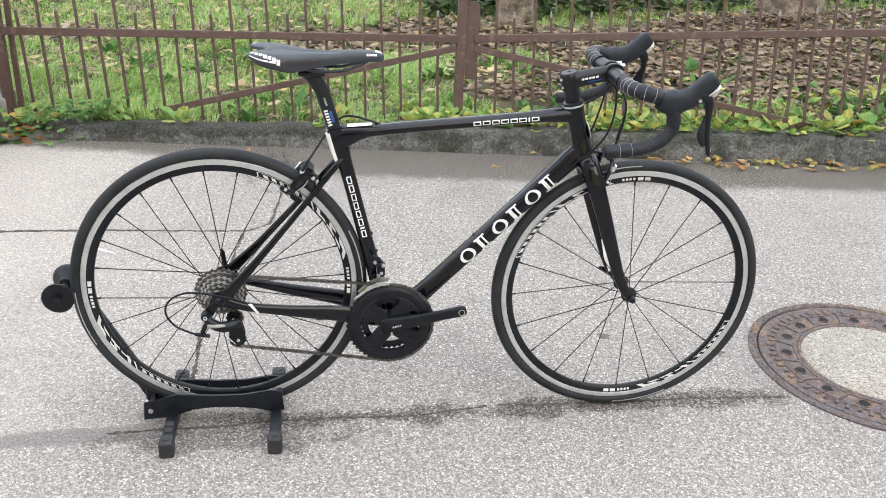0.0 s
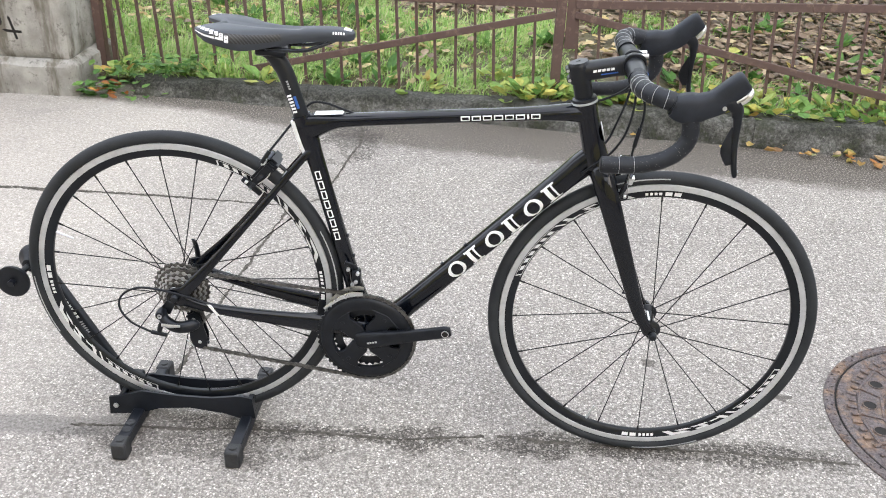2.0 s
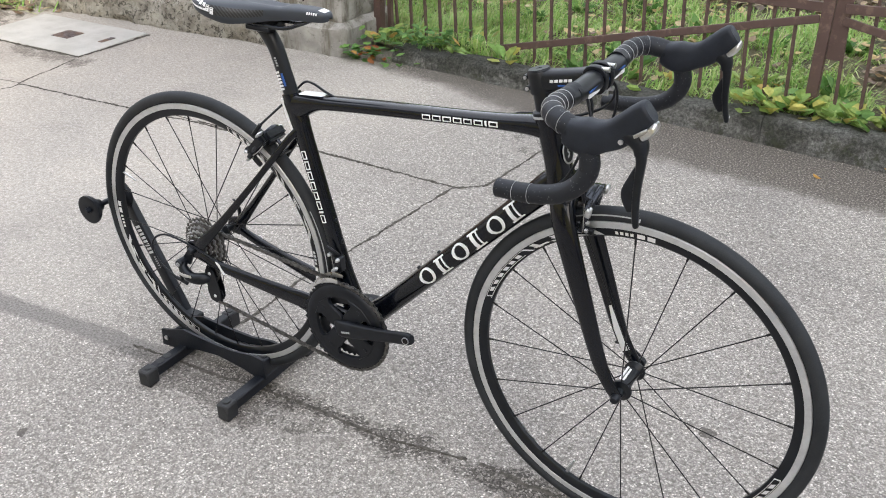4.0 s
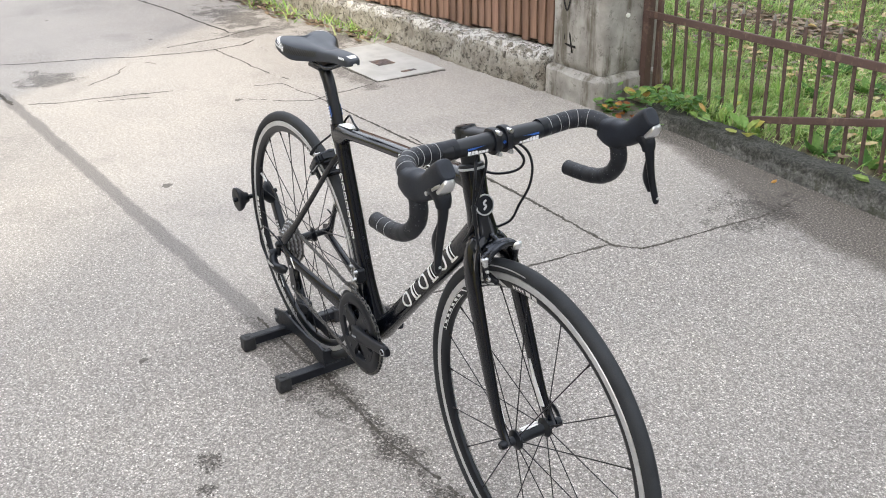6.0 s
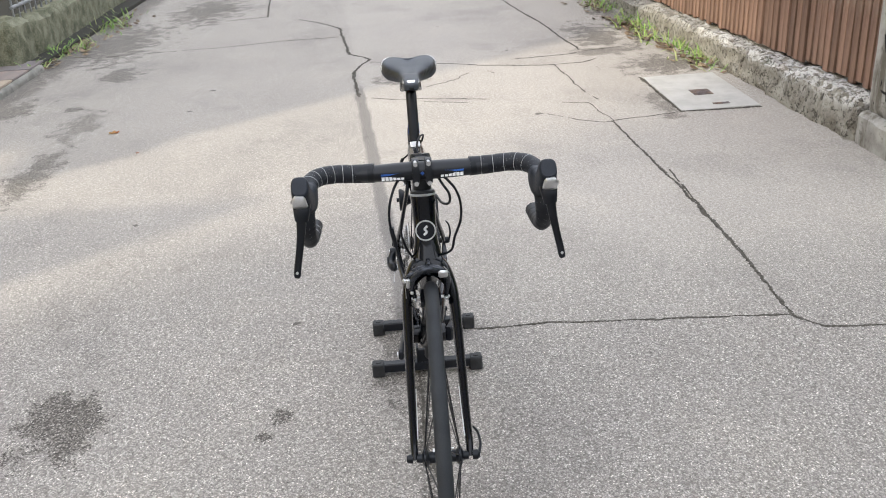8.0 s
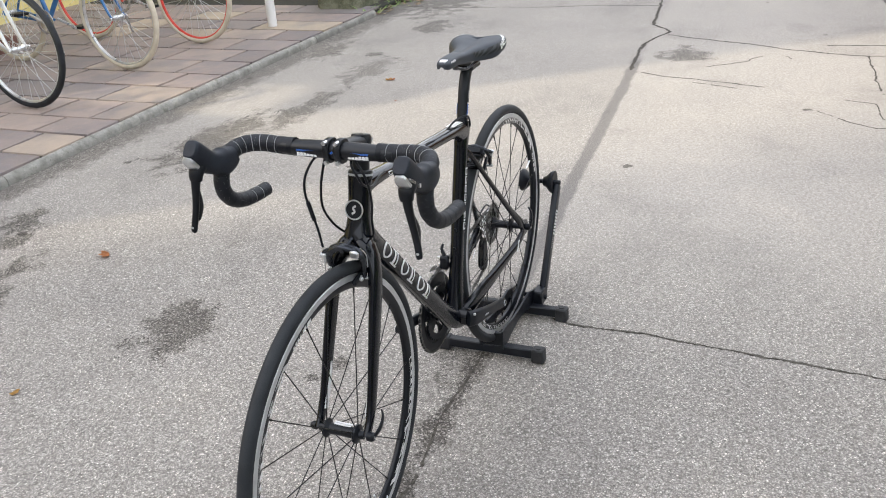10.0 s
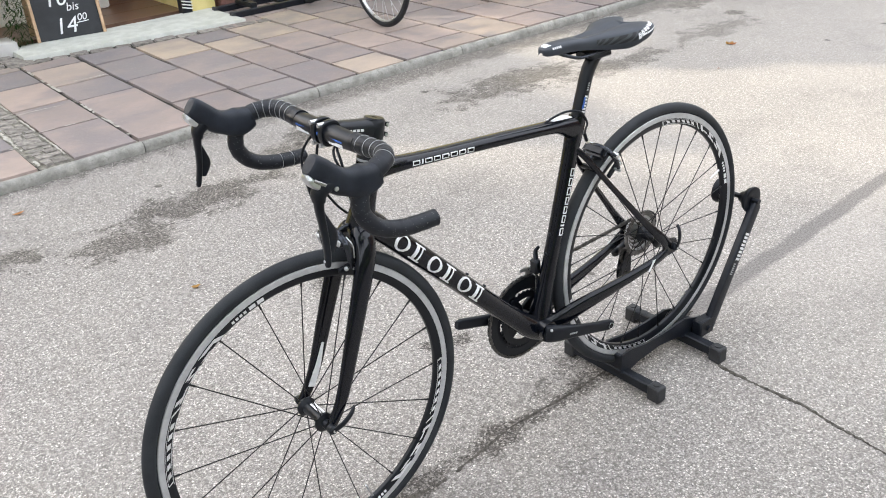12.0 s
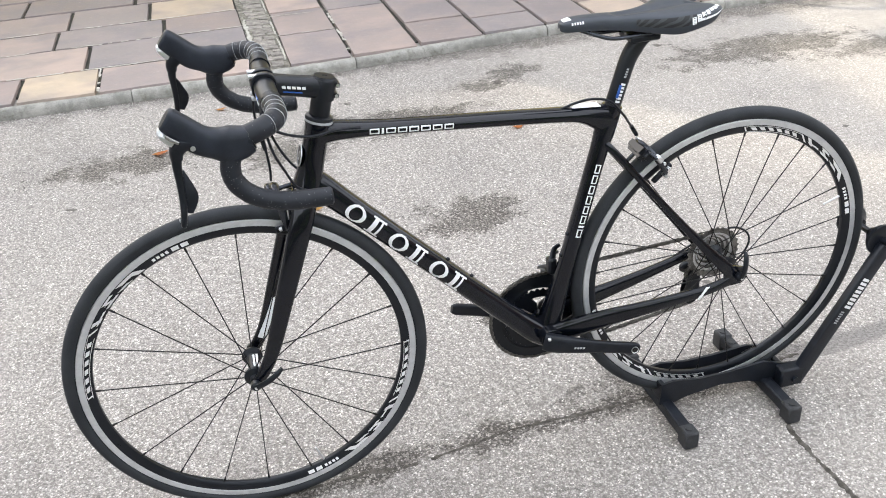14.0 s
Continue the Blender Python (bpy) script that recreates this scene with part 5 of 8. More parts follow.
    for k in (-1, 1):
        part("pinch_bolt", lathe(Geo(), [(0, 0), (0.0032, 0), (0.0032, 0.004), (0.0015, 0.005), (0, 0.005)], (0.014, 0.056 + 0.006 * k, 0.016), "z", 10), M["silver"], crank)

    # chain: outer and inner links on a closed path
    cr, top = 50 * 0.002022, -0.0478
    sp = 23 * 0.00202
    pul_a, pul_b = (-0.440, 0.302), (-0.432, 0.247)
    path = []
    for i in range(26):
        t = radians(-98 + 190 * i / 25)
        path.append((BB[0] + cr * math.cos(t), top, BB[1] + cr * math.sin(t)))
    for i in range(14):
        t = radians(95 + 165 * i / 13)
        path.append((RA[0] + sp * math.cos(t), -0.0369, RA[1] + sp * math.sin(t)))
    for cx, cz, r, a0, a1 in ((*pul_a, 0.0195, 75, -70), (*pul_b, 0.0195, 110, 275)):
        for i in range(9):
            t = radians(a0 + (a1 - a0) * i / 8)
            path.append((cx + r * math.cos(t), -0.050 if cz > 0.28 else -0.0495, cz + r * math.sin(t)))
    P = np.array(path + [path[0]])
    seg = np.linalg.norm(np.diff(P, axis=0), axis=1)
    cum = np.concatenate([[0], np.cumsum(seg)])
    count = int(cum[-1] / 0.0127) // 2 * 2
    at = [np.array([np.interp(cum[-1] * i / count, cum, P[:, j]) for j in range(3)]) for i in range(count + 1)]
    g = Geo()
    for i in range(count):
        a, b = at[i], at[i + 1]
        d = (b - a) / (np.linalg.norm(b - a) + 1e-9)
        nrm = np.array((-d[2], 0, d[0]))
        off = 0.0029 if i % 2 else 0.0018
        for s in (-1, 1):
            prof = [a - d * 0.004, a + nrm * 0.0038, (a + b) / 2 + nrm * 0.0022, b + nrm * 0.0038, b + d * 0.004, b - nrm * 0.0038, (a + b) / 2 - nrm * 0.0022, a - nrm * 0.0038]
            lo = [p + np.array((0, s * off - 0.0005, 0)) for p in prof]
            hi = [p + np.array((0, s * off + 0.0005, 0)) for p in prof]
            g.add(lo + hi, [tuple(reversed(range(8))), tuple(range(8, 16))] + [(k, (k + 1) % 8, 8 + (k + 1) % 8, 8 + k) for k in range(8)])
        rod(g, a - np.array((0, 0.0034, 0)), a + np.array((0, 0.0034, 0)), 0.0019, 6)
    tagged(part("chain", g, M["chain"], bike, "oily steel chain"), kind="")

    # front derailleur
    fd = part("front_derailleur", box(Geo(), (-0.112, -0.036, 0.392), (-0.094, -0.014, 0.428), 0.004), M["black_alloy"], bike, "black and silver front derailleur")
    part("cage", sweep(Geo(), spline([(-0.086, -0.059, 0.3890, 0.001, 0.004), (-0.108, -0.059, 0.3870, 0.001, 0.0055), (-0.135, -0.058, 0.374, 0.001, 0.004), (-0.166, -0.056, 0.347, 0.001, 0.0025)], 4), 8), M["silver"], fd, "silver chain guide")
    part("cage", sweep(Geo(), spline([(-0.086, -0.041, 0.392, 0.001, 0.004), (-0.108, -0.041, 0.390, 0.001, 0.006), (-0.132, -0.042, 0.380, 0.001, 0.005), (-0.155, -0.043, 0.360, 0.001, 0.003)], 4), 8), M["steel"], fd)
    part("arm", sweep(Geo(), spline([(-0.105, -0.024, 0.425, 0.005, 0.007), (-0.112, -0.034, 0.440, 0.004, 0.006), (-0.125, -0.036, 0.447, 0.003, 0.004)], 3), 8), M["black_alloy"], fd)
    for bx, bz in ((-0.099, 0.4235), (-0.118, 0.432), (-0.103, 0.404), (-0.110, 0.398)):
        part("bolt", lathe(Geo(), [(0, -0.0415), (0.003, -0.0415), (0.004, -0.0395), (0.004, -0.034), (0, -0.034)], (bx, 0, bz), "y", 12), M["silver"], fd)

    # rear derailleur
    rd = part("rear_derailleur", sweep(Geo(), spline([(-0.497, -0.078, 0.323, 0.009, 0.010), (-0.490, -0.084, 0.312, 0.011, 0.011), (-0.470, -0.088, 0.301, 0.012, 0.012), (-0.450, -0.086, 0.300, 0.012, 0.013), (-0.434, -0.080, 0.302, 0.011, 0.013), (-0.428, -0.074, 0.298, 0.008, 0.009)], 4), 14), M["black_alloy"], bike, "black rear derailleur with a silver plate")
    part("pivot", lathe(Geo(), [(0, -0.090), (0.0085, -0.090), (0.0105, -0.086), (0.0105, -0.070), (0, -0.070)], (-0.499, 0, 0.324), "y", 20), M["black_alloy"], rd)
    part("bolt", lathe(Geo(), [(0.0022, -0.0915), (0.0048, -0.0915), (0.0048, -0.0895), (0.0022, -0.0895)], (-0.499, 0, 0.324), "y", 14, closed=True), M["silver"], rd)
    part("plate", sweep(Geo(), [(-0.494, -0.0975, 0.3085, 0.0015, 0.004), (-0.475, -0.1005, 0.3085, 0.0015, 0.0045), (-0.455, -0.0995, 0.3095, 0.0015, 0.003)], 8), M["silver"], rd)
    part("link", sweep(Geo(), spline([(-0.492, -0.080, 0.314, 0.006, 0.007), (-0.503, -0.080, 0.295, 0.005, 0.006), (-0.508, -0.078, 0.280, 0.004, 0.005)], 3), 10), M["black_alloy"], rd)
    part("barrel", rod(Geo(), (-0.525, -0.078, 0.277), (-0.492, -0.079, 0.272), 0.0045, 10), M["black_alloy"], rd)
    for y in (-0.0580, -0.0435):
        part("pulley_cage", plate(Geo(), [(-0.452, 0.310), (-0.440, 0.318), (-0.427, 0.310), (-0.416, 0.264), (-0.417, 0.242), (-0.430, 0.230), (-0.446, 0.234), (-0.452, 0.254)], y - 0.0009, y + 0.0009), M["black_alloy"], rd)
    for cx, cz in (pul_a, pul_b):
        prof = [((0.0185 if k % 4 in (1, 2) else 0.0155) * math.cos(2 * math.pi * k / 44), (0.0185 if k % 4 in (1, 2) else 0.0155) * math.sin(2 * math.pi * k / 44)) for k in range(44)]
        part("pulley", plate(Geo(), [(cx + u, cz + v) for u, v in prof], -0.0525, -0.0485), M["black_plastic"], rd)
        part("bolt", lathe(Geo(), [(0, -0.0610), (0.003, -0.0610), (0.004, -0.0590), (0, -0.0590)], (cx, 0, cz), "y", 10), M["silver"], rd)
    part("cable_end", rod(Geo(), (-0.458, -0.082, 0.275), (-0.436, -0.084, 0.252), 0.0011, 6), M["silver"], rd)

    # calipers
    def caliper(name, cx, cz, lean, tail):
        """lean turns the brake about y; tail is +1 ahead of the fork, -1 behind the stays."""
        cal = part(name, sweep(Geo(), spline([(0, -0.030, 0.026, 0.007, 0.005), (0, -0.012, 0.031, 0.009, 0.007), (0, 0.008, 0.031, 0.009, 0.007), (0, 0.026, 0.022, 0.008, 0.007), (0, 0.033, 0.004, 0.007, 0.006), (0, 0.031, -0.020, 0.006, 0.005), (0, 0.029, -0.034, 0.005, 0.004)], 5), 12, (1, 0, 0)),
                   M["caliper"], bike, "black dual-pivot rim brake caliper", m=pose(cx, 0, cz, 0, lean, 0 if tail > 0 else 180))
        part("arm", sweep(Geo(), spline([(0.008, 0.020, 0.030, 0.005, 0.006), (0.010, -0.004, 0.036, 0.006, 0.007), (0.010, -0.028, 0.022, 0.006, 0.007), (0.008, -0.034, 0.000, 0.006, 0.006), (0.004, -0.031, -0.022, 0.005, 0.005), (0.002, -0.029, -0.034, 0.005, 0.004)], 5), 12, (1, 0, 0)), M["caliper"], cal)
        part("cable_arm", sweep(Geo(), spline([(0.006, -0.020, 0.026, 0.004, 0.005), (0.008, -0.036, 0.024, 0.004, 0.005), (0.008, -0.046, 0.016, 0.004, 0.004)], 4), 10, (1, 0, 0)), M["caliper"], cal)
        part("quick_release", box(Geo(), (0.006, -0.044, 0.000), (0.016, -0.036, 0.020), 0.002), M["silver"], cal, "silver release tab")
        part("pad_bolt", rod(Geo(), (-0.002, 0.036, -0.036), (-0.002, 0.017, -0.036), 0.0032, 12), M["silver"], cal)
        part("pad_bolt", rod(Geo(), (-0.002, -0.036, -0.036), (-0.002, -0.017, -0.036), 0.0032, 12), M["silver"], cal)
        part("pivot_plate", box(Geo(), (0.010, 0.016, 0.018), (0.0165, 0.034, 0.034), 0.003), M["silver"], cal)
        part("return_spring", tube(Geo(), [(-0.006, 0.028, 0.028), (-0.010, 0.036, 0.010), (-0.006, 0.036, -0.014)], 0.0012, 6), M["silver"], cal)
        for y, z, r in ((-0.046, 0.016, 0.0042), (-0.040, 0.006, 0.0036), (0.030, 0.026, 0.0040), (0.029, -0.030, 0.0040), (-0.029, -0.030, 0.0040), (-0.034, -0.012, 0.0034)):
            part("bolt", lathe(Geo(), [(0, 0), (r, 0), (r, 0.004), (r * 0.6, 0.0055), (0, 0.0055)], (0.010, y, z), "x", 12), M["silver"], cal)
        for s in (1, -1):
            part("brake_pad", box(Geo(), (-0.026, s * 0.0155 - 0.004, -0.042), (0.022, s * 0.0155 + 0.004, -0.031), 0.002), M["black_plastic"], cal)
        part("centre_bolt", rod(Geo(), (-0.03, 0, 0.030), (0.014, 0, 0.030), 0.004, 10), M["caliper"], cal)
        return cal

    caliper("front_brake", 0.405, 0.656, 10, 1)
    rear_cal = caliper("rear_brake", -0.287, 0.622, -42, -1)
    part("bridge_block", box(Geo(), (-0.013, -0.030, 0.013), (0.013, 0.027, 0.041), 0.006), M["black_alloy"], rear_cal)
    part("arm_cover", box(Geo(), (-0.010, 0.024, -0.020), (0.013, 0.038, 0.034), 0.005), M["black_alloy"], rear_cal)
    part("barrel_adjuster", rod(Geo(), (-0.281, -0.040, 0.655), (-0.266, -0.033, 0.677), 0.0044, 10), M["black_alloy"], bike)

    # seatpost and saddle
    post = part("seatpost", sweep(Geo(), spline([(-0.2005, 0, 0.715, 0.0128, 0.0148), (-0.2095, 0, 0.740, 0.0130, 0.0150), (-0.2235, 0, 0.785, 0.0130, 0.0152), (-0.236, 0, 0.823, 0.0130, 0.0155), (-0.250, 0, 0.846, 0.0130, 0.0160), (-0.266, 0, 0.857, 0.0125, 0.0105), (-0.283, 0, 0.861, 0.012, 0.006)], 6), 20, power=2.2), M["carbon_satin"], bike, "black carbon seatpost bent back at the top")
    for s in (1, -1):
        g = Geo()
        for k in range(6):
            z = 0.748 + k * 0.0062
            x = -0.2255 - (z - 0.748) * 0.31 if s < 0 else -0.2205 - (z - 0.748) * 0.31
            plate(g, [(x + 0.004, z - 0.0008), (x + 0.012, z + 0.0018), (x + 0.0108, z + 0.0056), (x + 0.0028, z + 0.003)], s * 0.0128 - 0.0003, s * 0.0128 + 0.0003)
        part("white_mark", g, M["white"], post, smooth=0)
        part("blue_mark", plate(Geo(), [(-0.2135, 0.757), (-0.2085, 0.7585), (-0.2155, 0.782), (-0.2205, 0.7805)], s * 0.0132 - 0.0003, s * 0.0132 + 0.0003), M["blue"], post, smooth=0)
        g = Geo()
        for k in range(4):
            z = 0.793 + k * 0.0045
            x = -0.2275 - (z - 0.793) * 0.33
            plate(g, [(x, z), (x + 0.004, z + 0.0012), (x + 0.003, z + 0.0042), (x - 0.001, z + 0.003)], s * 0.0131 - 0.0003, s * 0.0131 + 0.0003)
        part("grey_mark", g, M["grey_decal"], post, smooth=0)
    clamp = part("saddle_clamp", box(Geo(), (-0.285, -0.026, 0.858), (-0.228, 0.026, 0.870), 0.003), M["black_alloy"], post)

    def side_drop(x, t):
        k = min(1.0, max(0.0, (-0.25 - x) / 0.06))
        return (1 - k) * (0.30 + 0.66 * abs(t) ** 2.2) + k * (0.04 + 0.80 * abs(t) ** 3.4)

    sad = Geo()
    rows = [(-0.1045, 0.005, 0.9025, 0.004), (-0.107, 0.0105, 0.9050, 0.008), (-0.115, 0.0165, 0.9080, 0.012), (-0.135, 0.0198, 0.9105, 0.015), (-0.170, 0.0205, 0.9105, 0.017), (-0.205, 0.0235, 0.9085, 0.019), (-0.240, 0.0290, 0.9080, 0.024), (-0.275, 0.0450, 0.9085, 0.031), (-0.305, 0.0625, 0.9105, 0.035), (-0.335, 0.0690, 0.9125, 0.029), (-0.360, 0.0665, 0.9130, 0.022), (-0.376, 0.0585, 0.9120, 0.011), (-0.386, 0.0460, 0.9095, 0.004)]
    rows = spline(rows, 4)
    n_u = 22
    verts, faces = [], []
    for x, hw, zt, drop in rows:
        for j in range(n_u + 1):
            t = -1 + 2 * j / n_u
            ang = t * 1.62
            y = hw * math.copysign(abs(math.sin(ang)) ** 0.85, ang)
            z = zt - drop * (1 - math.cos(ang)) * side_drop(x, t)
            notch = 0.036 * math.exp(-(y / 0.022) ** 2) * max(0.0, (-0.325 - x) / 0.06) if x < -0.325 else 0.0
            dip = 0.004 * math.exp(-(y / 0.012) ** 2) * (1 if -0.36 < x < -0.2 else 0)
            verts.append((x + notch, y, z - dip))
    k = n_u + 1
    for i in range(len(rows) - 1):
        for j in range(n_u):
            faces.append((i * k + j, i * k + j + 1, (i + 1) * k + j + 1, (i + 1) * k + j))
    top = len(verts)
    for x, hw, zt, drop in rows:
        for j in range(n_u + 1):
            t = -1 + 2 * j / n_u
            ang = t * 1.62
            y = hw * 0.93 * math.copysign(abs(math.sin(ang)) ** 0.85, ang)
            notch = 0.036 * math.exp(-(y / 0.022) ** 2) * max(0.0, (-0.325 - x) / 0.06) if x < -0.325 else 0.0
            verts.append((x + notch, y, zt - 0.006 - drop * (1 - math.cos(ang)) * side_drop(x, t) * 0.96))
    for i in range(len(rows) - 1):
        for j in range(n_u):
            faces.append(tuple(top + q for q in ((i + 1) * k + j, (i + 1) * k + j + 1, i * k + j + 1, i * k + j)))
        for j in (0, n_u):
            a, b = i * k + j, (i + 1) * k + j
            faces.append((a, b, top + b, top + a) if j == 0 else (b, a, top + a, top + b))
    for i in (0, len(rows) - 1):
        for j in range(n_u):
            a, b = i * k + j, i * k + j + 1
            faces.append((b, a, top + a, top + b) if i == 0 else (a, b, top + b, top + a))
    saddle = part("saddle", sad.add(verts, faces), M["saddle"], bike, "narrow black racing saddle with white edge marks", 50)

    def on_saddle(x, y_frac, lift=0.0006):
        r = np.array([np.interp(-x, [-q for q in rows[:, 0]], rows[:, c]) for c in (1, 2, 3)])
        ang = y_frac * 1.62
        y = r[0] * math.copysign(abs(math.sin(ang)) ** 0.85, ang)
        z = r[1] - r[2] * (1 - math.cos(ang)) * side_drop(x, y_frac)
        return np.array((x, y, z)) + np.array((0, math.sin(ang), math.cos(ang))) * lift

    def saddle_patch(x0, x1, f0, f1, name, mat, nx=6, nf=4, slant=0.0):
        verts, faces = [], []
        for i in range(nx + 1):
            for j in range(nf + 1):
                verts.append(on_saddle(x0 + (x1 - x0) * i / nx + slant * j / nf, f0 + (f1 - f0) * j / nf))
        for i in range(nx):
            for j in range(nf):
                a = i * (nf + 1) + j
                faces.append((a, a + 1, a + nf + 2, a + nf + 1))
        return part(name, Geo().add(verts, faces), mat, saddle)

    for s in (1, -1):
        saddle_patch(-0.352, -0.235, s * 0.70, s * 0.93, "woven_side", M["saddle_side"], 12, 4)
        for i in range(7):
            x = -0.3790 + i * 0.0088
            f = 0.44 + 0.058 * i
            saddle_patch(x, x + 0.0070, s * f, s * (f + 0.15 + 0.03 * (i % 2)), "white_mark", M["white"], 2, 3)
        saddle_patch(-0.382, -0.330, s * 0.86, s * 0.91, "white_edge", M["white"], 10, 2)
        for i in range(5):
            saddle_patch(-0.142 + i * 0.0046, -0.1392 + i * 0.0046, s * 0.62, s * 0.80, "white_mark", M["white"], 1, 2)
        part("saddle_rail", tube(Geo(), [(-0.140, s * 0.012, 0.890), (-0.165, s * 0.016, 0.880), (-0.200, s * 0.021, 0.8705), (-0.270, s * 0.022, 0.8715), (-0.310, s * 0.022, 0.8745), (-0.345, s * 0.022, 0.892)], 0.0036, 10), M["caliper"], saddle, "dark metal saddle rail")
    part("nose_underside", sweep(Geo(), spline([(-0.1065, 0, 0.9005, 0.006, 0.0025), (-0.114, 0, 0.8990, 0.0125, 0.0055), (-0.135, 0, 0.8975, 0.0165, 0.0080), (-0.175, 0, 0.8955, 0.0165, 0.0080)], 4), 14), M["black_plastic"], saddle)
    saddle_patch(-0.1235, -0.1100, -0.28, 0.28, "white_nose_mark", M["white"], 4, 6)

    # stem, spacers, top cap
    stem = part("stem", sweep(Geo(), spline([(0.306, 0, 0.8535, 0.0175, 0.0185), (0.330, 0, 0.858, 0.0165, 0.0172), (0.37, 0, 0.8665, 0.0160, 0.0165), (0.398, 0, 0.872, 0.0195, 0.0185)], 6), 20, power=3.0), M["carbon_satin"], bike, "black stem with clamp bolts")
    part("steerer_clamp", lathe(Geo(), [(0.0150, 0.833), (0.0190, 0.834), (0.0195, 0.850), (0.0195, 0.866), (0.0180, 0.870), (0.0165, 0.8715), (0.0, 0.8715)], (0, 0, 0), "z", 28), M["carbon_satin"], stem, m=Matrix.Translation((0.3045, 0, 0.855)) @ Matrix.Rotation(radians(-13), 4, "Y") @ Matrix.Translation((0, 0, -0.855)))
    tilt_m = Matrix.Translation((0.3200, 0, 0.800)) @ Matrix.Rotation(radians(-14.5), 4, "Y")
    part("headset_cover", lathe(Geo(), [(0.0, -0.006), (0.0232, -0.006), (0.0236, 0.001), (0.0225, 0.006), (0.0185, 0.008), (0, 0.008)], axis="z", n=28), M["carbon_satin"], bike, m=tilt_m)
    part("headset_band", lathe(Geo(), [(0.0233, -0.0035), (0.0241, -0.003), (0.0241, 0.0005), (0.0233, 0.001)], axis="z", n=28, closed=True), M["grey_decal"], bike, m=tilt_m)
    part("spacer", lathe(Geo(), [(0, 0.008), (0.0170, 0.008), (0.0172, 0.009), (0.0172, 0.0385), (0.0170, 0.040), (0, 0.040)], axis="z", n=28), M["carbon_satin"], bike, "black carbon headset spacers", m=tilt_m)
    part("top_cap", lathe(Geo(), [(0, 0.0690), (0.0170, 0.0690), (0.0185, 0.0715), (0.0172, 0.0745), (0.0045, 0.0745), (0.0040, 0.072), (0, 0.072)], axis="z", n=28), M["black_alloy"], stem, m=tilt_m)
    for z in (0.046, 0.064):
        part("clamp_bolt", rod(Geo(), (-0.0215, -0.012, z), (-0.0215, 0.012, z), 0.0042, 12), M["black_alloy"], stem, m=tilt_m)
        for s in (1, -1):
            part("bolt_head", rod(Geo(), (-0.0215, s * 0.0118, z), (-0.0215, s * 0.0135, z), 0.0030, 10), M["silver"], stem, m=tilt_m)
    for y0 in (-0.0115, 0.0115):
        part("face_plate", sweep(Geo(), [(0.4005, y0 - 0.0062, 0.873, 0.0215, 0.0195), (0.4005, y0 - 0.005, 0.873, 0.0225, 0.0205), (0.4005, y0 + 0.005, 0.873, 0.0225, 0.0205), (0.4005, y0 + 0.0062, 0.873, 0.0215, 0.0195)], 24, (0, 0, 1), power=2.6), M["carbon_satin"], stem)
    for s in (1, -1):
        for dz in (0.0175, -0.0185):
            part("clamp_bolt", rod(Geo(), (0.406, s * 0.0115, 0.873 + dz), (0.4225, s * 0.0115, 0.874 + dz), 0.0040, 12), M["silver"], stem, "silver clamp bolt")
        g = Geo()
        for k in range(5):
            x = 0.328 + k * 0.0078 if s < 0 else 0.336 + k * 0.0078
            plate(g, [(x, 0.8575 + (x - 0.33) * 0.2), (x + 0.0058, 0.8587 + (x - 0.33) * 0.2), (x + 0.0058, 0.8632 + (x - 0.33) * 0.2), (x, 0.862 + (x - 0.33) * 0.2)], s * 0.0166 - 0.0003, s * 0.0166 + 0.0003)
        part("white_mark", g, M["white"], stem, smooth=0)
        part("blue_mark", plate(Geo(), [(0.342, 0.8535), (0.372, 0.8595), (0.372, 0.8615), (0.342, 0.8555)], s * 0.0164 - 0.0003, s * 0.0164 + 0.0003), M["blue"], stem, smooth=0)
    part("blue_mark", plate(Geo(), [(0.0, 0.870), (0.0035, 0.8735), (0.0, 0.877), (-0.0035, 0.8735)], 0.4170, 0.4184, "x"), M["blue"], stem, smooth=0)

    # handlebar
    bar = part("handlebar", sweep(Geo(), spline([(0.3975, -0.115, 0.8735, 0.0148, 0.0135), (0.3985, -0.085, 0.873, 0.0165, 0.0145), (0.400, -0.05, 0.873, 0.0175, 0.0160), (0.400, 0.0, 0.873, 0.0175, 0.0165), (0.400, 0.05, 0.873, 0.0175, 0.0160), (0.3985, 0.085, 0.873, 0.0165, 0.0145), (0.3975, 0.115, 0.8735, 0.0148, 0.0135)], 5), 20, (1, 0, 0)), M["carbon_satin"], bike, "black drop handlebar wrapped in speckled tape")
    for s in (1, -1):
        pts = [(0.3975, s * 0.084, 0.8735, 0.0170, 0.0150), (0.396, s * 0.12, 0.874, 0.0162, 0.0150), (0.3965, s * 0.152, 0.876, 0.0160, 0.0154), (0.406, s * 0.178, 0.8765, 0.0158, 0.0156), (0.424, s * 0.193, 0.874, 0.0156, 0.0156), (0.446, s * 0.198, 0.868, 0.0155, 0.0155), (0.464, s * 0.200, 0.855, 0.0152, 0.0152), (0.4735, s * 0.2015, 0.833, 0.0146, 0.0146), (0.4730, s * 0.2030, 0.809, 0.0144, 0.0144), (0.458, s * 0.2045, 0.787, 0.0142, 0.0142), (0.434, s * 0.2055, 0.7715, 0.0142, 0.0142), (0.402, s * 0.2055, 0.7625, 0.0142, 0.0142), (0.367, s * 0.205, 0.7590, 0.0141, 0.0141), (0.3375, s * 0.2045, 0.7580, 0.0140, 0.0140)]
        rows = spline(pts, 6)
        # each turn of the wrap stands a little proud at its edge
        turn = np.concatenate([[0], np.cumsum(np.linalg.norm(np.diff(rows[:, :3], axis=0), axis=1))])
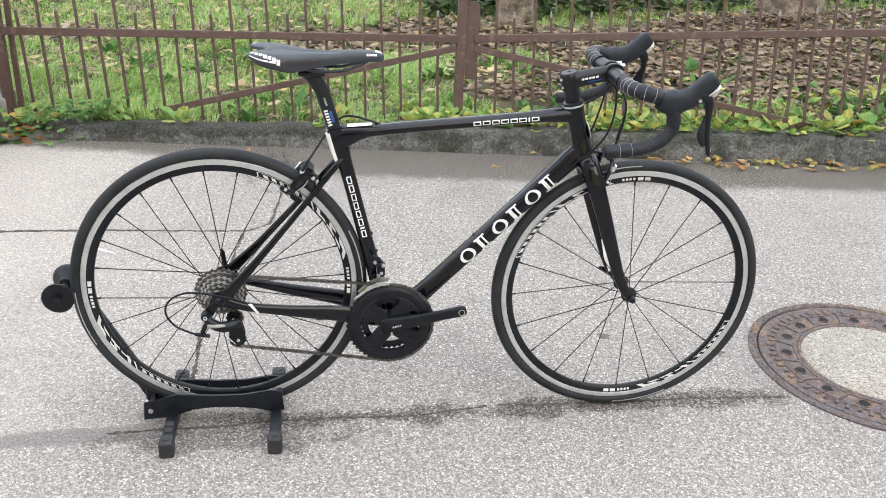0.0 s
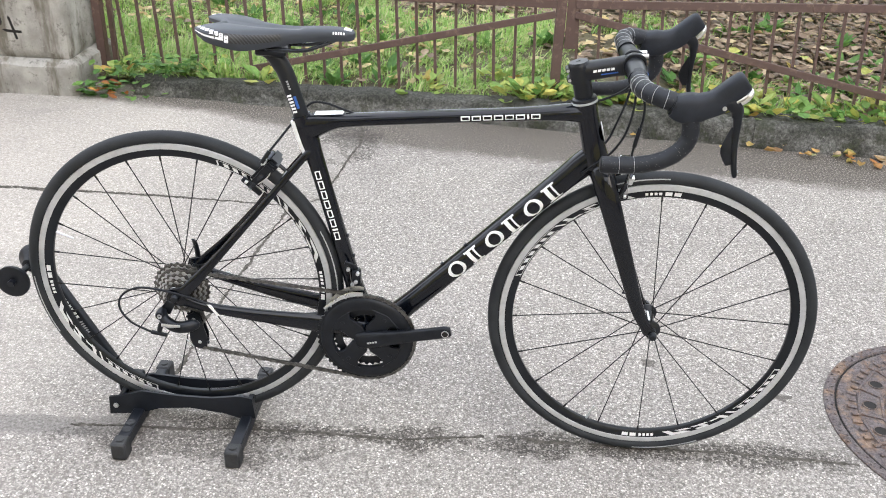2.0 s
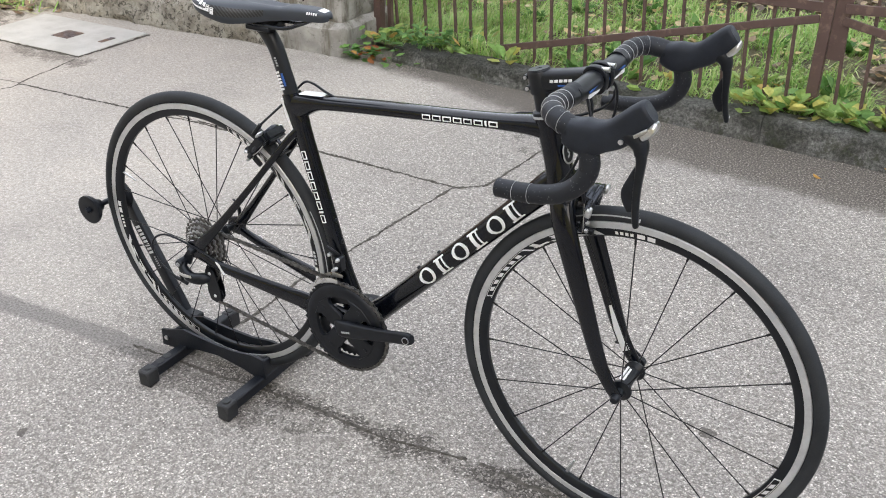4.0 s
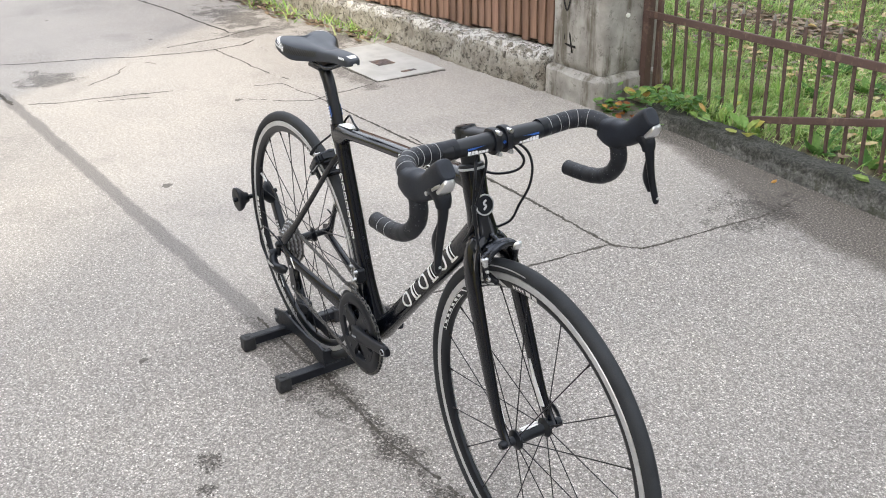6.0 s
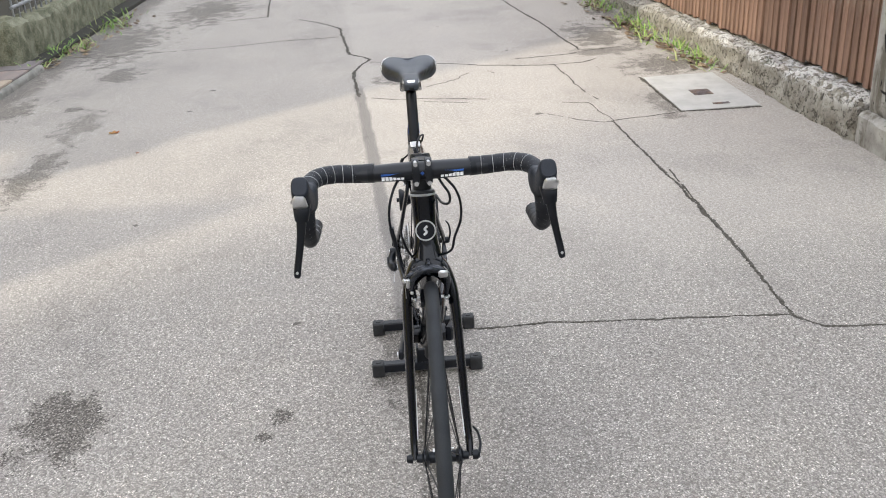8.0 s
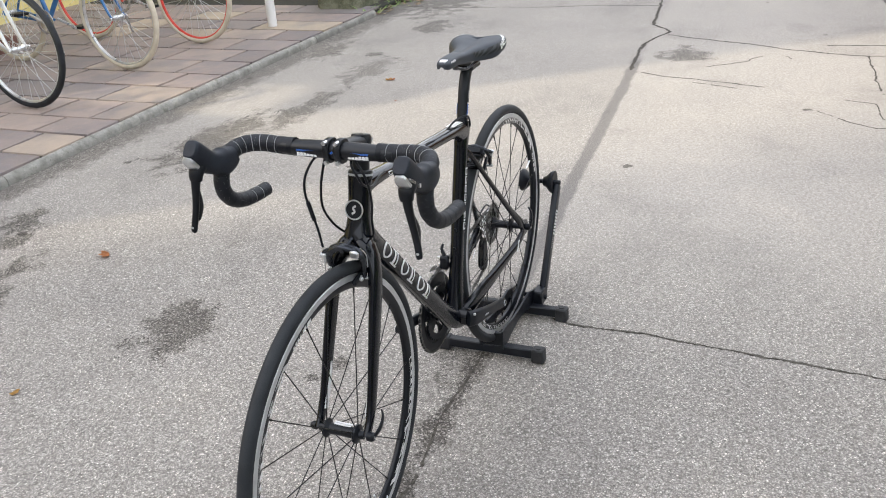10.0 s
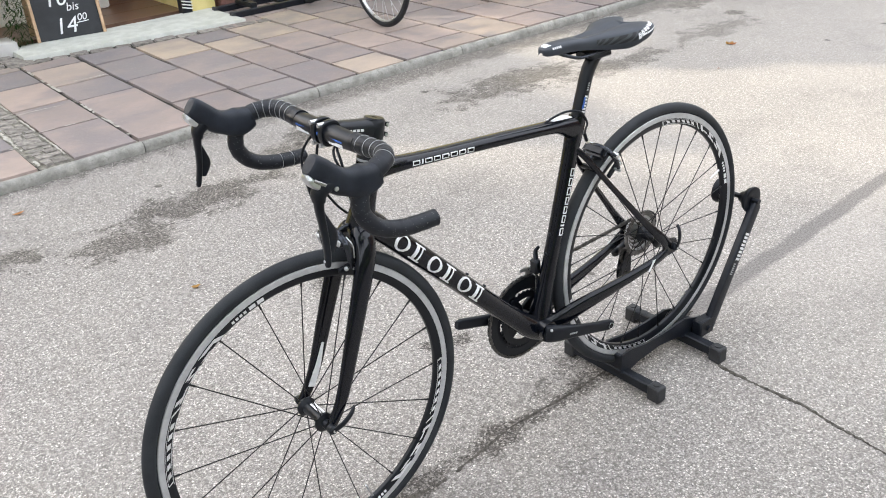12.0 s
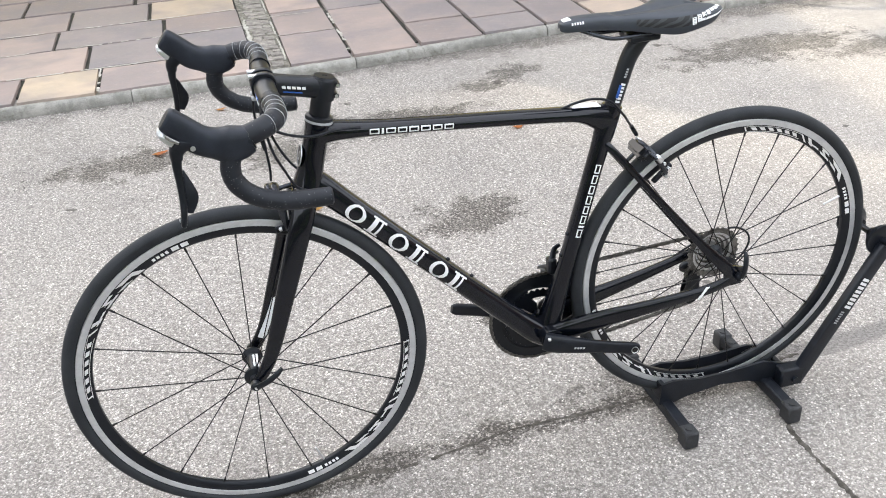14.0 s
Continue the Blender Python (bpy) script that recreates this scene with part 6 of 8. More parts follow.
        dense = np.array([[np.interp(d, turn, rows[:, c]) for c in range(5)] for d in np.arange(0, turn[-1], 0.0035)])
        for i in range(len(dense)):
            bumpy = 0.0006 * (1 - (i % 7) / 7.0)
            dense[i, 3:] += bumpy - 0.0002
        tape = part("bar_tape", sweep(Geo(), dense, 18, (0.05, 0, 1)), M["tape"], bar, "black perforated bar tape")
        ends = dense[-1]
        part("bar_end_plug", lathe(Geo(), [(0, -0.003), (0.0105, -0.003), (0.0138, 0.0), (0.0138, 0.003), (0, 0.003)], (ends[0], ends[1], ends[2]), "x", 20), M["black_plastic"], bar)
        # pale edge lines of the wrap
        idx = [6 + 6 * k for k in range(5)] if s > 0 else [11 + 5 * k for k in range(6)]
        for i in idx + ([len(dense) - 9, len(dense) - 16] if s < 0 else []):
            p, q = dense[i], dense[i + 1]
            c = Vector(p[:3])
            d = (Vector(q[:3]) - c).normalized()
            lean = d.lerp(Vector((0.35, 0, 0)), 0.25).normalized() if i < 50 else d
            geo = Geo()
            lathe(geo, [(p[3] - 0.0002, -0.0005), (p[3] + 0.0006, 0.0), (p[3] - 0.0002, 0.0005)], (0, 0, 0), "z", 24, closed=True)
            part("pale_wrap_line", geo, M["grey_decal"], tape, m=Matrix.Translation(c) @ lean.to_track_quat("Z", "Y").to_matrix().to_4x4())
        part("tape_finish_band", sweep(Geo(), [(*dense[0, :3], 0.0176, 0.0156), (*dense[1, :3], 0.0178, 0.0158), (*dense[3, :3], 0.0176, 0.0156)], 20, (1, 0, 0)), M["black_plastic"], bar)
        g = Geo()
        for k in range(6):
            y0 = s * 0.032 + (k if s > 0 else -(5 - k)) * 0.0068 + (0 if s > 0 else -0.0055)
            box(g, (0.4150, y0, 0.8640), (0.4168, y0 + 0.0054, 0.8704), 0)
        part("white_mark", g, M["white"], bar, smooth=0, m=Matrix.Translation((0.0, 0, 0)))
        part("blue_mark", box(Geo(), (0.4158, min(s * 0.036, s * 0.072), 0.8728), (0.4172, max(s * 0.036, s * 0.072), 0.8758), 0), M["blue"], bar, smooth=0)

        # brake and shift lever
        hood = part("brake_shift_lever", sweep(Geo(), spline([(0.440, s * 0.1985, 0.8655, 0.0175, 0.0190), (0.454, s * 0.1990, 0.8620, 0.0188, 0.0235), (0.471, s * 0.1990, 0.8615, 0.0185, 0.0260), (0.490, s * 0.1990, 0.8665, 0.0165, 0.0215), (0.507, s * 0.1990, 0.8735, 0.0156, 0.0208), (0.521, s * 0.1990, 0.8850, 0.0152, 0.0205), (0.5330, s * 0.1990, 0.8970, 0.0150, 0.0196), (0.5420, s * 0.1985, 0.9060, 0.0146, 0.0182), (0.5475, s * 0.1985, 0.9108, 0.0138, 0.0168), (0.5500, s * 0.1985, 0.9128, 0.0115, 0.0140)], 5), 22, power=3.0), M["hood"], bar, "charcoal rubber brake hood with a black lever")
        part("hood_collar", sweep(Geo(), [(0.4395, s * 0.1982, 0.8672, 0.0172, 0.0178), (0.4425, s * 0.1985, 0.8660, 0.0182, 0.0192), (0.4455, s * 0.1987, 0.8652, 0.0180, 0.0195)], 20), M["black_plastic"], hood)
        part("silver_cap", sweep(Geo(), spline([(0.5445, s * 0.2010, 0.8775, 0.0120, 0.0050), (0.5515, s * 0.2010, 0.8840, 0.0118, 0.0060), (0.5575, s * 0.2005, 0.8930, 0.0105, 0.0055), (0.5585, s * 0.2000, 0.8995, 0.007, 0.003)], 4), 14, power=3), M["silver"], hood, "polished silver cap")
        part("side_badge", sweep(Geo(), [(0.5360, s * 0.2158, 0.8800, 0.0008, 0.0022), (0.5450, s * 0.2150, 0.8860, 0.0010, 0.0028), (0.5520, s * 0.2115, 0.8910, 0.0008, 0.0022)], 8), M["steel"], hood)
        part("lever_body", sweep(Geo(), spline([(0.5200, s * 0.2000, 0.8760, 0.0140, 0.0120), (0.5330, s * 0.2005, 0.8740, 0.0145, 0.0125), (0.5420, s * 0.2010, 0.8640, 0.0130, 0.0105), (0.5440, s * 0.2020, 0.8520, 0.0110, 0.0085)], 4), 14, power=2.6), M["black_plastic"], hood)
        part("brake_lever", sweep(Geo(), spline([(0.5410, s * 0.2015, 0.8700, 0.0095, 0.0090), (0.5455, s * 0.2035, 0.8450, 0.0078, 0.0070), (0.5460, s * 0.2075, 0.8200, 0.0066, 0.0058), (0.5470, s * 0.2125, 0.7950, 0.0060, 0.0052), (0.5495, s * 0.2170, 0.7740, 0.0060, 0.0048), (0.5525, s * 0.2195, 0.7590, 0.0056, 0.0042), (0.5535, s * 0.2202, 0.7550, 0.0035, 0.0028)], 5), 14, power=2.6), M["black_alloy"], hood, "black brake blade")
        part("shift_paddle", sweep(Geo(), spline([(0.5420, s * 0.2040, 0.8350, 0.0035, 0.0040), (0.5390, s * 0.2080, 0.8150, 0.0035, 0.0090), (0.5370, s * 0.2120, 0.7960, 0.0032, 0.0120), (0.5430, s * 0.2150, 0.7750, 0.0028, 0.0070)], 4), 12), M["black_plastic"], hood)
        part("pivot_bolt", rod(Geo(), (0.5190, s * 0.2130, 0.8690), (0.5190, s * 0.2158, 0.8690), 0.0036, 10), M["silver"], hood)
        part("lever_bolt", lathe(Geo(), [(0, 0), (0.0024, 0), (0.0024, 0.001), (0, 0.001)], (0.5565, s * 0.2187, 0.7655), "x", 10), M["grey_decal"], hood)

    # cables
    def cable(name, pts, r=0.0024, mat="black_plastic", n=8):
        return part(name, tube(Geo(), pts, r, n, 8), M[mat], bike, "")
    cable("brake_cable", [(0.392, -0.035, 0.861), (0.405, -0.048, 0.852), (0.418, -0.060, 0.825), (0.420, -0.064, 0.795), (0.415, -0.061, 0.760), (0.411, -0.054, 0.725), (0.410, -0.050, 0.700), (0.412, -0.046, 0.682)])
    part("cable_adjuster", rod(Geo(), (0.4172, -0.0625, 0.775), (0.4125, -0.0565, 0.737), 0.0042, 10), M["black_alloy"], bike)
    cable("gear_cable", [(0.392, 0.032, 0.861), (0.408, 0.042, 0.856), (0.412, 0.056, 0.838), (0.411, 0.064, 0.810), (0.404, 0.063, 0.775), (0.390, 0.052, 0.738), (0.375, 0.045, 0.705), (0.345, 0.026, 0.682), (0.325, 0.0225, 0.665)])
    cable("gear_cable", [(0.392, -0.028, 0.859), (0.405, -0.028, 0.840), (0.405, -0.038, 0.800), (0.395, -0.045, 0.755), (0.375, -0.038, 0.715), (0.345, -0.0275, 0.682), (0.325, -0.0225, 0.663)])
    cable("brake_cable", [(0.392, 0.026, 0.860), (0.410, 0.033, 0.850), (0.413, 0.044, 0.832), (0.400, 0.046, 0.812), (0.370, 0.042, 0.795), (0.335, 0.034, 0.785), (0.30, 0.026, 0.786), (0.270, 0.0215, 0.784), (0.255, 0.019, 0.781)])
    cable("brake_cable", [(-0.105, 0.002, 0.748), (-0.135, 0.004, 0.757), (-0.165, 0.012, 0.763), (-0.195, 0.021, 0.757), (-0.226, 0.012, 0.724), (-0.248, -0.012, 0.698), (-0.268, -0.034, 0.674), (-0.281, -0.040, 0.655)])
    cable("gear_cable", [(-0.400, -0.066, 0.345), (-0.440, -0.070, 0.362), (-0.500, -0.074, 0.378), (-0.545, -0.076, 0.380), (-0.578, -0.077, 0.360), (-0.585, -0.078, 0.330), (-0.565, -0.078, 0.298), (-0.525, -0.078, 0.277)])
    cable("inner_wire", [(-0.118, -0.036, 0.447), (-0.108, -0.030, 0.36), (-0.100, -0.020, 0.285)], 0.0009, "steel", 5)
    cable("inner_wire", [(0.412, -0.046, 0.682), (0.413, -0.0455, 0.630)], 0.0008, "steel", 5)
    return bike


bicycle()


# ---- rear-wheel stand ----
def wheel_stand():
    st = thing("wheel_stand", "black steel rear-wheel display stand with two rollers", "bike stand")
    for x in (-0.352, -0.597):
        b = part("cross_bar", box(Geo(), (x - 0.013, -0.150, 0.012), (x + 0.013, 0.138, 0.040), 0.003), M["stand_black"], st)
        for y in (-0.148, 0.134):
            g = box(Geo(), (x - 0.0165, y - 0.018, 0.0), (x + 0.0165, y + 0.018, 0.043), 0.004)
            lathe(g, [(0, 0.042), (0.009, 0.042), (0.008, 0.0455), (0, 0.0455)], (x, y, 0), "z", 16)
            part("foot", g, M["rubber_foot"], b, "rubber end cap")
        if x < -0.5:
            for y in (-0.110, -0.086):
                part("hole_plug", lathe(Geo(), [(0, 0.0405), (0.009, 0.0405), (0.010, 0.0415), (0.0065, 0.042), (0, 0.0412)], (x, y, 0), "z", 16), M["rubber_foot"], b)
    for s in (1, -1):
        g = Geo()
        lo, hi = sorted((s * 0.030, s * 0.036))
        out = [(-0.665, 0.020), (-0.662, 0.066), (-0.640, 0.070), (-0.585, 0.088), (-0.500, 0.082), (-0.430, 0.082), (-0.365, 0.092), (-0.338, 0.088), (-0.333, 0.035), (-0.360, 0.030), (-0.40, 0.042), (-0.48, 0.052), (-0.55, 0.044), (-0.60, 0.026)]
        if s > 0:
            out = [(u, v) for u, v in out]
        verts = [(u, lo, v) for u, v in out] + [(u, hi, v) for u, v in out]
        k = len(out)
        geo = Geo().add(verts, [tuple(reversed(range(k))), tuple(range(k, 2 * k))] + [(i, (i + 1) % k, k + (i + 1) % k, k + i) for i in range(k)])
        part("side_plate", geo, M["stand_black"], st, smooth=20)
        part("bolt", lathe(Geo(), [(0, 0), (0.006, 0), (0.006, 0.003), (0.003, 0.004), (0, 0.004)] if s > 0 else [(0, -0.004), (0.003, -0.004), (0.006, -0.003), (0.006, 0), (0, 0)], (-0.648, s * 0.036, 0.045), "y", 14), M["silver"], st)
    part("tie_bar", rod(Geo(), (-0.648, -0.036, 0.045), (-0.648, 0.072, 0.045), 0.008, 12), M["stand_black"], st)
    part("tie_bar", box(Geo(), (-0.350, -0.034, 0.040), (-0.338, 0.034, 0.082), 0.002), M["stand_black"], st)
    part("tie_bar", box(Geo(), (-0.600, -0.034, 0.038), (-0.585, 0.034, 0.060), 0.002), M["stand_black"], st)
    # arm with the two rollers
    a0, a1 = Vector((-0.655, 0.055, 0.035)), Vector((-0.822, 0.060, 0.352))
    arm = part("arm", sweep(Geo(), [(*a0, 0.009, 0.017), (*a0.lerp(a1, 0.02), 0.010, 0.018), (*a0.lerp(a1, 0.98), 0.010, 0.016), (*a1, 0.008, 0.012)], 16, power=6), M["stand_black"], st, "black flat-tube arm with a white mark")
    part("hinge", box(Geo(), (-0.672, 0.036, 0.025), (-0.615, 0.066, 0.075), 0.004), M["stand_black"], st)
    d = (a1 - a0).normalized()
    across = Vector((d.z, 0, -d.x))
    for side in (1, -1):
        for count, start, step, half, tall, shift, name, mat in ((8, 0.57, 0.028, 0.008, 0.0032, 0.0, "white_mark", "white"), (6, 0.45, 0.016, 0.004, 0.0016, 0.004, "grey_mark", "grey_decal")):
            for k in range(count):
                c = a0.lerp(a1, start + step * k) + across * shift
                q = [c + across * u * half + d * v * tall for u, v in ((-1, -1), (1, -1), (1, 1), (-1, 1))]
                y_mark = c.y + side * 0.0104
                part(name, plate(Geo(), [(v.x, v.z) for v in q], y_mark - 0.0004, y_mark + 0.0004), M[mat], arm, smooth=0)
    ax = Vector((-0.818, 0, 0.360))
    part("roller_axle", rod(Geo(), (ax.x, -0.062, ax.z), (ax.x, 0.072, ax.z), 0.007, 12), M["stand_black"], st)
    for y0, s in ((-0.042, -1), (0.042, 1)):
        prof = [(0.009, -s * 0.026), (0.014, -s * 0.024), (0.018, -s * 0.014), (0.030, -s * 0.004), (0.0350, s * 0.004), (0.0350, s * 0.010), (0.0310, s * 0.012), (0.010, s * 0.008), (0.0, s * 0.008)]
        r = part("roller", lathe(Geo(), prof, (ax.x, y0, ax.z), "y", 32), M["black_plastic"], st, "cone-shaped black plastic roller")
        part("bolt", lathe(Geo(), [(0, s * 0.0075), (0.006, s * 0.0085), (0.0045, s * 0.0125), (0, s * 0.0130)], (ax.x, y0, ax.z), "y", 16), M["silver"], r)
    return st


wheel_stand()


# ---- shop side: kerb, slabs, building ----
PZ = 0.047


def kerb_shift(x):
    """How far the kerb swerves from its straight line."""
    return float(np.interp(x, [-5.0, -2.1, -1.2, -0.74, -0.155, 0.3, 3.0], [-0.09, -0.088, -0.066, -0.03, 0.022, 0.036, 0.038]))


walk_way = tagged(new("pavement", box(Geo(), (-30, -30, -0.1), (14, -2.735, PZ - 0.012), 0).mesh("pavement", M["joint"], 0)), "pavement of pink-brown sandstone slabs with dark joints", "pavement", kind="structure")

kerb_row = thing("pavement_kerb", "low rounded grey granite kerb stones", "kerb", kind="structure")
kx = [2.9, 1.87, 0.84, -0.155, -1.12, -2.1, -3.1, -4.1, -5.1]
for i, (b, a) in enumerate(zip(kx[:-1], kx[1:])):
    prof = [(-2.78, -0.05), (-2.78, 0.026), (-2.640, 0.028), (-2.636, 0.037), (-2.633, 0.043), (-2.622, 0.0465), (-2.607, 0.0445), (-2.598, 0.036), (-2.593, 0.022), (-2.592, 0.0), (-2.592, -0.05)]
    g = stone_row(Geo(), a + 0.002, b - 0.002, prof, 0.04, 0.0035, i * 3.7, shape=lambda p: (p[0], p[1] + kerb_shift(p[0]), p[2]), chip=0.004)
    part("kerb_stone", g, M["granite"], kerb_row)


def slab_mesh(w, d, seed):
    g = rough_box(Geo(), (0, 0, -0.03), (w, d, 0.0), (5, 5, 1), 0.0022, seed * 1.7, rounding=0.35)
    return g.mesh("slab", M["slab"], 40)


def lay_slab(x0, x1, y0, y1, seed, gap=0.007):
    me = slab_mesh(x1 - x0 - 2 * gap, y1 - y0 - 2 * gap, seed)
    ob = new("slab", me)
    ob.parent = walk_way
    r = random.Random(seed)
    ob.matrix_basis = pose(x0 + gap, y0 + gap, PZ + r.uniform(-0.002, 0.002), r.uniform(-0.16, 0.16), r.uniform(-0.16, 0.16), r.uniform(-0.5, 0.5))


# columns of slabs run back from the kerb, joints staggered
cols = [0.145, -0.155, -0.48, -0.808, -1.134, -1.41, -1.728, -1.995, -2.33, -2.66, -2.98, -3.31, -3.64, -3.97, -4.3, -4.63, -4.96, -5.29]
first = [-3.10, -3.46, -3.03, -2.96, -3.16, -3.01, -3.10, -2.95, -3.2, -3.0, -3.12, -2.98, -3.2, -3.05, -3.4, -3.5, -3.45]
pitch = [0.43, 0.40, 0.54, 0.46, 0.43, 0.42, 0.45, 0.41, 0.47, 0.43, 0.40, 0.45, 0.42, 0.44, 0.43, 0.40, 0.45]
seed = 10


def step_front(x):
    return -4.621 - 0.17 * x


for c in range(len(cols) - 1):
    x1, x0 = cols[c], cols[c + 1]
    front_y = -2.643 + kerb_shift((x0 + x1) / 2)
    back = first[c]
    limit = step_front((x0 + x1) / 2) + 0.105 if c < 5 else (-4.9 if c < 8 else -6.0)
    while front_y > limit + 0.12:
        back = max(back, limit)
        lay_slab(x0, x1, back, front_y, seed)
        seed += 1
        front_y = back
        back = front_y - pitch[c] * (1 + 0.12 * math.sin(seed * 2.3))
# slabs beyond the cobble strip lie in rows along the kerb
rows_y = [-2.610, -2.962, -3.36, -3.71, -4.11, -4.48, -4.84]
row_widths = [(0.70, 0.343, 0.52, 0.45), (0.765, 0.50, 0.42, 0.6), (0.40, 0.54, 0.45, 0.5), (0.47, 0.424, 0.50, 0.42), (0.55, 0.61, 0.45, 0.5)]
for r_i, (ya, yb) in enumerate(zip(rows_y[:-1], rows_y[1:])):
    x = 0.284 + 0.004 * r_i
    k = 0
    while x < 3.4:
        wd = row_widths[r_i % 5][k % 4]
        lay_slab(x, x + wd, yb, ya, seed)
        seed += 1
        k += 1
        x += wd
# pale mortar in some joints, crumbled here and there
for a, b, w in (((-0.154, -2.66), (-0.160, -4.40), 0.013), ((0.145, -3.47), (-0.155, -3.46), 0.008), ((-0.155, -3.86), (-0.47, -3.85), 0.008), ((0.150, -3.10), (-0.15, -3.10), 0.006),
                ((0.29, -2.962), (1.4, -2.962), 0.012), ((0.29, -3.36), (1.5, -3.36), 0.010), ((0.30, -3.71), (1.5, -3.71), 0.010), ((0.280, -2.64), (0.284, -3.55), 0.017), ((0.148, -2.64), (0.150, -3.9), 0.008), ((0.984, -2.63), (0.984, -2.95), 0.011)):
    part("pale_joint", strip(Geo(), [a, b], w, 0.0, 0.004, rnd, 0.009, 0.75, 0.0, 0.12), M["pale_joint"], walk_way, smooth=0, m=pose(0, 0, PZ + 0.0012))
part("sett_bed", plate(Geo(), [(0.140, -2.615), (0.290, -2.605), (0.300, -4.42), (0.140, -4.42)], PZ - 0.011, PZ - 0.007, "z"), M["sett_bed"], walk_way, "sandy bed between the setts", 0)
# strip of small setts between the two slab patterns, and along the step
cob_count = 0
y = -2.625
while y > -4.4:
    wd = rnd.uniform(0.045, 0.095)
    x0, x1 = 0.150 + rnd.uniform(-0.004, 0.008), 0.273 + rnd.uniform(-0.012, 0.006)
    split = rnd.uniform(0.3, 0.7) if rnd.random() < 0.3 else None
    spans = [(x0, x1)] if split is None else [(x0, x0 + (x1 - x0) * split), (x0 + (x1 - x0) * split, x1)]
    for a, b in spans:
        ob = new("sett", rough_box(Geo(), (0, 0, -0.03), (b - a - 0.006, wd - rnd.uniform(0.006, 0.014), 0.0), (4, 3, 1), 0.006, cob_count * 1.3, rounding=0.5).mesh("sett", M["cobble"], 40))
        ob.parent = walk_way
        ob.matrix_basis = pose(a + 0.003, y - wd, PZ + rnd.uniform(-0.005, 0.002), 0, 0, rnd.uniform(-6, 6))
        cob_count += 1
    y -= wd
x = -0.16
while x > -1.75:
    wd = rnd.uniform(0.09, 0.16)
    ob = new("sett", rough_box(Geo(), (0, 0, -0.03), (wd - 0.008, 0.088, 0.0), (4, 3, 1), 0.004, cob_count * 1.3, rounding=0.4).mesh("sett", M["cobble"], 40))
    ob.parent = walk_way
    ob.matrix_basis = pose(x - wd, step_front(x - wd) + 0.008, PZ + rnd.uniform(-0.003, 0.003), 0, 0, -9.6 + rnd.uniform(-2, 2))
    cob_count += 1
    x -= wd
# irregular stones in the corner beside the door
y = -4.46
while y > -4.80:
    deep = rnd.uniform(0.07, 0.10)
    x = 0.31
    while x > -0.16:
        wd = rnd.uniform(0.09, 0.18)
        ob = new("sett", rough_box(Geo(), (0, 0, -0.03), (wd - 0.012, deep - 0.012, 0.0), (4, 3, 1), 0.005, cob_count * 1.3, rounding=0.4).mesh("sett", M["cobble"], 40))
        ob.parent = walk_way
        ob.matrix_basis = pose(x - wd, y - deep, PZ + rnd.uniform(-0.004, 0.003), 0, 0, rnd.uniform(-4, 4))
        cob_count += 1
        x -= wd
    y -= deep

# shop front: step, door opening, yellow wall
shop = thing("shop_front", "pale yellow rendered shop building with an open doorway", "building", kind="structure")
part("wall", box(Geo(), (-1.66, -5.12, -0.1), (-1.475, -4.90, 2.6), 0.006), M["yellow_wall"], shop)
part("wall", box(Geo(), (-12.0, -6.25, -0.1), (-1.66, -6.0, 2.6), 0.006), M["yellow_wall"], shop)
part("wall", box(Geo(), (-1.66, -6.0, -0.1), (-1.475, -5.12, 2.6), 0.004), M["yellow_wall"], shop)
part("wall", box(Geo(), (-0.10, -5.60, -0.1), (4.6, -4.84, 1.9), 0.012), M["yellow_wall"], shop)
part("base_stone", rough_box(Geo(), (-0.27, -5.02, -0.02), (-0.085, -4.80, PZ + 0.075), (5, 5, 3), 0.004, 6.0, rounding=0.5), M["cover"], shop, "grey stone at the foot of the door jamb")
part("lintel", box(Geo(), (-1.475, -5.12, 2.2), (-0.12, -4.90, 2.6), 0.004), M["yellow_wall"], shop)
# unseen upper storey and roofs added, edges set to shape the sun patch
part("upper_wall", box(Geo(), (-1.66, -5.20, 2.6), (-0.24, -4.90, 7.0), 0.004), M["cream_wall"], shop)
part("upper_wall", box(Geo(), (-12.0, -6.25, 2.6), (-1.66, -6.0, 7.0), 0.004), M["cream_wall"], shop)
part("roof", box(Geo(), (-12.0, -9.0, 7.0), (-0.24, -4.7, 7.2), 0.01), M["brick"], shop)
part("gable_wall", box(Geo(), (-0.48, -9.0, 2.6), (-0.24, -5.2, 7.0), 0.004), M["cream_wall"], shop)
part("low_roof", box(Geo(), (-0.24, -8.2, 1.9), (4.7, -4.9, 2.0), 0.01), M["brick"], shop)
# room walls toned dark; the indoor dimness is put into their colour
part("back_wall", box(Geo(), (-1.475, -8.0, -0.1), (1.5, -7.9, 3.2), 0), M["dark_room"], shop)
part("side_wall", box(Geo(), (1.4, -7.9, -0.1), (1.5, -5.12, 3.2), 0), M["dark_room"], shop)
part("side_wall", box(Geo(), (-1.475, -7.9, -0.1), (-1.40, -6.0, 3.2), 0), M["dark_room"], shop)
part("step", rough_box(Geo(), (-1.62, -4.93, -0.03), (-0.22, -4.60, PZ + 0.024), (16, 4, 2), 0.002, 2.0, shape=lambda p: (p.x, p.y + (step_front(p.x) + 4.60) * max(0.0, (p.y + 4.93) / 0.33), p.z), rounding=0.6), M["step"], shop, "pale stone door step")
for k in range(9):
    part("floor_board", box(Geo(), (-1.47, -5.02 - 0.32 * (k + 1), 0.0), (-0.12, -5.02 - 0.32 * k - 0.004, PZ + 0.018), 0.002), M["wood_floor"], shop)
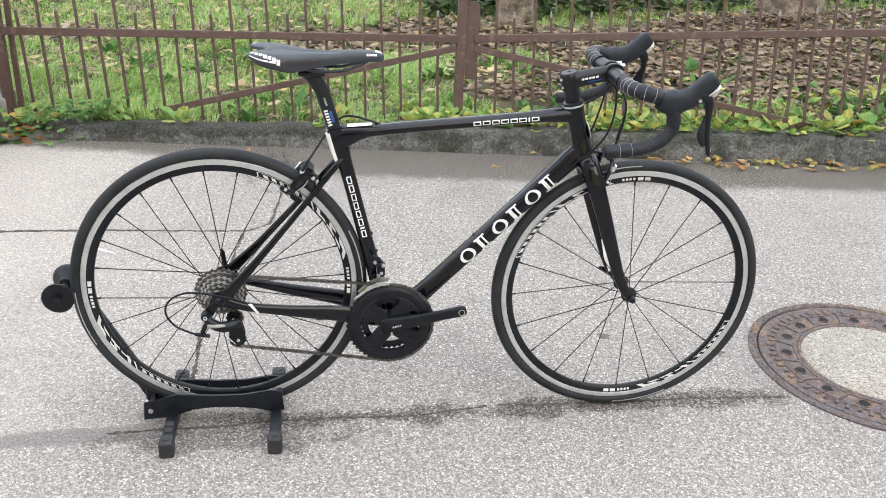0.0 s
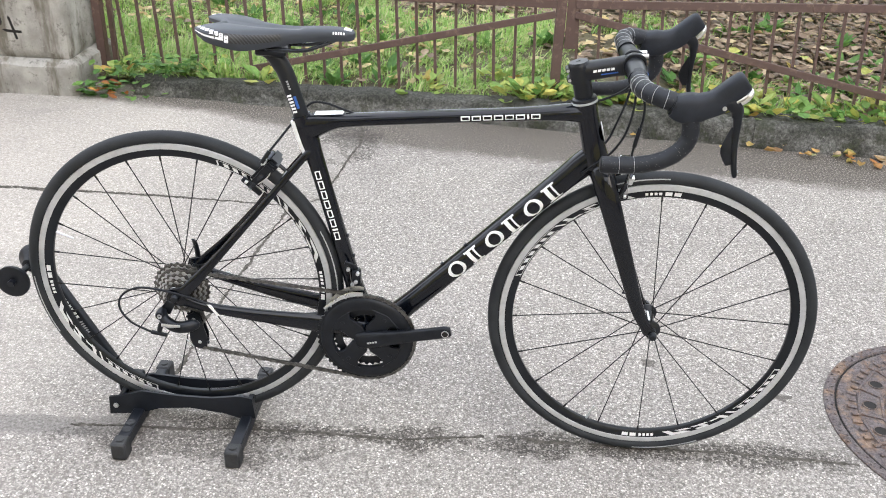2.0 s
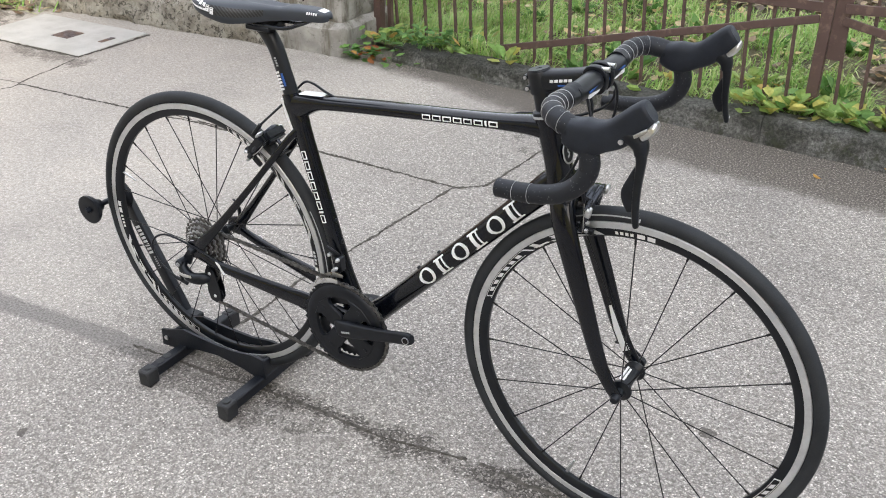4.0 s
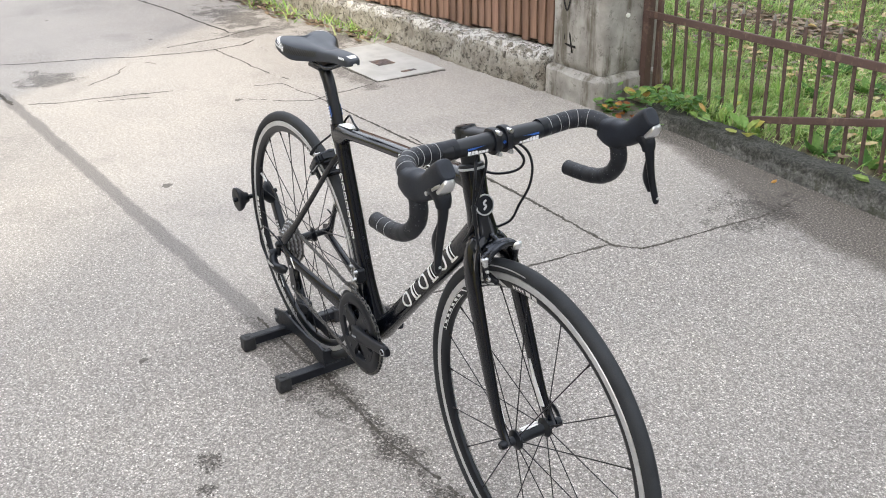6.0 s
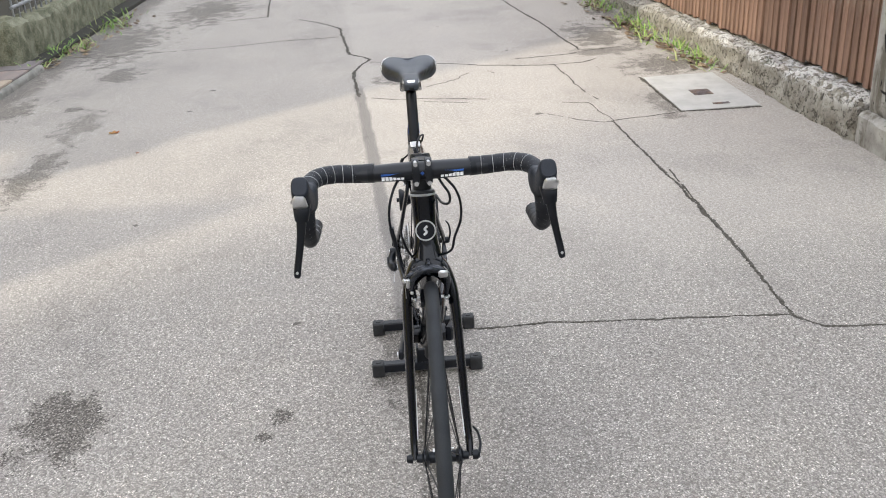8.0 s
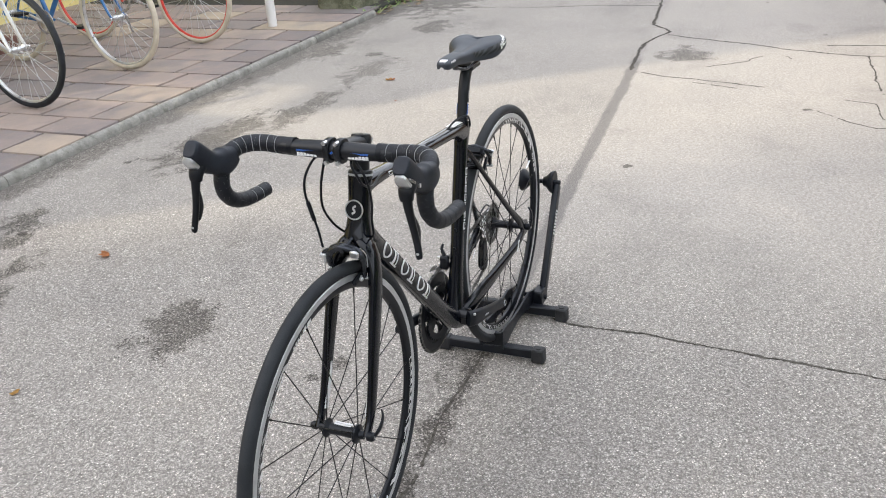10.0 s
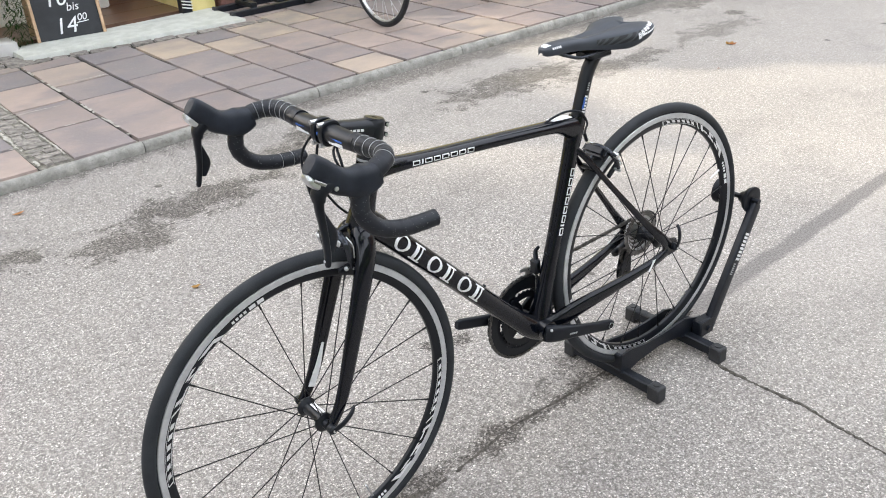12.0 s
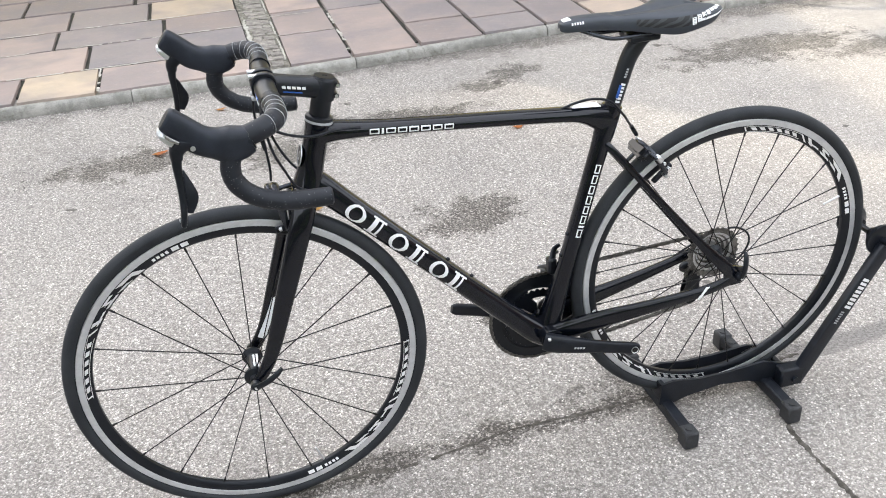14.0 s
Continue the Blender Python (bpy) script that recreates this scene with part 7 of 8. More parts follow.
part("counter", box(Geo(), (-1.15, -5.9, PZ + 0.02), (0.6, -5.6, 1.0), 0.01), M["white_paint"], shop, "white shop counter inside the doorway")
post_g = Geo()
box(post_g, (-1.475, -4.96, 0.0), (-1.405, -4.88, 2.2), 0.003)
jamb = part("door_jamb", post_g, M["black_plastic"], shop, "dark door jamb wound with a pale cord")
cg = Geo()
for k in range(40):
    z = 0.09 + k * 0.022
    tube(cg, [(-1.478, -4.878, z), (-1.44, -4.874, z + 0.010), (-1.402, -4.878, z + 0.020)], 0.0045, 6, 3)
part("cord", cg, M["white_paint"], jamb)
# brick ledge with an iron rail in front of the recessed wall
for k in range(7):
    part("ledge_brick", box(Geo(), (-1.70 - 0.245 * (k + 1) + 0.006, -5.02, PZ), (-1.70 - 0.245 * k, -4.88, PZ + 0.115), 0.006), M["brick"], shop)
part("ledge", box(Geo(), (-3.45, -6.0, -0.03), (-1.68, -5.02, PZ + 0.10), 0.004), M["brick"], shop)

ledge_rail = thing("ledge_railing", "thin dark iron railing on the brick ledge", "railing")
part("rail", rod(Geo(), (-1.72, -5.0, 0.30), (-3.4, -5.0, 0.30), 0.008, 8), M["grey_rail"], ledge_rail)
part("rail", rod(Geo(), (-1.72, -5.0, 0.75), (-3.4, -5.0, 0.75), 0.010, 8), M["grey_rail"], ledge_rail)
for k in range(7):
    x = -1.78 - 0.26 * k
    part("bar", rod(Geo(), (x, -5.0, PZ + 0.10), (x, -5.0, 0.76), 0.009, 8), M["grey_rail"], ledge_rail)


dp = thing("downpipe", "dark grey rain downpipe in front of the yellow wall", "pipe")
part("pipe", lathe(Geo(), [(0, 0), (0.05, 0), (0.05, 1.85), (0, 1.85)], (0.20, -4.775, PZ), "z", 20), M["grey_rail"], dp)
part("bracket", lathe(Geo(), [(0.051, 0.80), (0.056, 0.80), (0.056, 0.83), (0.051, 0.83)], (0.20, -4.775, PZ), "z", 20, closed=True), M["grey_rail"], dp)


# chalkboard in the doorway
def chalkboard():
    cb = thing("chalkboard_sign", "black chalkboard with pale wooden edges and white chalk writing", "sign")
    m = Matrix.Translation((-0.615, -4.845, PZ + 0.024)) @ Matrix.Rotation(radians(-8), 4, "Z") @ Matrix.Rotation(radians(12), 4, "X")
    M["chalk_board"] = plain("black_board", (0.014, 0.016, 0.018), (0.028, 0.030, 0.033), 0.7, 0, 10)
    M["frame_wood"] = plain("pale_frame_wood", (0.40, 0.26, 0.15), (0.55, 0.38, 0.24), 0.6, 0, 30)
    M["chalk"] = plain("white_chalk", (0.62, 0.63, 0.63), (0.78, 0.78, 0.78), 0.95, 0, 150)
    part("board", box(Geo(), (-0.195, -0.006, 0.0), (0.195, 0.006, 0.95), 0.001), M["chalk_board"], cb, m=m)
    for x in (-0.215, 0.195):
        part("side_rail", box(Geo(), (x, -0.014, -0.002), (x + 0.02, 0.016, 0.98), 0.002), M["frame_wood"], cb, m=m)
    part("top_rail", box(Geo(), (-0.215, -0.013, 0.95), (0.215, 0.015, 0.985), 0.002), M["frame_wood"], cb, m=m)
    m2 = Matrix.Translation((-0.63, -5.08, PZ + 0.024)) @ Matrix.Rotation(radians(-8), 4, "Z") @ Matrix.Rotation(radians(-3), 4, "X")
    part("back_panel", box(Geo(), (-0.205, -0.008, 0.0), (0.205, 0.006, 0.97), 0.001), M["frame_wood"], cb, m=m2)
    for text, x, z, size in (("bis", -0.005, 0.165, 0.072), ("14", 0.095, 0.030, 0.142), ("00", -0.055, 0.096, 0.062), ("10", 0.12, 0.205, 0.142)):
        cu = bpy.data.curves.new("writing", "FONT")
        cu.body, cu.size, cu.extrude = text, size, 0.0006
        cu.shear = 0.2
        ob = new("chalk_writing", cu)
        dg = bpy.context.evaluated_depsgraph_get()
        me = bpy.data.meshes.new_from_object(ob.evaluated_get(dg))
        bpy.data.objects.remove(ob)
        me.materials.append(M["chalk"])
        o2 = new("chalk_writing", me)
        o2.parent = cb
        o2.matrix_basis = m @ Matrix.Translation((x, 0.0072, z)) @ Matrix.Rotation(radians(90), 4, "X") @ Matrix.Rotation(radians(180), 4, "Y")
    part("chalk_underline", box(Geo(), (-0.130, 0.0066, 0.078), (-0.055, 0.0078, 0.083), 0), M["chalk"], cb, m=m @ Matrix.Rotation(radians(4), 4, "Y"))
    return cb


chalkboard()


# ---- parked bicycles ----
def city_wheel(name, owner, cx, cz, tyre_mat, rim_mat, R=0.345):
    w = part(name, lathe(Geo(), [(R - 0.040, -0.010), (R - 0.045, 0.0), (R - 0.040, 0.010), (R - 0.024, 0.013), (R - 0.022, 0.0), (R - 0.024, -0.013)], n=64, closed=True), rim_mat, owner, m=pose(cx, 0, cz))
    sec = [(R - 0.019 + 0.019 * math.cos(t), 0.018 * math.sin(t)) for t in [2 * math.pi * i / 14 for i in range(14)]]
    part("tyre", lathe(Geo(), sec, n=72, closed=True), tyre_mat, w)
    part("hub", lathe(Geo(), [(0, -0.05), (0.008, -0.05), (0.02, -0.034), (0.02, -0.030), (0.014, -0.025), (0.014, 0.025), (0.02, 0.030), (0.02, 0.034), (0.008, 0.05), (0, 0.05)], n=18), M["silver"], w)
    for i in range(28):
        t = 2 * math.pi * i / 28
        s = 1 if i % 2 else -1
        l = t + (0.9 if (i // 2) % 2 else -0.9)
        part("spoke", rod(Geo(), (0.019 * math.cos(l), s * 0.032, 0.019 * math.sin(l)), ((R - 0.043) * math.cos(t), 0, (R - 0.043) * math.sin(t)), 0.0014, 5), M["silver"], w)
    return w


def city_bike(label, at, paint, tyre_mat, rim_mat, mudguard=False):
    b = thing("parked_bicycle", label, "bicycle", "bicycles parked outside the shop", at=at)
    R = 0.345
    city_wheel("front_wheel", b, 0.0, R, tyre_mat, rim_mat)
    city_wheel("rear_wheel", b, -1.06, R, tyre_mat, rim_mat)
    g = Geo()
    for pts, r in (([(-0.20, 0, 0.88), (-0.66, 0, 0.32)], 0.017), ([(-0.19, 0, 0.92), (-0.79, 0, 0.72)], 0.015), ([(-0.66, 0, 0.30), (-0.82, 0, 0.84)], 0.015), ([(-0.215, 0, 0.97), (-0.17, 0, 0.80)], 0.020)):
        rod(g, pts[0], pts[1], r, 12)
    for s in (1, -1):
        rod(g, (-0.66, s * 0.03, 0.30), (-1.06, s * 0.06, R), 0.010, 10)
        rod(g, (-0.79, s * 0.02, 0.72), (-1.06, s * 0.06, R), 0.008, 10)
    part("frame", g, paint, b)
    for s in (1, -1):
        part("fork_blade", sweep(Geo(), spline([(-0.165, s * 0.045, 0.76, 0.011, 0.013), (-0.10, s * 0.052, 0.56, 0.010, 0.012), (-0.035, s * 0.055, 0.40, 0.008, 0.009), (0.0, s * 0.056, R, 0.006, 0.007)], 4), 10), paint, b)
        part("handlebar_grip", rod(Geo(), (-0.26, s * 0.22, 1.05), (-0.36, s * 0.29, 1.04), 0.015, 10), M["black_plastic"], b)
        part("axle_nut", lathe(Geo(), [(0, 0), (0.009, 0), (0.009, 0.010), (0, 0.012)] if s > 0 else [(0, -0.012), (0.009, -0.010), (0.009, 0), (0, 0)], (0, s * 0.062, R), "y", 8), M["silver"], b)
    part("fork_crown", rod(Geo(), (-0.166, -0.05, 0.765), (-0.166, 0.05, 0.765), 0.014, 10), paint, b)
    part("handlebar", tube(Geo(), [(-0.26, -0.22, 1.05), (-0.215, -0.10, 1.06), (-0.21, 0, 1.04), (-0.215, 0.10, 1.06), (-0.26, 0.22, 1.05)], 0.011, 10), M["silver"], b)
    part("stem", rod(Geo(), (-0.215, 0, 0.96), (-0.225, 0, 1.05), 0.012, 10), M["silver"], b)
    part("seatpost", rod(Geo(), (-0.80, 0, 0.80), (-0.845, 0, 0.95), 0.013, 10), M["silver"], b)
    part("saddle", sweep(Geo(), spline([(-0.72, 0, 0.955, 0.02, 0.018), (-0.82, 0, 0.96, 0.05, 0.025), (-0.92, 0, 0.965, 0.09, 0.03), (-0.97, 0, 0.965, 0.07, 0.02)], 4), 14), M["black_plastic"], b)
    part("chainring", lathe(Geo(), [(0.065, -0.050), (0.085, -0.050), (0.085, -0.046), (0.065, -0.046)], (-0.66, 0, 0.30), "y", 32, closed=True), M["silver"], b)
    for s, d in ((1, 1), (-1, -1)):
        part("crank_arm", rod(Geo(), (-0.66, s * 0.06, 0.30), (-0.66 + d * 0.15, s * 0.07, 0.30 - d * 0.06), 0.010, 8), M["silver"], b)
        part("pedal", box(Geo(), (-0.66 + d * 0.15 - 0.045, s * 0.12 - 0.045, 0.29 - d * 0.06), (-0.66 + d * 0.15 + 0.045, s * 0.12 + 0.045, 0.31 - d * 0.06), 0.004), M["black_plastic"], b)
    part("kickstand", rod(Geo(), (-0.78, 0.05, 0.29), (-0.86, 0.20, 0.012), 0.009, 8), M["silver"], b)
    return b


M["cream_tyre"] = plain("cream_rubber", (0.55, 0.49, 0.38), (0.66, 0.60, 0.48), 0.7, 0, 15)
M["red_rim"] = plain("red_rim_paint", (0.55, 0.03, 0.02), (0.68, 0.06, 0.04), 0.35, 0, 15, 0.0)
M["white_frame"] = plain("white_bike_paint", (0.66, 0.67, 0.66), (0.76, 0.77, 0.76), 0.3, 0, 12, 0.0)
M["blue_frame"] = plain("blue_bike_paint", (0.03, 0.12, 0.30), (0.05, 0.18, 0.42), 0.3, 0, 12, 0.0)
M["red_frame"] = plain("red_bike_paint", (0.45, 0.03, 0.02), (0.55, 0.06, 0.04), 0.3, 0, 12, 0.0)
city_bike("white city bicycle with black tyres parked on the pavement", pose(-2.10, -3.45, PZ + 0.003, 0, 0, 86), M["white_frame"], M["tyre"], M["silver"])
city_bike("blue bicycle with cream tyres and bright rims", pose(-3.0, -3.50, PZ + 0.003, 0, 0, 84), M["blue_frame"], M["cream_tyre"], M["silver"])
city_bike("red bicycle with red rims and cream tyres", pose(-3.79, -3.49, PZ + 0.003, 0, 0, 86), M["red_frame"], M["cream_tyre"], M["red_rim"])
city_bike("silver bicycle held in a black floor stand", pose(-2.35, -4.62, PZ + 0.045, 0, 0, 62), M["white_frame"], M["tyre"], M["silver"])


def floor_stand():
    st = thing("bicycle_floor_stand", "black steel floor stand for a bicycle, with an upright post", "bike stand")
    for y in (-4.52, -4.79):
        part("foot_bar", box(Geo(), (-2.30, y - 0.022, PZ), (-1.60, y + 0.022, PZ + 0.04), 0.004), M["stand_black"], st)
        for x in (-2.30, -1.60):
            part("end_cap", box(Geo(), (x - 0.012, y - 0.024, PZ - 0.001), (x + 0.012, y + 0.024, PZ + 0.042), 0.003), M["rubber_foot"], st)
    for x in (-1.78, -2.12):
        part("cross_bar", box(Geo(), (x - 0.025, -4.78, PZ + 0.038), (x + 0.025, -4.54, PZ + 0.07), 0.004), M["stand_black"], st)
    part("upright", box(Geo(), (-1.80, -4.70, PZ + 0.06), (-1.765, -4.665, 1.25), 0.003), M["stand_black"], st)
    part("wheel_trough", box(Geo(), (-2.45, -4.685, PZ + 0.03), (-1.98, -4.56, PZ + 0.05), 0.004), M["stand_black"], st)
    return st


floor_stand()

wp = thing("white_post", "short white-painted post on the pavement", "post")
part("post", lathe(Geo(), [(0, 0), (0.035, 0), (0.035, 0.92), (0.02, 0.95), (0, 0.95)], (-4.42, -3.26, PZ), "z", 20), M["white_paint"], wp)

# mossy wall block and wall at the pavement's far end
mw = thing("mossy_wall", "mossy low stone wall with an end block and a grey railing", "wall", kind="structure")
part("end_block", rough_box(Geo(), (-5.55, -3.27, -0.05), (-5.13, -2.86, 0.36), (8, 8, 8), 0.02, 5.0, rounding=2.0), M["moss_stone"], mw)
part("wall", rough_box(Geo(), (-12.0, -3.10, -0.05), (-5.55, -2.86, 0.33), (60, 5, 7), 0.02, 8.0, shape=lambda p: (p.x, p.y + 0.02 * (p.x + 5.5), p.z), rounding=2.0), M["moss_stone"], mw)
rl = thing("wall_railing", "grey metal railing on the mossy wall", "railing")
part("rail", rod(Geo(), (-5.5, -2.98, 0.42), (-11.5, -3.08, 0.42), 0.015, 8), M["grey_rail"], rl)
part("rail", rod(Geo(), (-5.5, -2.98, 1.1), (-11.5, -3.08, 1.1), 0.015, 8), M["grey_rail"], rl)
for k in range(46):
    x = -5.52 - 0.13 * k
    part("bar", rod(Geo(), (x, -2.98 - 0.0167 * (-5.5 - x), 0.30), (x, -2.98 - 0.0167 * (-5.5 - x), 1.1), 0.010, 6), M["grey_rail"], rl)


# ---- plants and leaves ----
def leaf_blade(verts, faces, base, direction, length, width, bend, r, kind="grass"):
    """One bent blade or leaf, as a short strip."""
    d = direction
    side = Vector((-d.y, d.x, 0))
    if side.length < 1e-3:
        side = Vector((1, 0, 0))
    side.normalize()
    k = len(verts)
    if kind == "grass":
        mid = base + d * length * 0.55
        tip = base + d * length + Vector((d.x, d.y, 0)) * bend - Vector((0, 0, bend * 0.8))
        verts += [base - side * width / 2, base + side * width / 2, mid + side * width * 0.4, mid - side * width * 0.4, tip]
        faces += [(k, k + 1, k + 2, k + 3), (k + 3, k + 2, k + 4)]
    else:
        up = side.cross(d)
        q1, q2, q3 = (base + d * length * f for f in (0.3, 0.68, 1.0))
        c = up * bend
        verts += [base, q1 + side * width * 0.42 + c, q2 + side * width * 0.5 + c * 0.6, q3, q2 - side * width * 0.5 + c * 0.6, q1 - side * width * 0.42 + c, q1 - c * 0.2, q2 - c * 0.4]
        faces += [(k, k + 1, k + 6), (k + 1, k + 2, k + 7, k + 6), (k + 2, k + 3, k + 7), (k, k + 6, k + 5), (k + 6, k + 7, k + 4, k + 5), (k + 7, k + 3, k + 4)]


def stuff(name, verts, faces, mat, label, category):
    ob = new(name, Geo().add(verts, faces).mesh(name, mat, 0))
    return tagged(ob, label, category, kind="stuff")


r = random.Random(21)
verts, faces = [], []


def leafy(x, y):
    """How far brown leaves cover the lawn, 0 to 1."""
    v = 0.5 + 0.9 * noise.noise((x * 0.7, y * 0.7, 8.0)) + 0.3 * noise.noise((x * 2.3, y * 2.3, 2.0))
    v += 0.40 if x > 0.55 else (0.15 if x > -0.5 and 3.5 < y else (-0.15 if y > 3.7 else -0.62))
    v += 0.25 if y > 3.2 else 0
    v -= 1.3 if y > 4.15 + 0.25 * max(0.0, x - 1.2) + 0.3 * noise.noise((x * 0.8, 1.0, 4.0)) else 0
    v -= 0.8 if y < kerb_y(x) + 0.55 else 0
    return v


for _ in range(210000):
    x = r.uniform(-5.5, 5.0)
    y = (kerb_y(x) + 0.13 if x > -1.62 else 2.6) + 6.0 * r.random() ** 1.5
    cover = leafy(x, y)
    if cover > 0.55 and r.random() < 0.95 or x > 0.5 and noise.noise((x * 2.0, y * 2.0, 5.5)) < -0.38:
        continue
    if x > -0.8 and y < kerb_y(x) + 0.24 and r.random() < 0.7:
        continue
    clump = noise.noise((x * 5.3, y * 5.3, 2.5))
    if clump < -0.22 and r.random() < 0.75:
        continue
    a = 3.0 * noise.noise((x * 2.6, y * 2.6, 7.7)) + r.uniform(-1.3, 1.3)
    tall = 0.035 + 0.07 * max(0, noise.noise((x * 1.7, y * 1.7, 0.5)) + 0.30) + 0.045 * max(0.0, clump) + r.uniform(0, 0.045)
    lean = r.uniform(0.1, 1.35)
    d = Vector((math.cos(a) * lean, math.sin(a) * lean, 1)).normalized()
    leaf_blade(verts, faces, Vector((x, y, lawn_z(x, y) - 0.005)), d, tall, r.uniform(0.0035, 0.0085), r.uniform(0.01, 0.07), r)
stuff("grass", verts, faces, M["grass"], "long green lawn grass with some dry blades", "grass")

verts, faces = [], []
v3, f3 = [], []
for _ in range(42000):
    x = r.uniform(-2.6, 5.2)
    y = (kerb_y(x) if x > -1.5 else 2.5) + 0.2 + 5.8 * r.random() ** 1.2
    cover = leafy(x, y)
    if r.random() > min(1.0, max(0.15 if y > kerb_y(x) + 0.8 else 0.03, cover * 1.3)):
        continue
    a = r.uniform(0, 2 * math.pi)
    d = Vector((math.cos(a), math.sin(a), r.uniform(-0.25, 0.35))).normalized()
    pale = cover < 0.35 and r.random() < 0.6 or r.random() < 0.05
    leaf_blade(v3 if pale else verts, f3 if pale else faces, Vector((x, y, lawn_z(x, y) + r.uniform(0.005, 0.045))), d, r.uniform(0.035, 0.075), r.uniform(0.026, 0.052), r.uniform(-0.012, 0.014), r, "leaf")
stuff("fallen_leaves", verts, faces, M["litter"], "brown and tan fallen leaves lying on the lawn", "leaves")
stuff("yellow_leaves", v3, f3, M["yellow_litter"], "pale yellow fallen leaves caught in the grass", "leaves")

# rosettes of long broad leaves among the fallen leaves
verts, faces = [], []
for _ in range(90):
    x = r.uniform(-1.5, 4.6)
    y = kerb_y(x) + 0.2 + r.random() ** 1.6 * 1.3
    if x < 0.4 and r.random() < 0.45:
        continue
    for _ in range(r.randint(6, 12)):
        a = r.uniform(0, 2 * math.pi)
        d = Vector((math.cos(a), math.sin(a), r.uniform(0.25, 1.6))).normalized()
        leaf_blade(verts, faces, Vector((x + 0.02 * math.cos(a), y + 0.02 * math.sin(a), lawn_z(x, y))), d, r.uniform(0.05, 0.11), r.uniform(0.026, 0.048), r.uniform(-0.014, -0.004), r, "leaf")
M["rosette"] = leaf_material("fresh_green_rosettes", (0.075, 0.185, 0.045), (0.12, 0.265, 0.065), (0.19, 0.34, 0.085), (0.10, 0.22, 0.065))
stuff("rosette_weeds", verts, faces, M["rosette"], "rosettes of long fresh green leaves on the lawn", "weeds")

# broad weeds along the kerb and in clumps behind the fence
verts, faces = [], []
clumps = []
for _ in range(150):
    x = r.uniform(-1.55, 4.6)
    back = 0.09 + abs(r.gauss(0, 0.06)) if r.random() < 0.78 else r.uniform(0.2, 0.75)
    if x > 0.15 or r.random() < 0.13:
        clumps.append((x, kerb_y(x) + back, r.uniform(0.05, 0.12)))
for cx, cy, size in clumps:
    for _ in range(r.randint(6, 13)):
        a = r.uniform(0, 2 * math.pi)
        rad = size * math.sqrt(r.random())
        x, y = cx + rad * math.cos(a), cy + rad * math.sin(a) * 0.8
        y = max(y, kerb_y(x) + 0.055)
        z = lawn_z(x, max(y, kerb_y(x) + 0.1)) + r.uniform(0.01, 0.06 + (0.08 if cx > 0.6 and cy > kerb_y(cx) + 0.3 else 0.0))
        b = a + r.uniform(-0.9, 0.9)
        d = Vector((math.cos(b), math.sin(b), r.uniform(-0.1, 1.2))).normalized()
        leaf_blade(verts, faces, Vector((x, y, z)), d, r.uniform(0.036, 0.082), r.uniform(0.030, 0.066), r.uniform(-0.018, 0.006), r, "leaf")
stuff("weeds", verts, faces, M["weed"], "broad-leaved green and yellow weeds behind the kerb", "weeds")

# ivy and reddened leaves at the pillar's foot
verts, faces, vr, fr2 = [], [], [], []
for _ in range(170):
    t = r.random() ** 1.4
    x = -1.63 + 0.50 * t + r.gauss(0, 0.03)
    y = max(2.05, 2.13 + 0.17 * t + r.gauss(0, 0.035))
    z = 0.005 + (0.07 if y < 2.15 else 0.09) * r.random() + (0.07 if y > 2.19 else 0)
    a = r.uniform(0, 2 * math.pi)
    d = Vector((math.cos(a), math.sin(a) - 0.3, r.uniform(-0.3, 0.5))).normalized()
    red = -1.58 < x < -1.42 and y < 2.15 and r.random() < 0.75
    leaf_blade(vr if red else verts, fr2 if red else faces, Vector((x, y, z)), d, r.uniform(0.022, 0.05), r.uniform(0.018, 0.04), r.uniform(-0.012, 0.006), r, "leaf")
stuff("ivy", verts, faces, M["rosette"], "green ground ivy spilling over the kerb beside the pillar", "ivy")
stuff("red_ivy", vr, fr2, M["red_leaf"], "reddened ivy leaves at the pillar's foot", "ivy")

# autumn leaves in the gutter and on the road
verts, faces = [], []
for _ in range(75):
    x = r.gauss(1.9, 0.35) if r.random() < 0.7 else 0.75 + 2.0 * r.random()
    y = kerb_y(x) - abs(r.gauss(0, 0.05)) - 0.01
    a = r.uniform(0, 2 * math.pi)
    leaf_blade(verts, faces, Vector((x, y, 0.006 + r.uniform(0, 0.02))), Vector((math.cos(a), math.sin(a), r.uniform(-0.05, 0.3))).normalized(), r.uniform(0.025, 0.055), r.uniform(0.018, 0.04), r.uniform(-0.015, 0.02), r, "leaf")
stuff("gutter_leaves", verts, faces, M["gutter_leaf"], "orange and yellow leaves gathered in the gutter", "leaves")
verts, faces = [], []
for x, y in ((0.551, 1.81), (-0.551, 2.013), (-0.62, -1.632), (0.243, -1.25), (-2.752, -1.428), (0.74, -1.93), (-3.16, -1.65), (0.5, -2.3)):
    a = r.uniform(0, 2 * math.pi)
    for k in range(3 if x < -0.5 and y < -1.5 or x == 0.74 else 1):
        b = a + k * 0.9
        leaf_blade(verts, faces, Vector((x, y, 0.006)), Vector((math.cos(b), math.sin(b), 0.15)).normalized(), r.uniform(0.03, 0.05), r.uniform(0.016, 0.026), 0.004, r, "leaf")
stuff("road_leaves", verts, faces, M["red_leaf"], "single curled autumn leaves lying on the road", "leaves")
verts, faces, v2, f2 = [], [], [], []
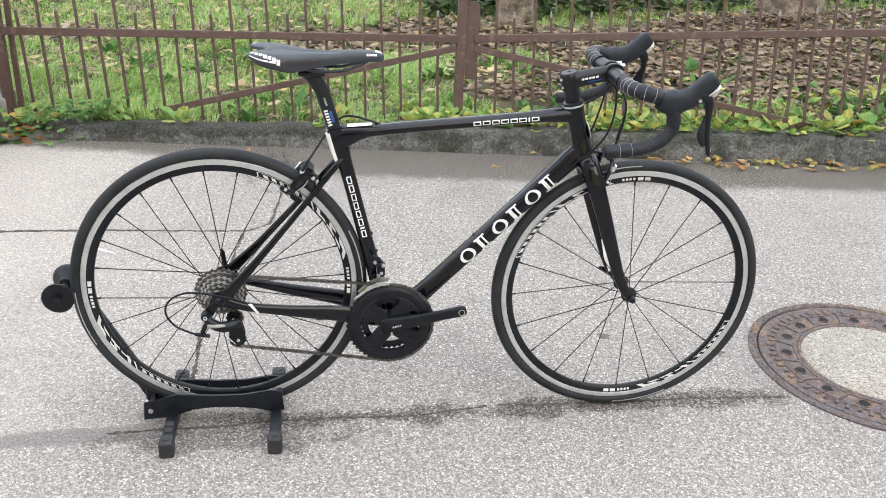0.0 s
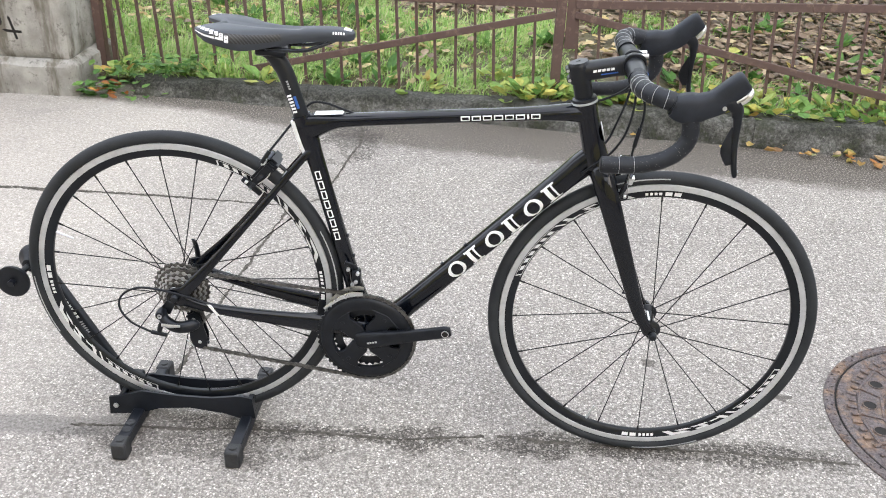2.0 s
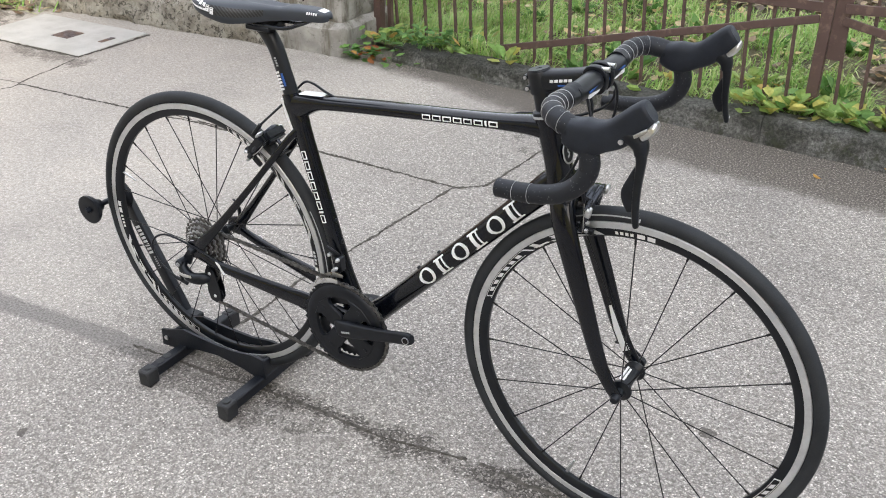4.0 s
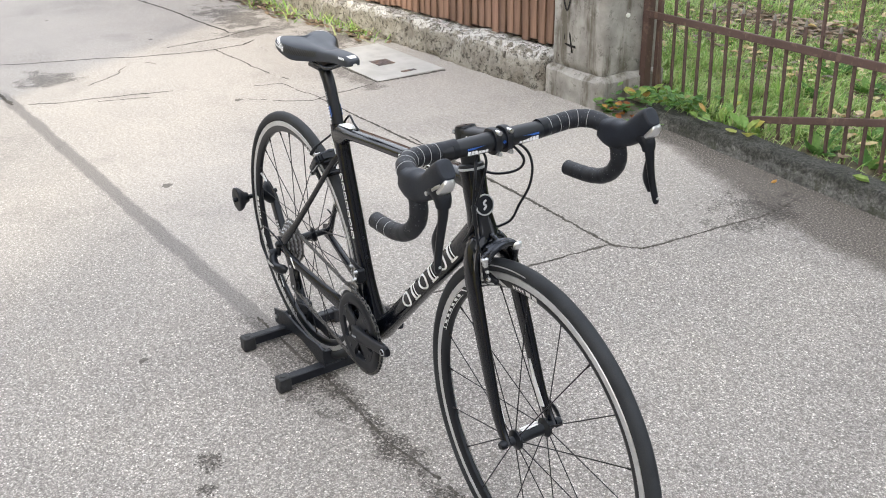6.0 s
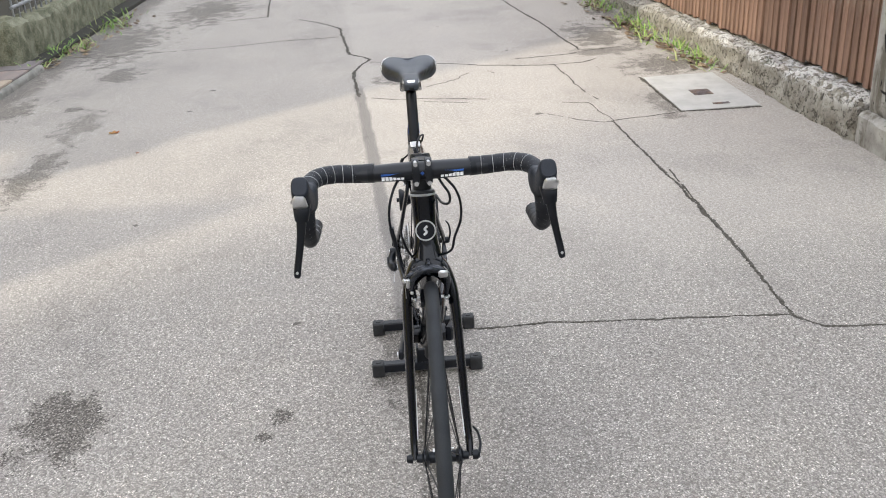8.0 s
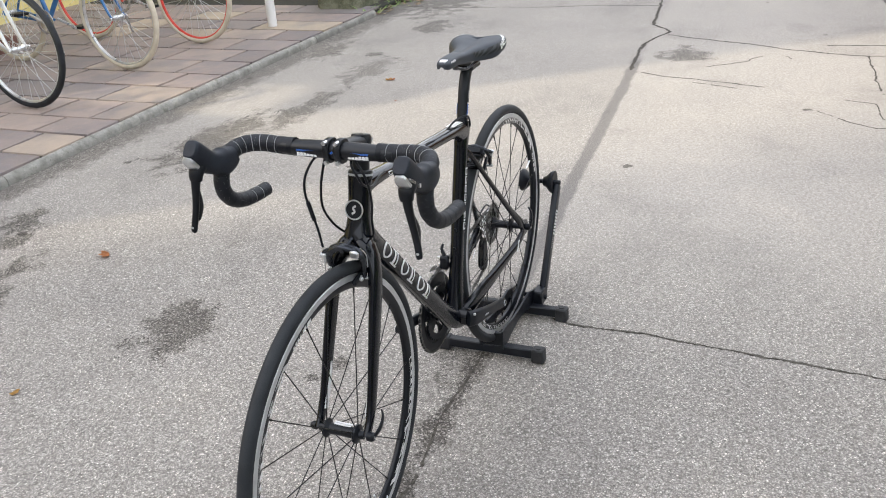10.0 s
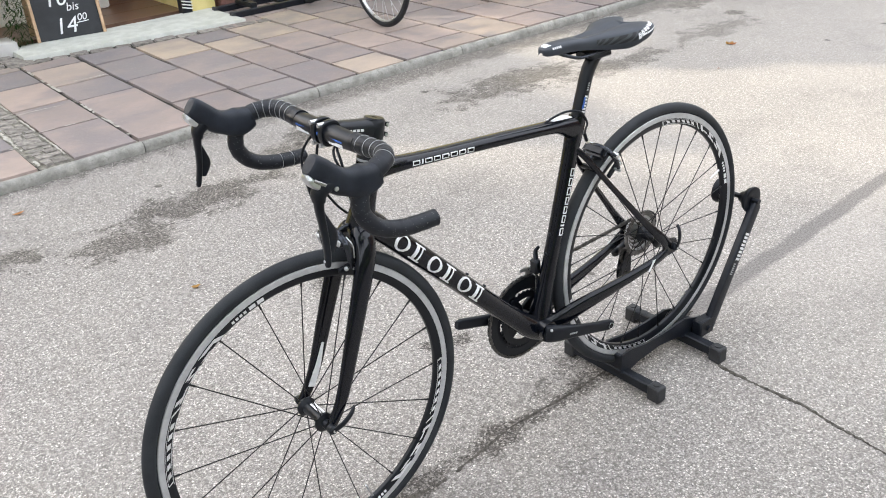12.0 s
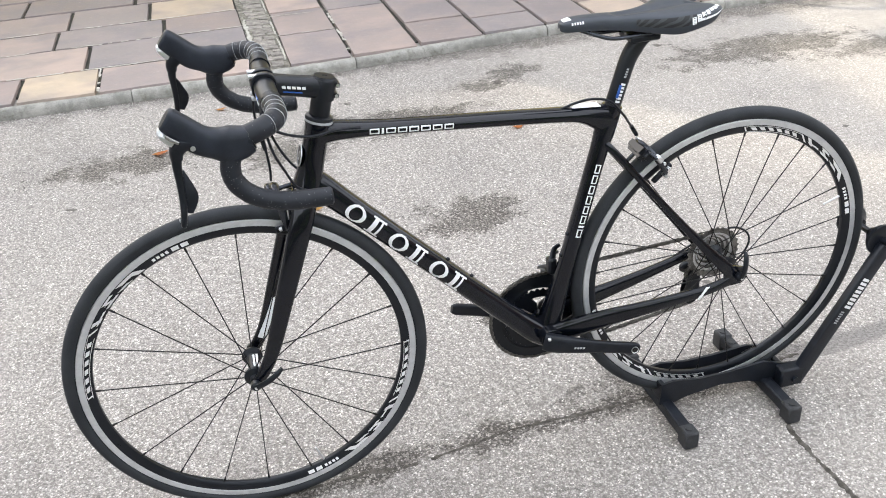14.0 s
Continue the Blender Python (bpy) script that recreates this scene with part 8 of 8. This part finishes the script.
for cx, cy, size, cnt in ((-3.95, 1.98, 0.16, 120), (-4.4, 1.95, 0.12, 70), (-5.3, 1.88, 0.2, 150), (-6.3, 1.85, 0.25, 150), (-5.9, -2.72, 0.2, 160), (-5.2, -2.78, 0.1, 60), (-7.0, -2.7, 0.3, 160), (-4.75, 1.85, 0.12, 60)):
    for _ in range(cnt):
        x, y = cx + r.gauss(0, size), cy + r.gauss(0, size * 0.35)
        a = r.uniform(0, 2 * math.pi)
        d = Vector((math.cos(a), math.sin(a), r.uniform(0.1, 1.6))).normalized()
        if r.random() < 0.7:
            leaf_blade(verts, faces, Vector((x, y, 0.0)), d, r.uniform(0.05, 0.16), r.uniform(0.006, 0.014), 0.03, r)
        else:
            leaf_blade(v2, f2, Vector((x, y - math.copysign(0.06, y), 0.008)), Vector((d.x, d.y, 0.2)).normalized(), r.uniform(0.04, 0.08), r.uniform(0.025, 0.05), 0.006, r, "leaf")
stuff("verge_weeds", verts, faces, M["grass"], "tufts of grass at the foot of the walls", "weeds")
stuff("verge_leaves", v2, f2, M["litter"], "dry leaves gathered at the foot of the walls", "leaves")


# trees behind the fence
def tree(x, y, rad, label, seed, leaves=3200):
    t = thing("tree", label, "tree", "trees behind the garden fence")
    rr = random.Random(seed)
    z0 = lawn_z(x, y) - 0.05
    rows = [(x, y, z0, rad * 1.7, rad * 1.7), (x, y, z0 + 0.12, rad * 1.2, rad * 1.2), (x + 0.02, y, z0 + 0.6, rad, rad), (x + 0.05, y + 0.03, z0 + 1.8, rad * 0.85, rad * 0.85), (x + 0.02, y, z0 + 3.2, rad * 0.6, rad * 0.6), (x, y, z0 + 4.4, rad * 0.3, rad * 0.3)]
    rows = spline(rows, 8)
    g = Geo()
    sweep(g, rows, 20, (1, 0, 0))
    g.v = [(a + 0.02 * noise.noise((a * 14, b * 14, c * 3)), b + 0.02 * noise.noise((a * 14 + 5, b * 14, c * 3)), c) for a, b, c in g.v]
    for k in range(7):
        a = rr.uniform(0, 6.28)
        zb = z0 + rr.uniform(1.9, 3.8)
        tube(g, [(x, y, zb), (x + math.cos(a) * 0.5, y + math.sin(a) * 0.5, zb + 0.5), (x + math.cos(a) * 1.3, y + math.sin(a) * 1.3, zb + 0.9)], rad * 0.25, 7, 4)
    part("trunk", g, M["bark"], t)
    # crown is unseen; its spread and leaf count are set to shade the lawn
    verts, faces = [], []
    for _ in range(leaves):
        a, b = rr.uniform(0, 6.28), rr.uniform(-0.4, 1)
        q = rr.uniform(0.5, 1) ** 0.5 * 2.6
        p = Vector((x + math.cos(a) * q * math.sqrt(max(0, 1 - b * b)), y + math.sin(a) * q * math.sqrt(max(0, 1 - b * b)), z0 + 3.9 + b * 1.3))
        if noise.noise(p * 1.3) < -0.1:
            continue
        d = Vector((rr.uniform(-1, 1), rr.uniform(-1, 1), rr.uniform(-0.8, 0.5))).normalized()
        leaf_blade(verts, faces, p, d, rr.uniform(0.12, 0.20), rr.uniform(0.08, 0.13), 0.01, rr, "leaf")
    part("crown", Geo().add(verts, faces), M["weed"], t, smooth=0)


tree(1.12, 4.34, 0.105, "slender tree trunk with peeling grey-brown bark", 4, 1500)
tree(-1.05, 6.9, 0.16, "pale tree trunk behind the lawn", 5, 1300)
tree(3.32, 4.72, 0.22, "thick dark tree trunk at the lawn's far side", 6, 5000)

# low plants under the trees, with the trees' shade put into their dark colours
verts, faces = [], []
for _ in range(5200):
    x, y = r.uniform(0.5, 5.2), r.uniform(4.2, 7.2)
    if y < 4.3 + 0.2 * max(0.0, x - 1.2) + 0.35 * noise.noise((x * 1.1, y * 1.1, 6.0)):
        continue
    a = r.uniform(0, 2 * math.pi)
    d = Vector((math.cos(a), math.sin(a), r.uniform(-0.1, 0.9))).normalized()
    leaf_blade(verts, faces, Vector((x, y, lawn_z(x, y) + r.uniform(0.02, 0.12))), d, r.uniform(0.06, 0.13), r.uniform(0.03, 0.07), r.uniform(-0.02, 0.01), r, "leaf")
stuff("shade_plants", verts, faces, leaf_material("shade_toned_leaves", (0.018, 0.045, 0.014), (0.035, 0.080, 0.022), (0.055, 0.11, 0.03), (0.05, 0.045, 0.025), (0.03, 0.07, 0.02)), "low dark green plants under the trees", "plants")

# hedge beside the shop door
verts, faces = [], []
for _ in range(900):
    x, y, z = r.uniform(-0.38, -0.25), r.uniform(-4.93, -4.85), PZ + 0.02 + r.uniform(0, 0.9)
    d = Vector((r.uniform(-1, 1), r.uniform(-0.3, 1), r.uniform(-0.6, 0.8))).normalized()
    leaf_blade(verts, faces, Vector((x, y, z)), d, r.uniform(0.03, 0.06), 0.008, 0.01, r)
gl = leaf_material("dark_conifer_green", (0.015, 0.045, 0.014), (0.03, 0.075, 0.02), (0.05, 0.10, 0.03))
stuff("conifer_garland", verts, faces, gl, "dark green conifer garland beside the door", "garland")


# ---- unseen walls and hedge, added to darken reflections and block the sun ----
M["surround_wall"] = plain("grey_surround_render", (0.30, 0.28, 0.25), (0.40, 0.38, 0.34), 0.9, 0, 2)
M["hedge"] = plain("dark_hedge", (0.03, 0.05, 0.02), (0.07, 0.10, 0.04), 0.95, 0, 3)
for name, lo, hi, mat, label in (
    ("wall_north", (-14, 11.0, -0.2), (12, 11.6, 2.8), "hedge", "tall dark unseen hedge added behind the garden"),
    ("wall_west", (-22, -9, -0.2), (-21.5, 11, 6.0), "surround_wall", "plain grey unseen wall added at the road's far end"),
    # added tall block; its corner bounds the sun patch and shades the bicycle
    ("wall_south", (14.2, -21.5, -0.2), (38, -16, 18.5), "surround_wall", "plain grey unseen tall block added to keep the sun off the road"),
    ("wall_east", (13, -9, -0.2), (13.5, 11, 6.0), "surround_wall", "plain grey unseen wall added behind the camera"),
):
    tagged(new(name, box(Geo(), lo, hi, 0).mesh(name, M[mat], 0)), label, "wall", kind="structure")
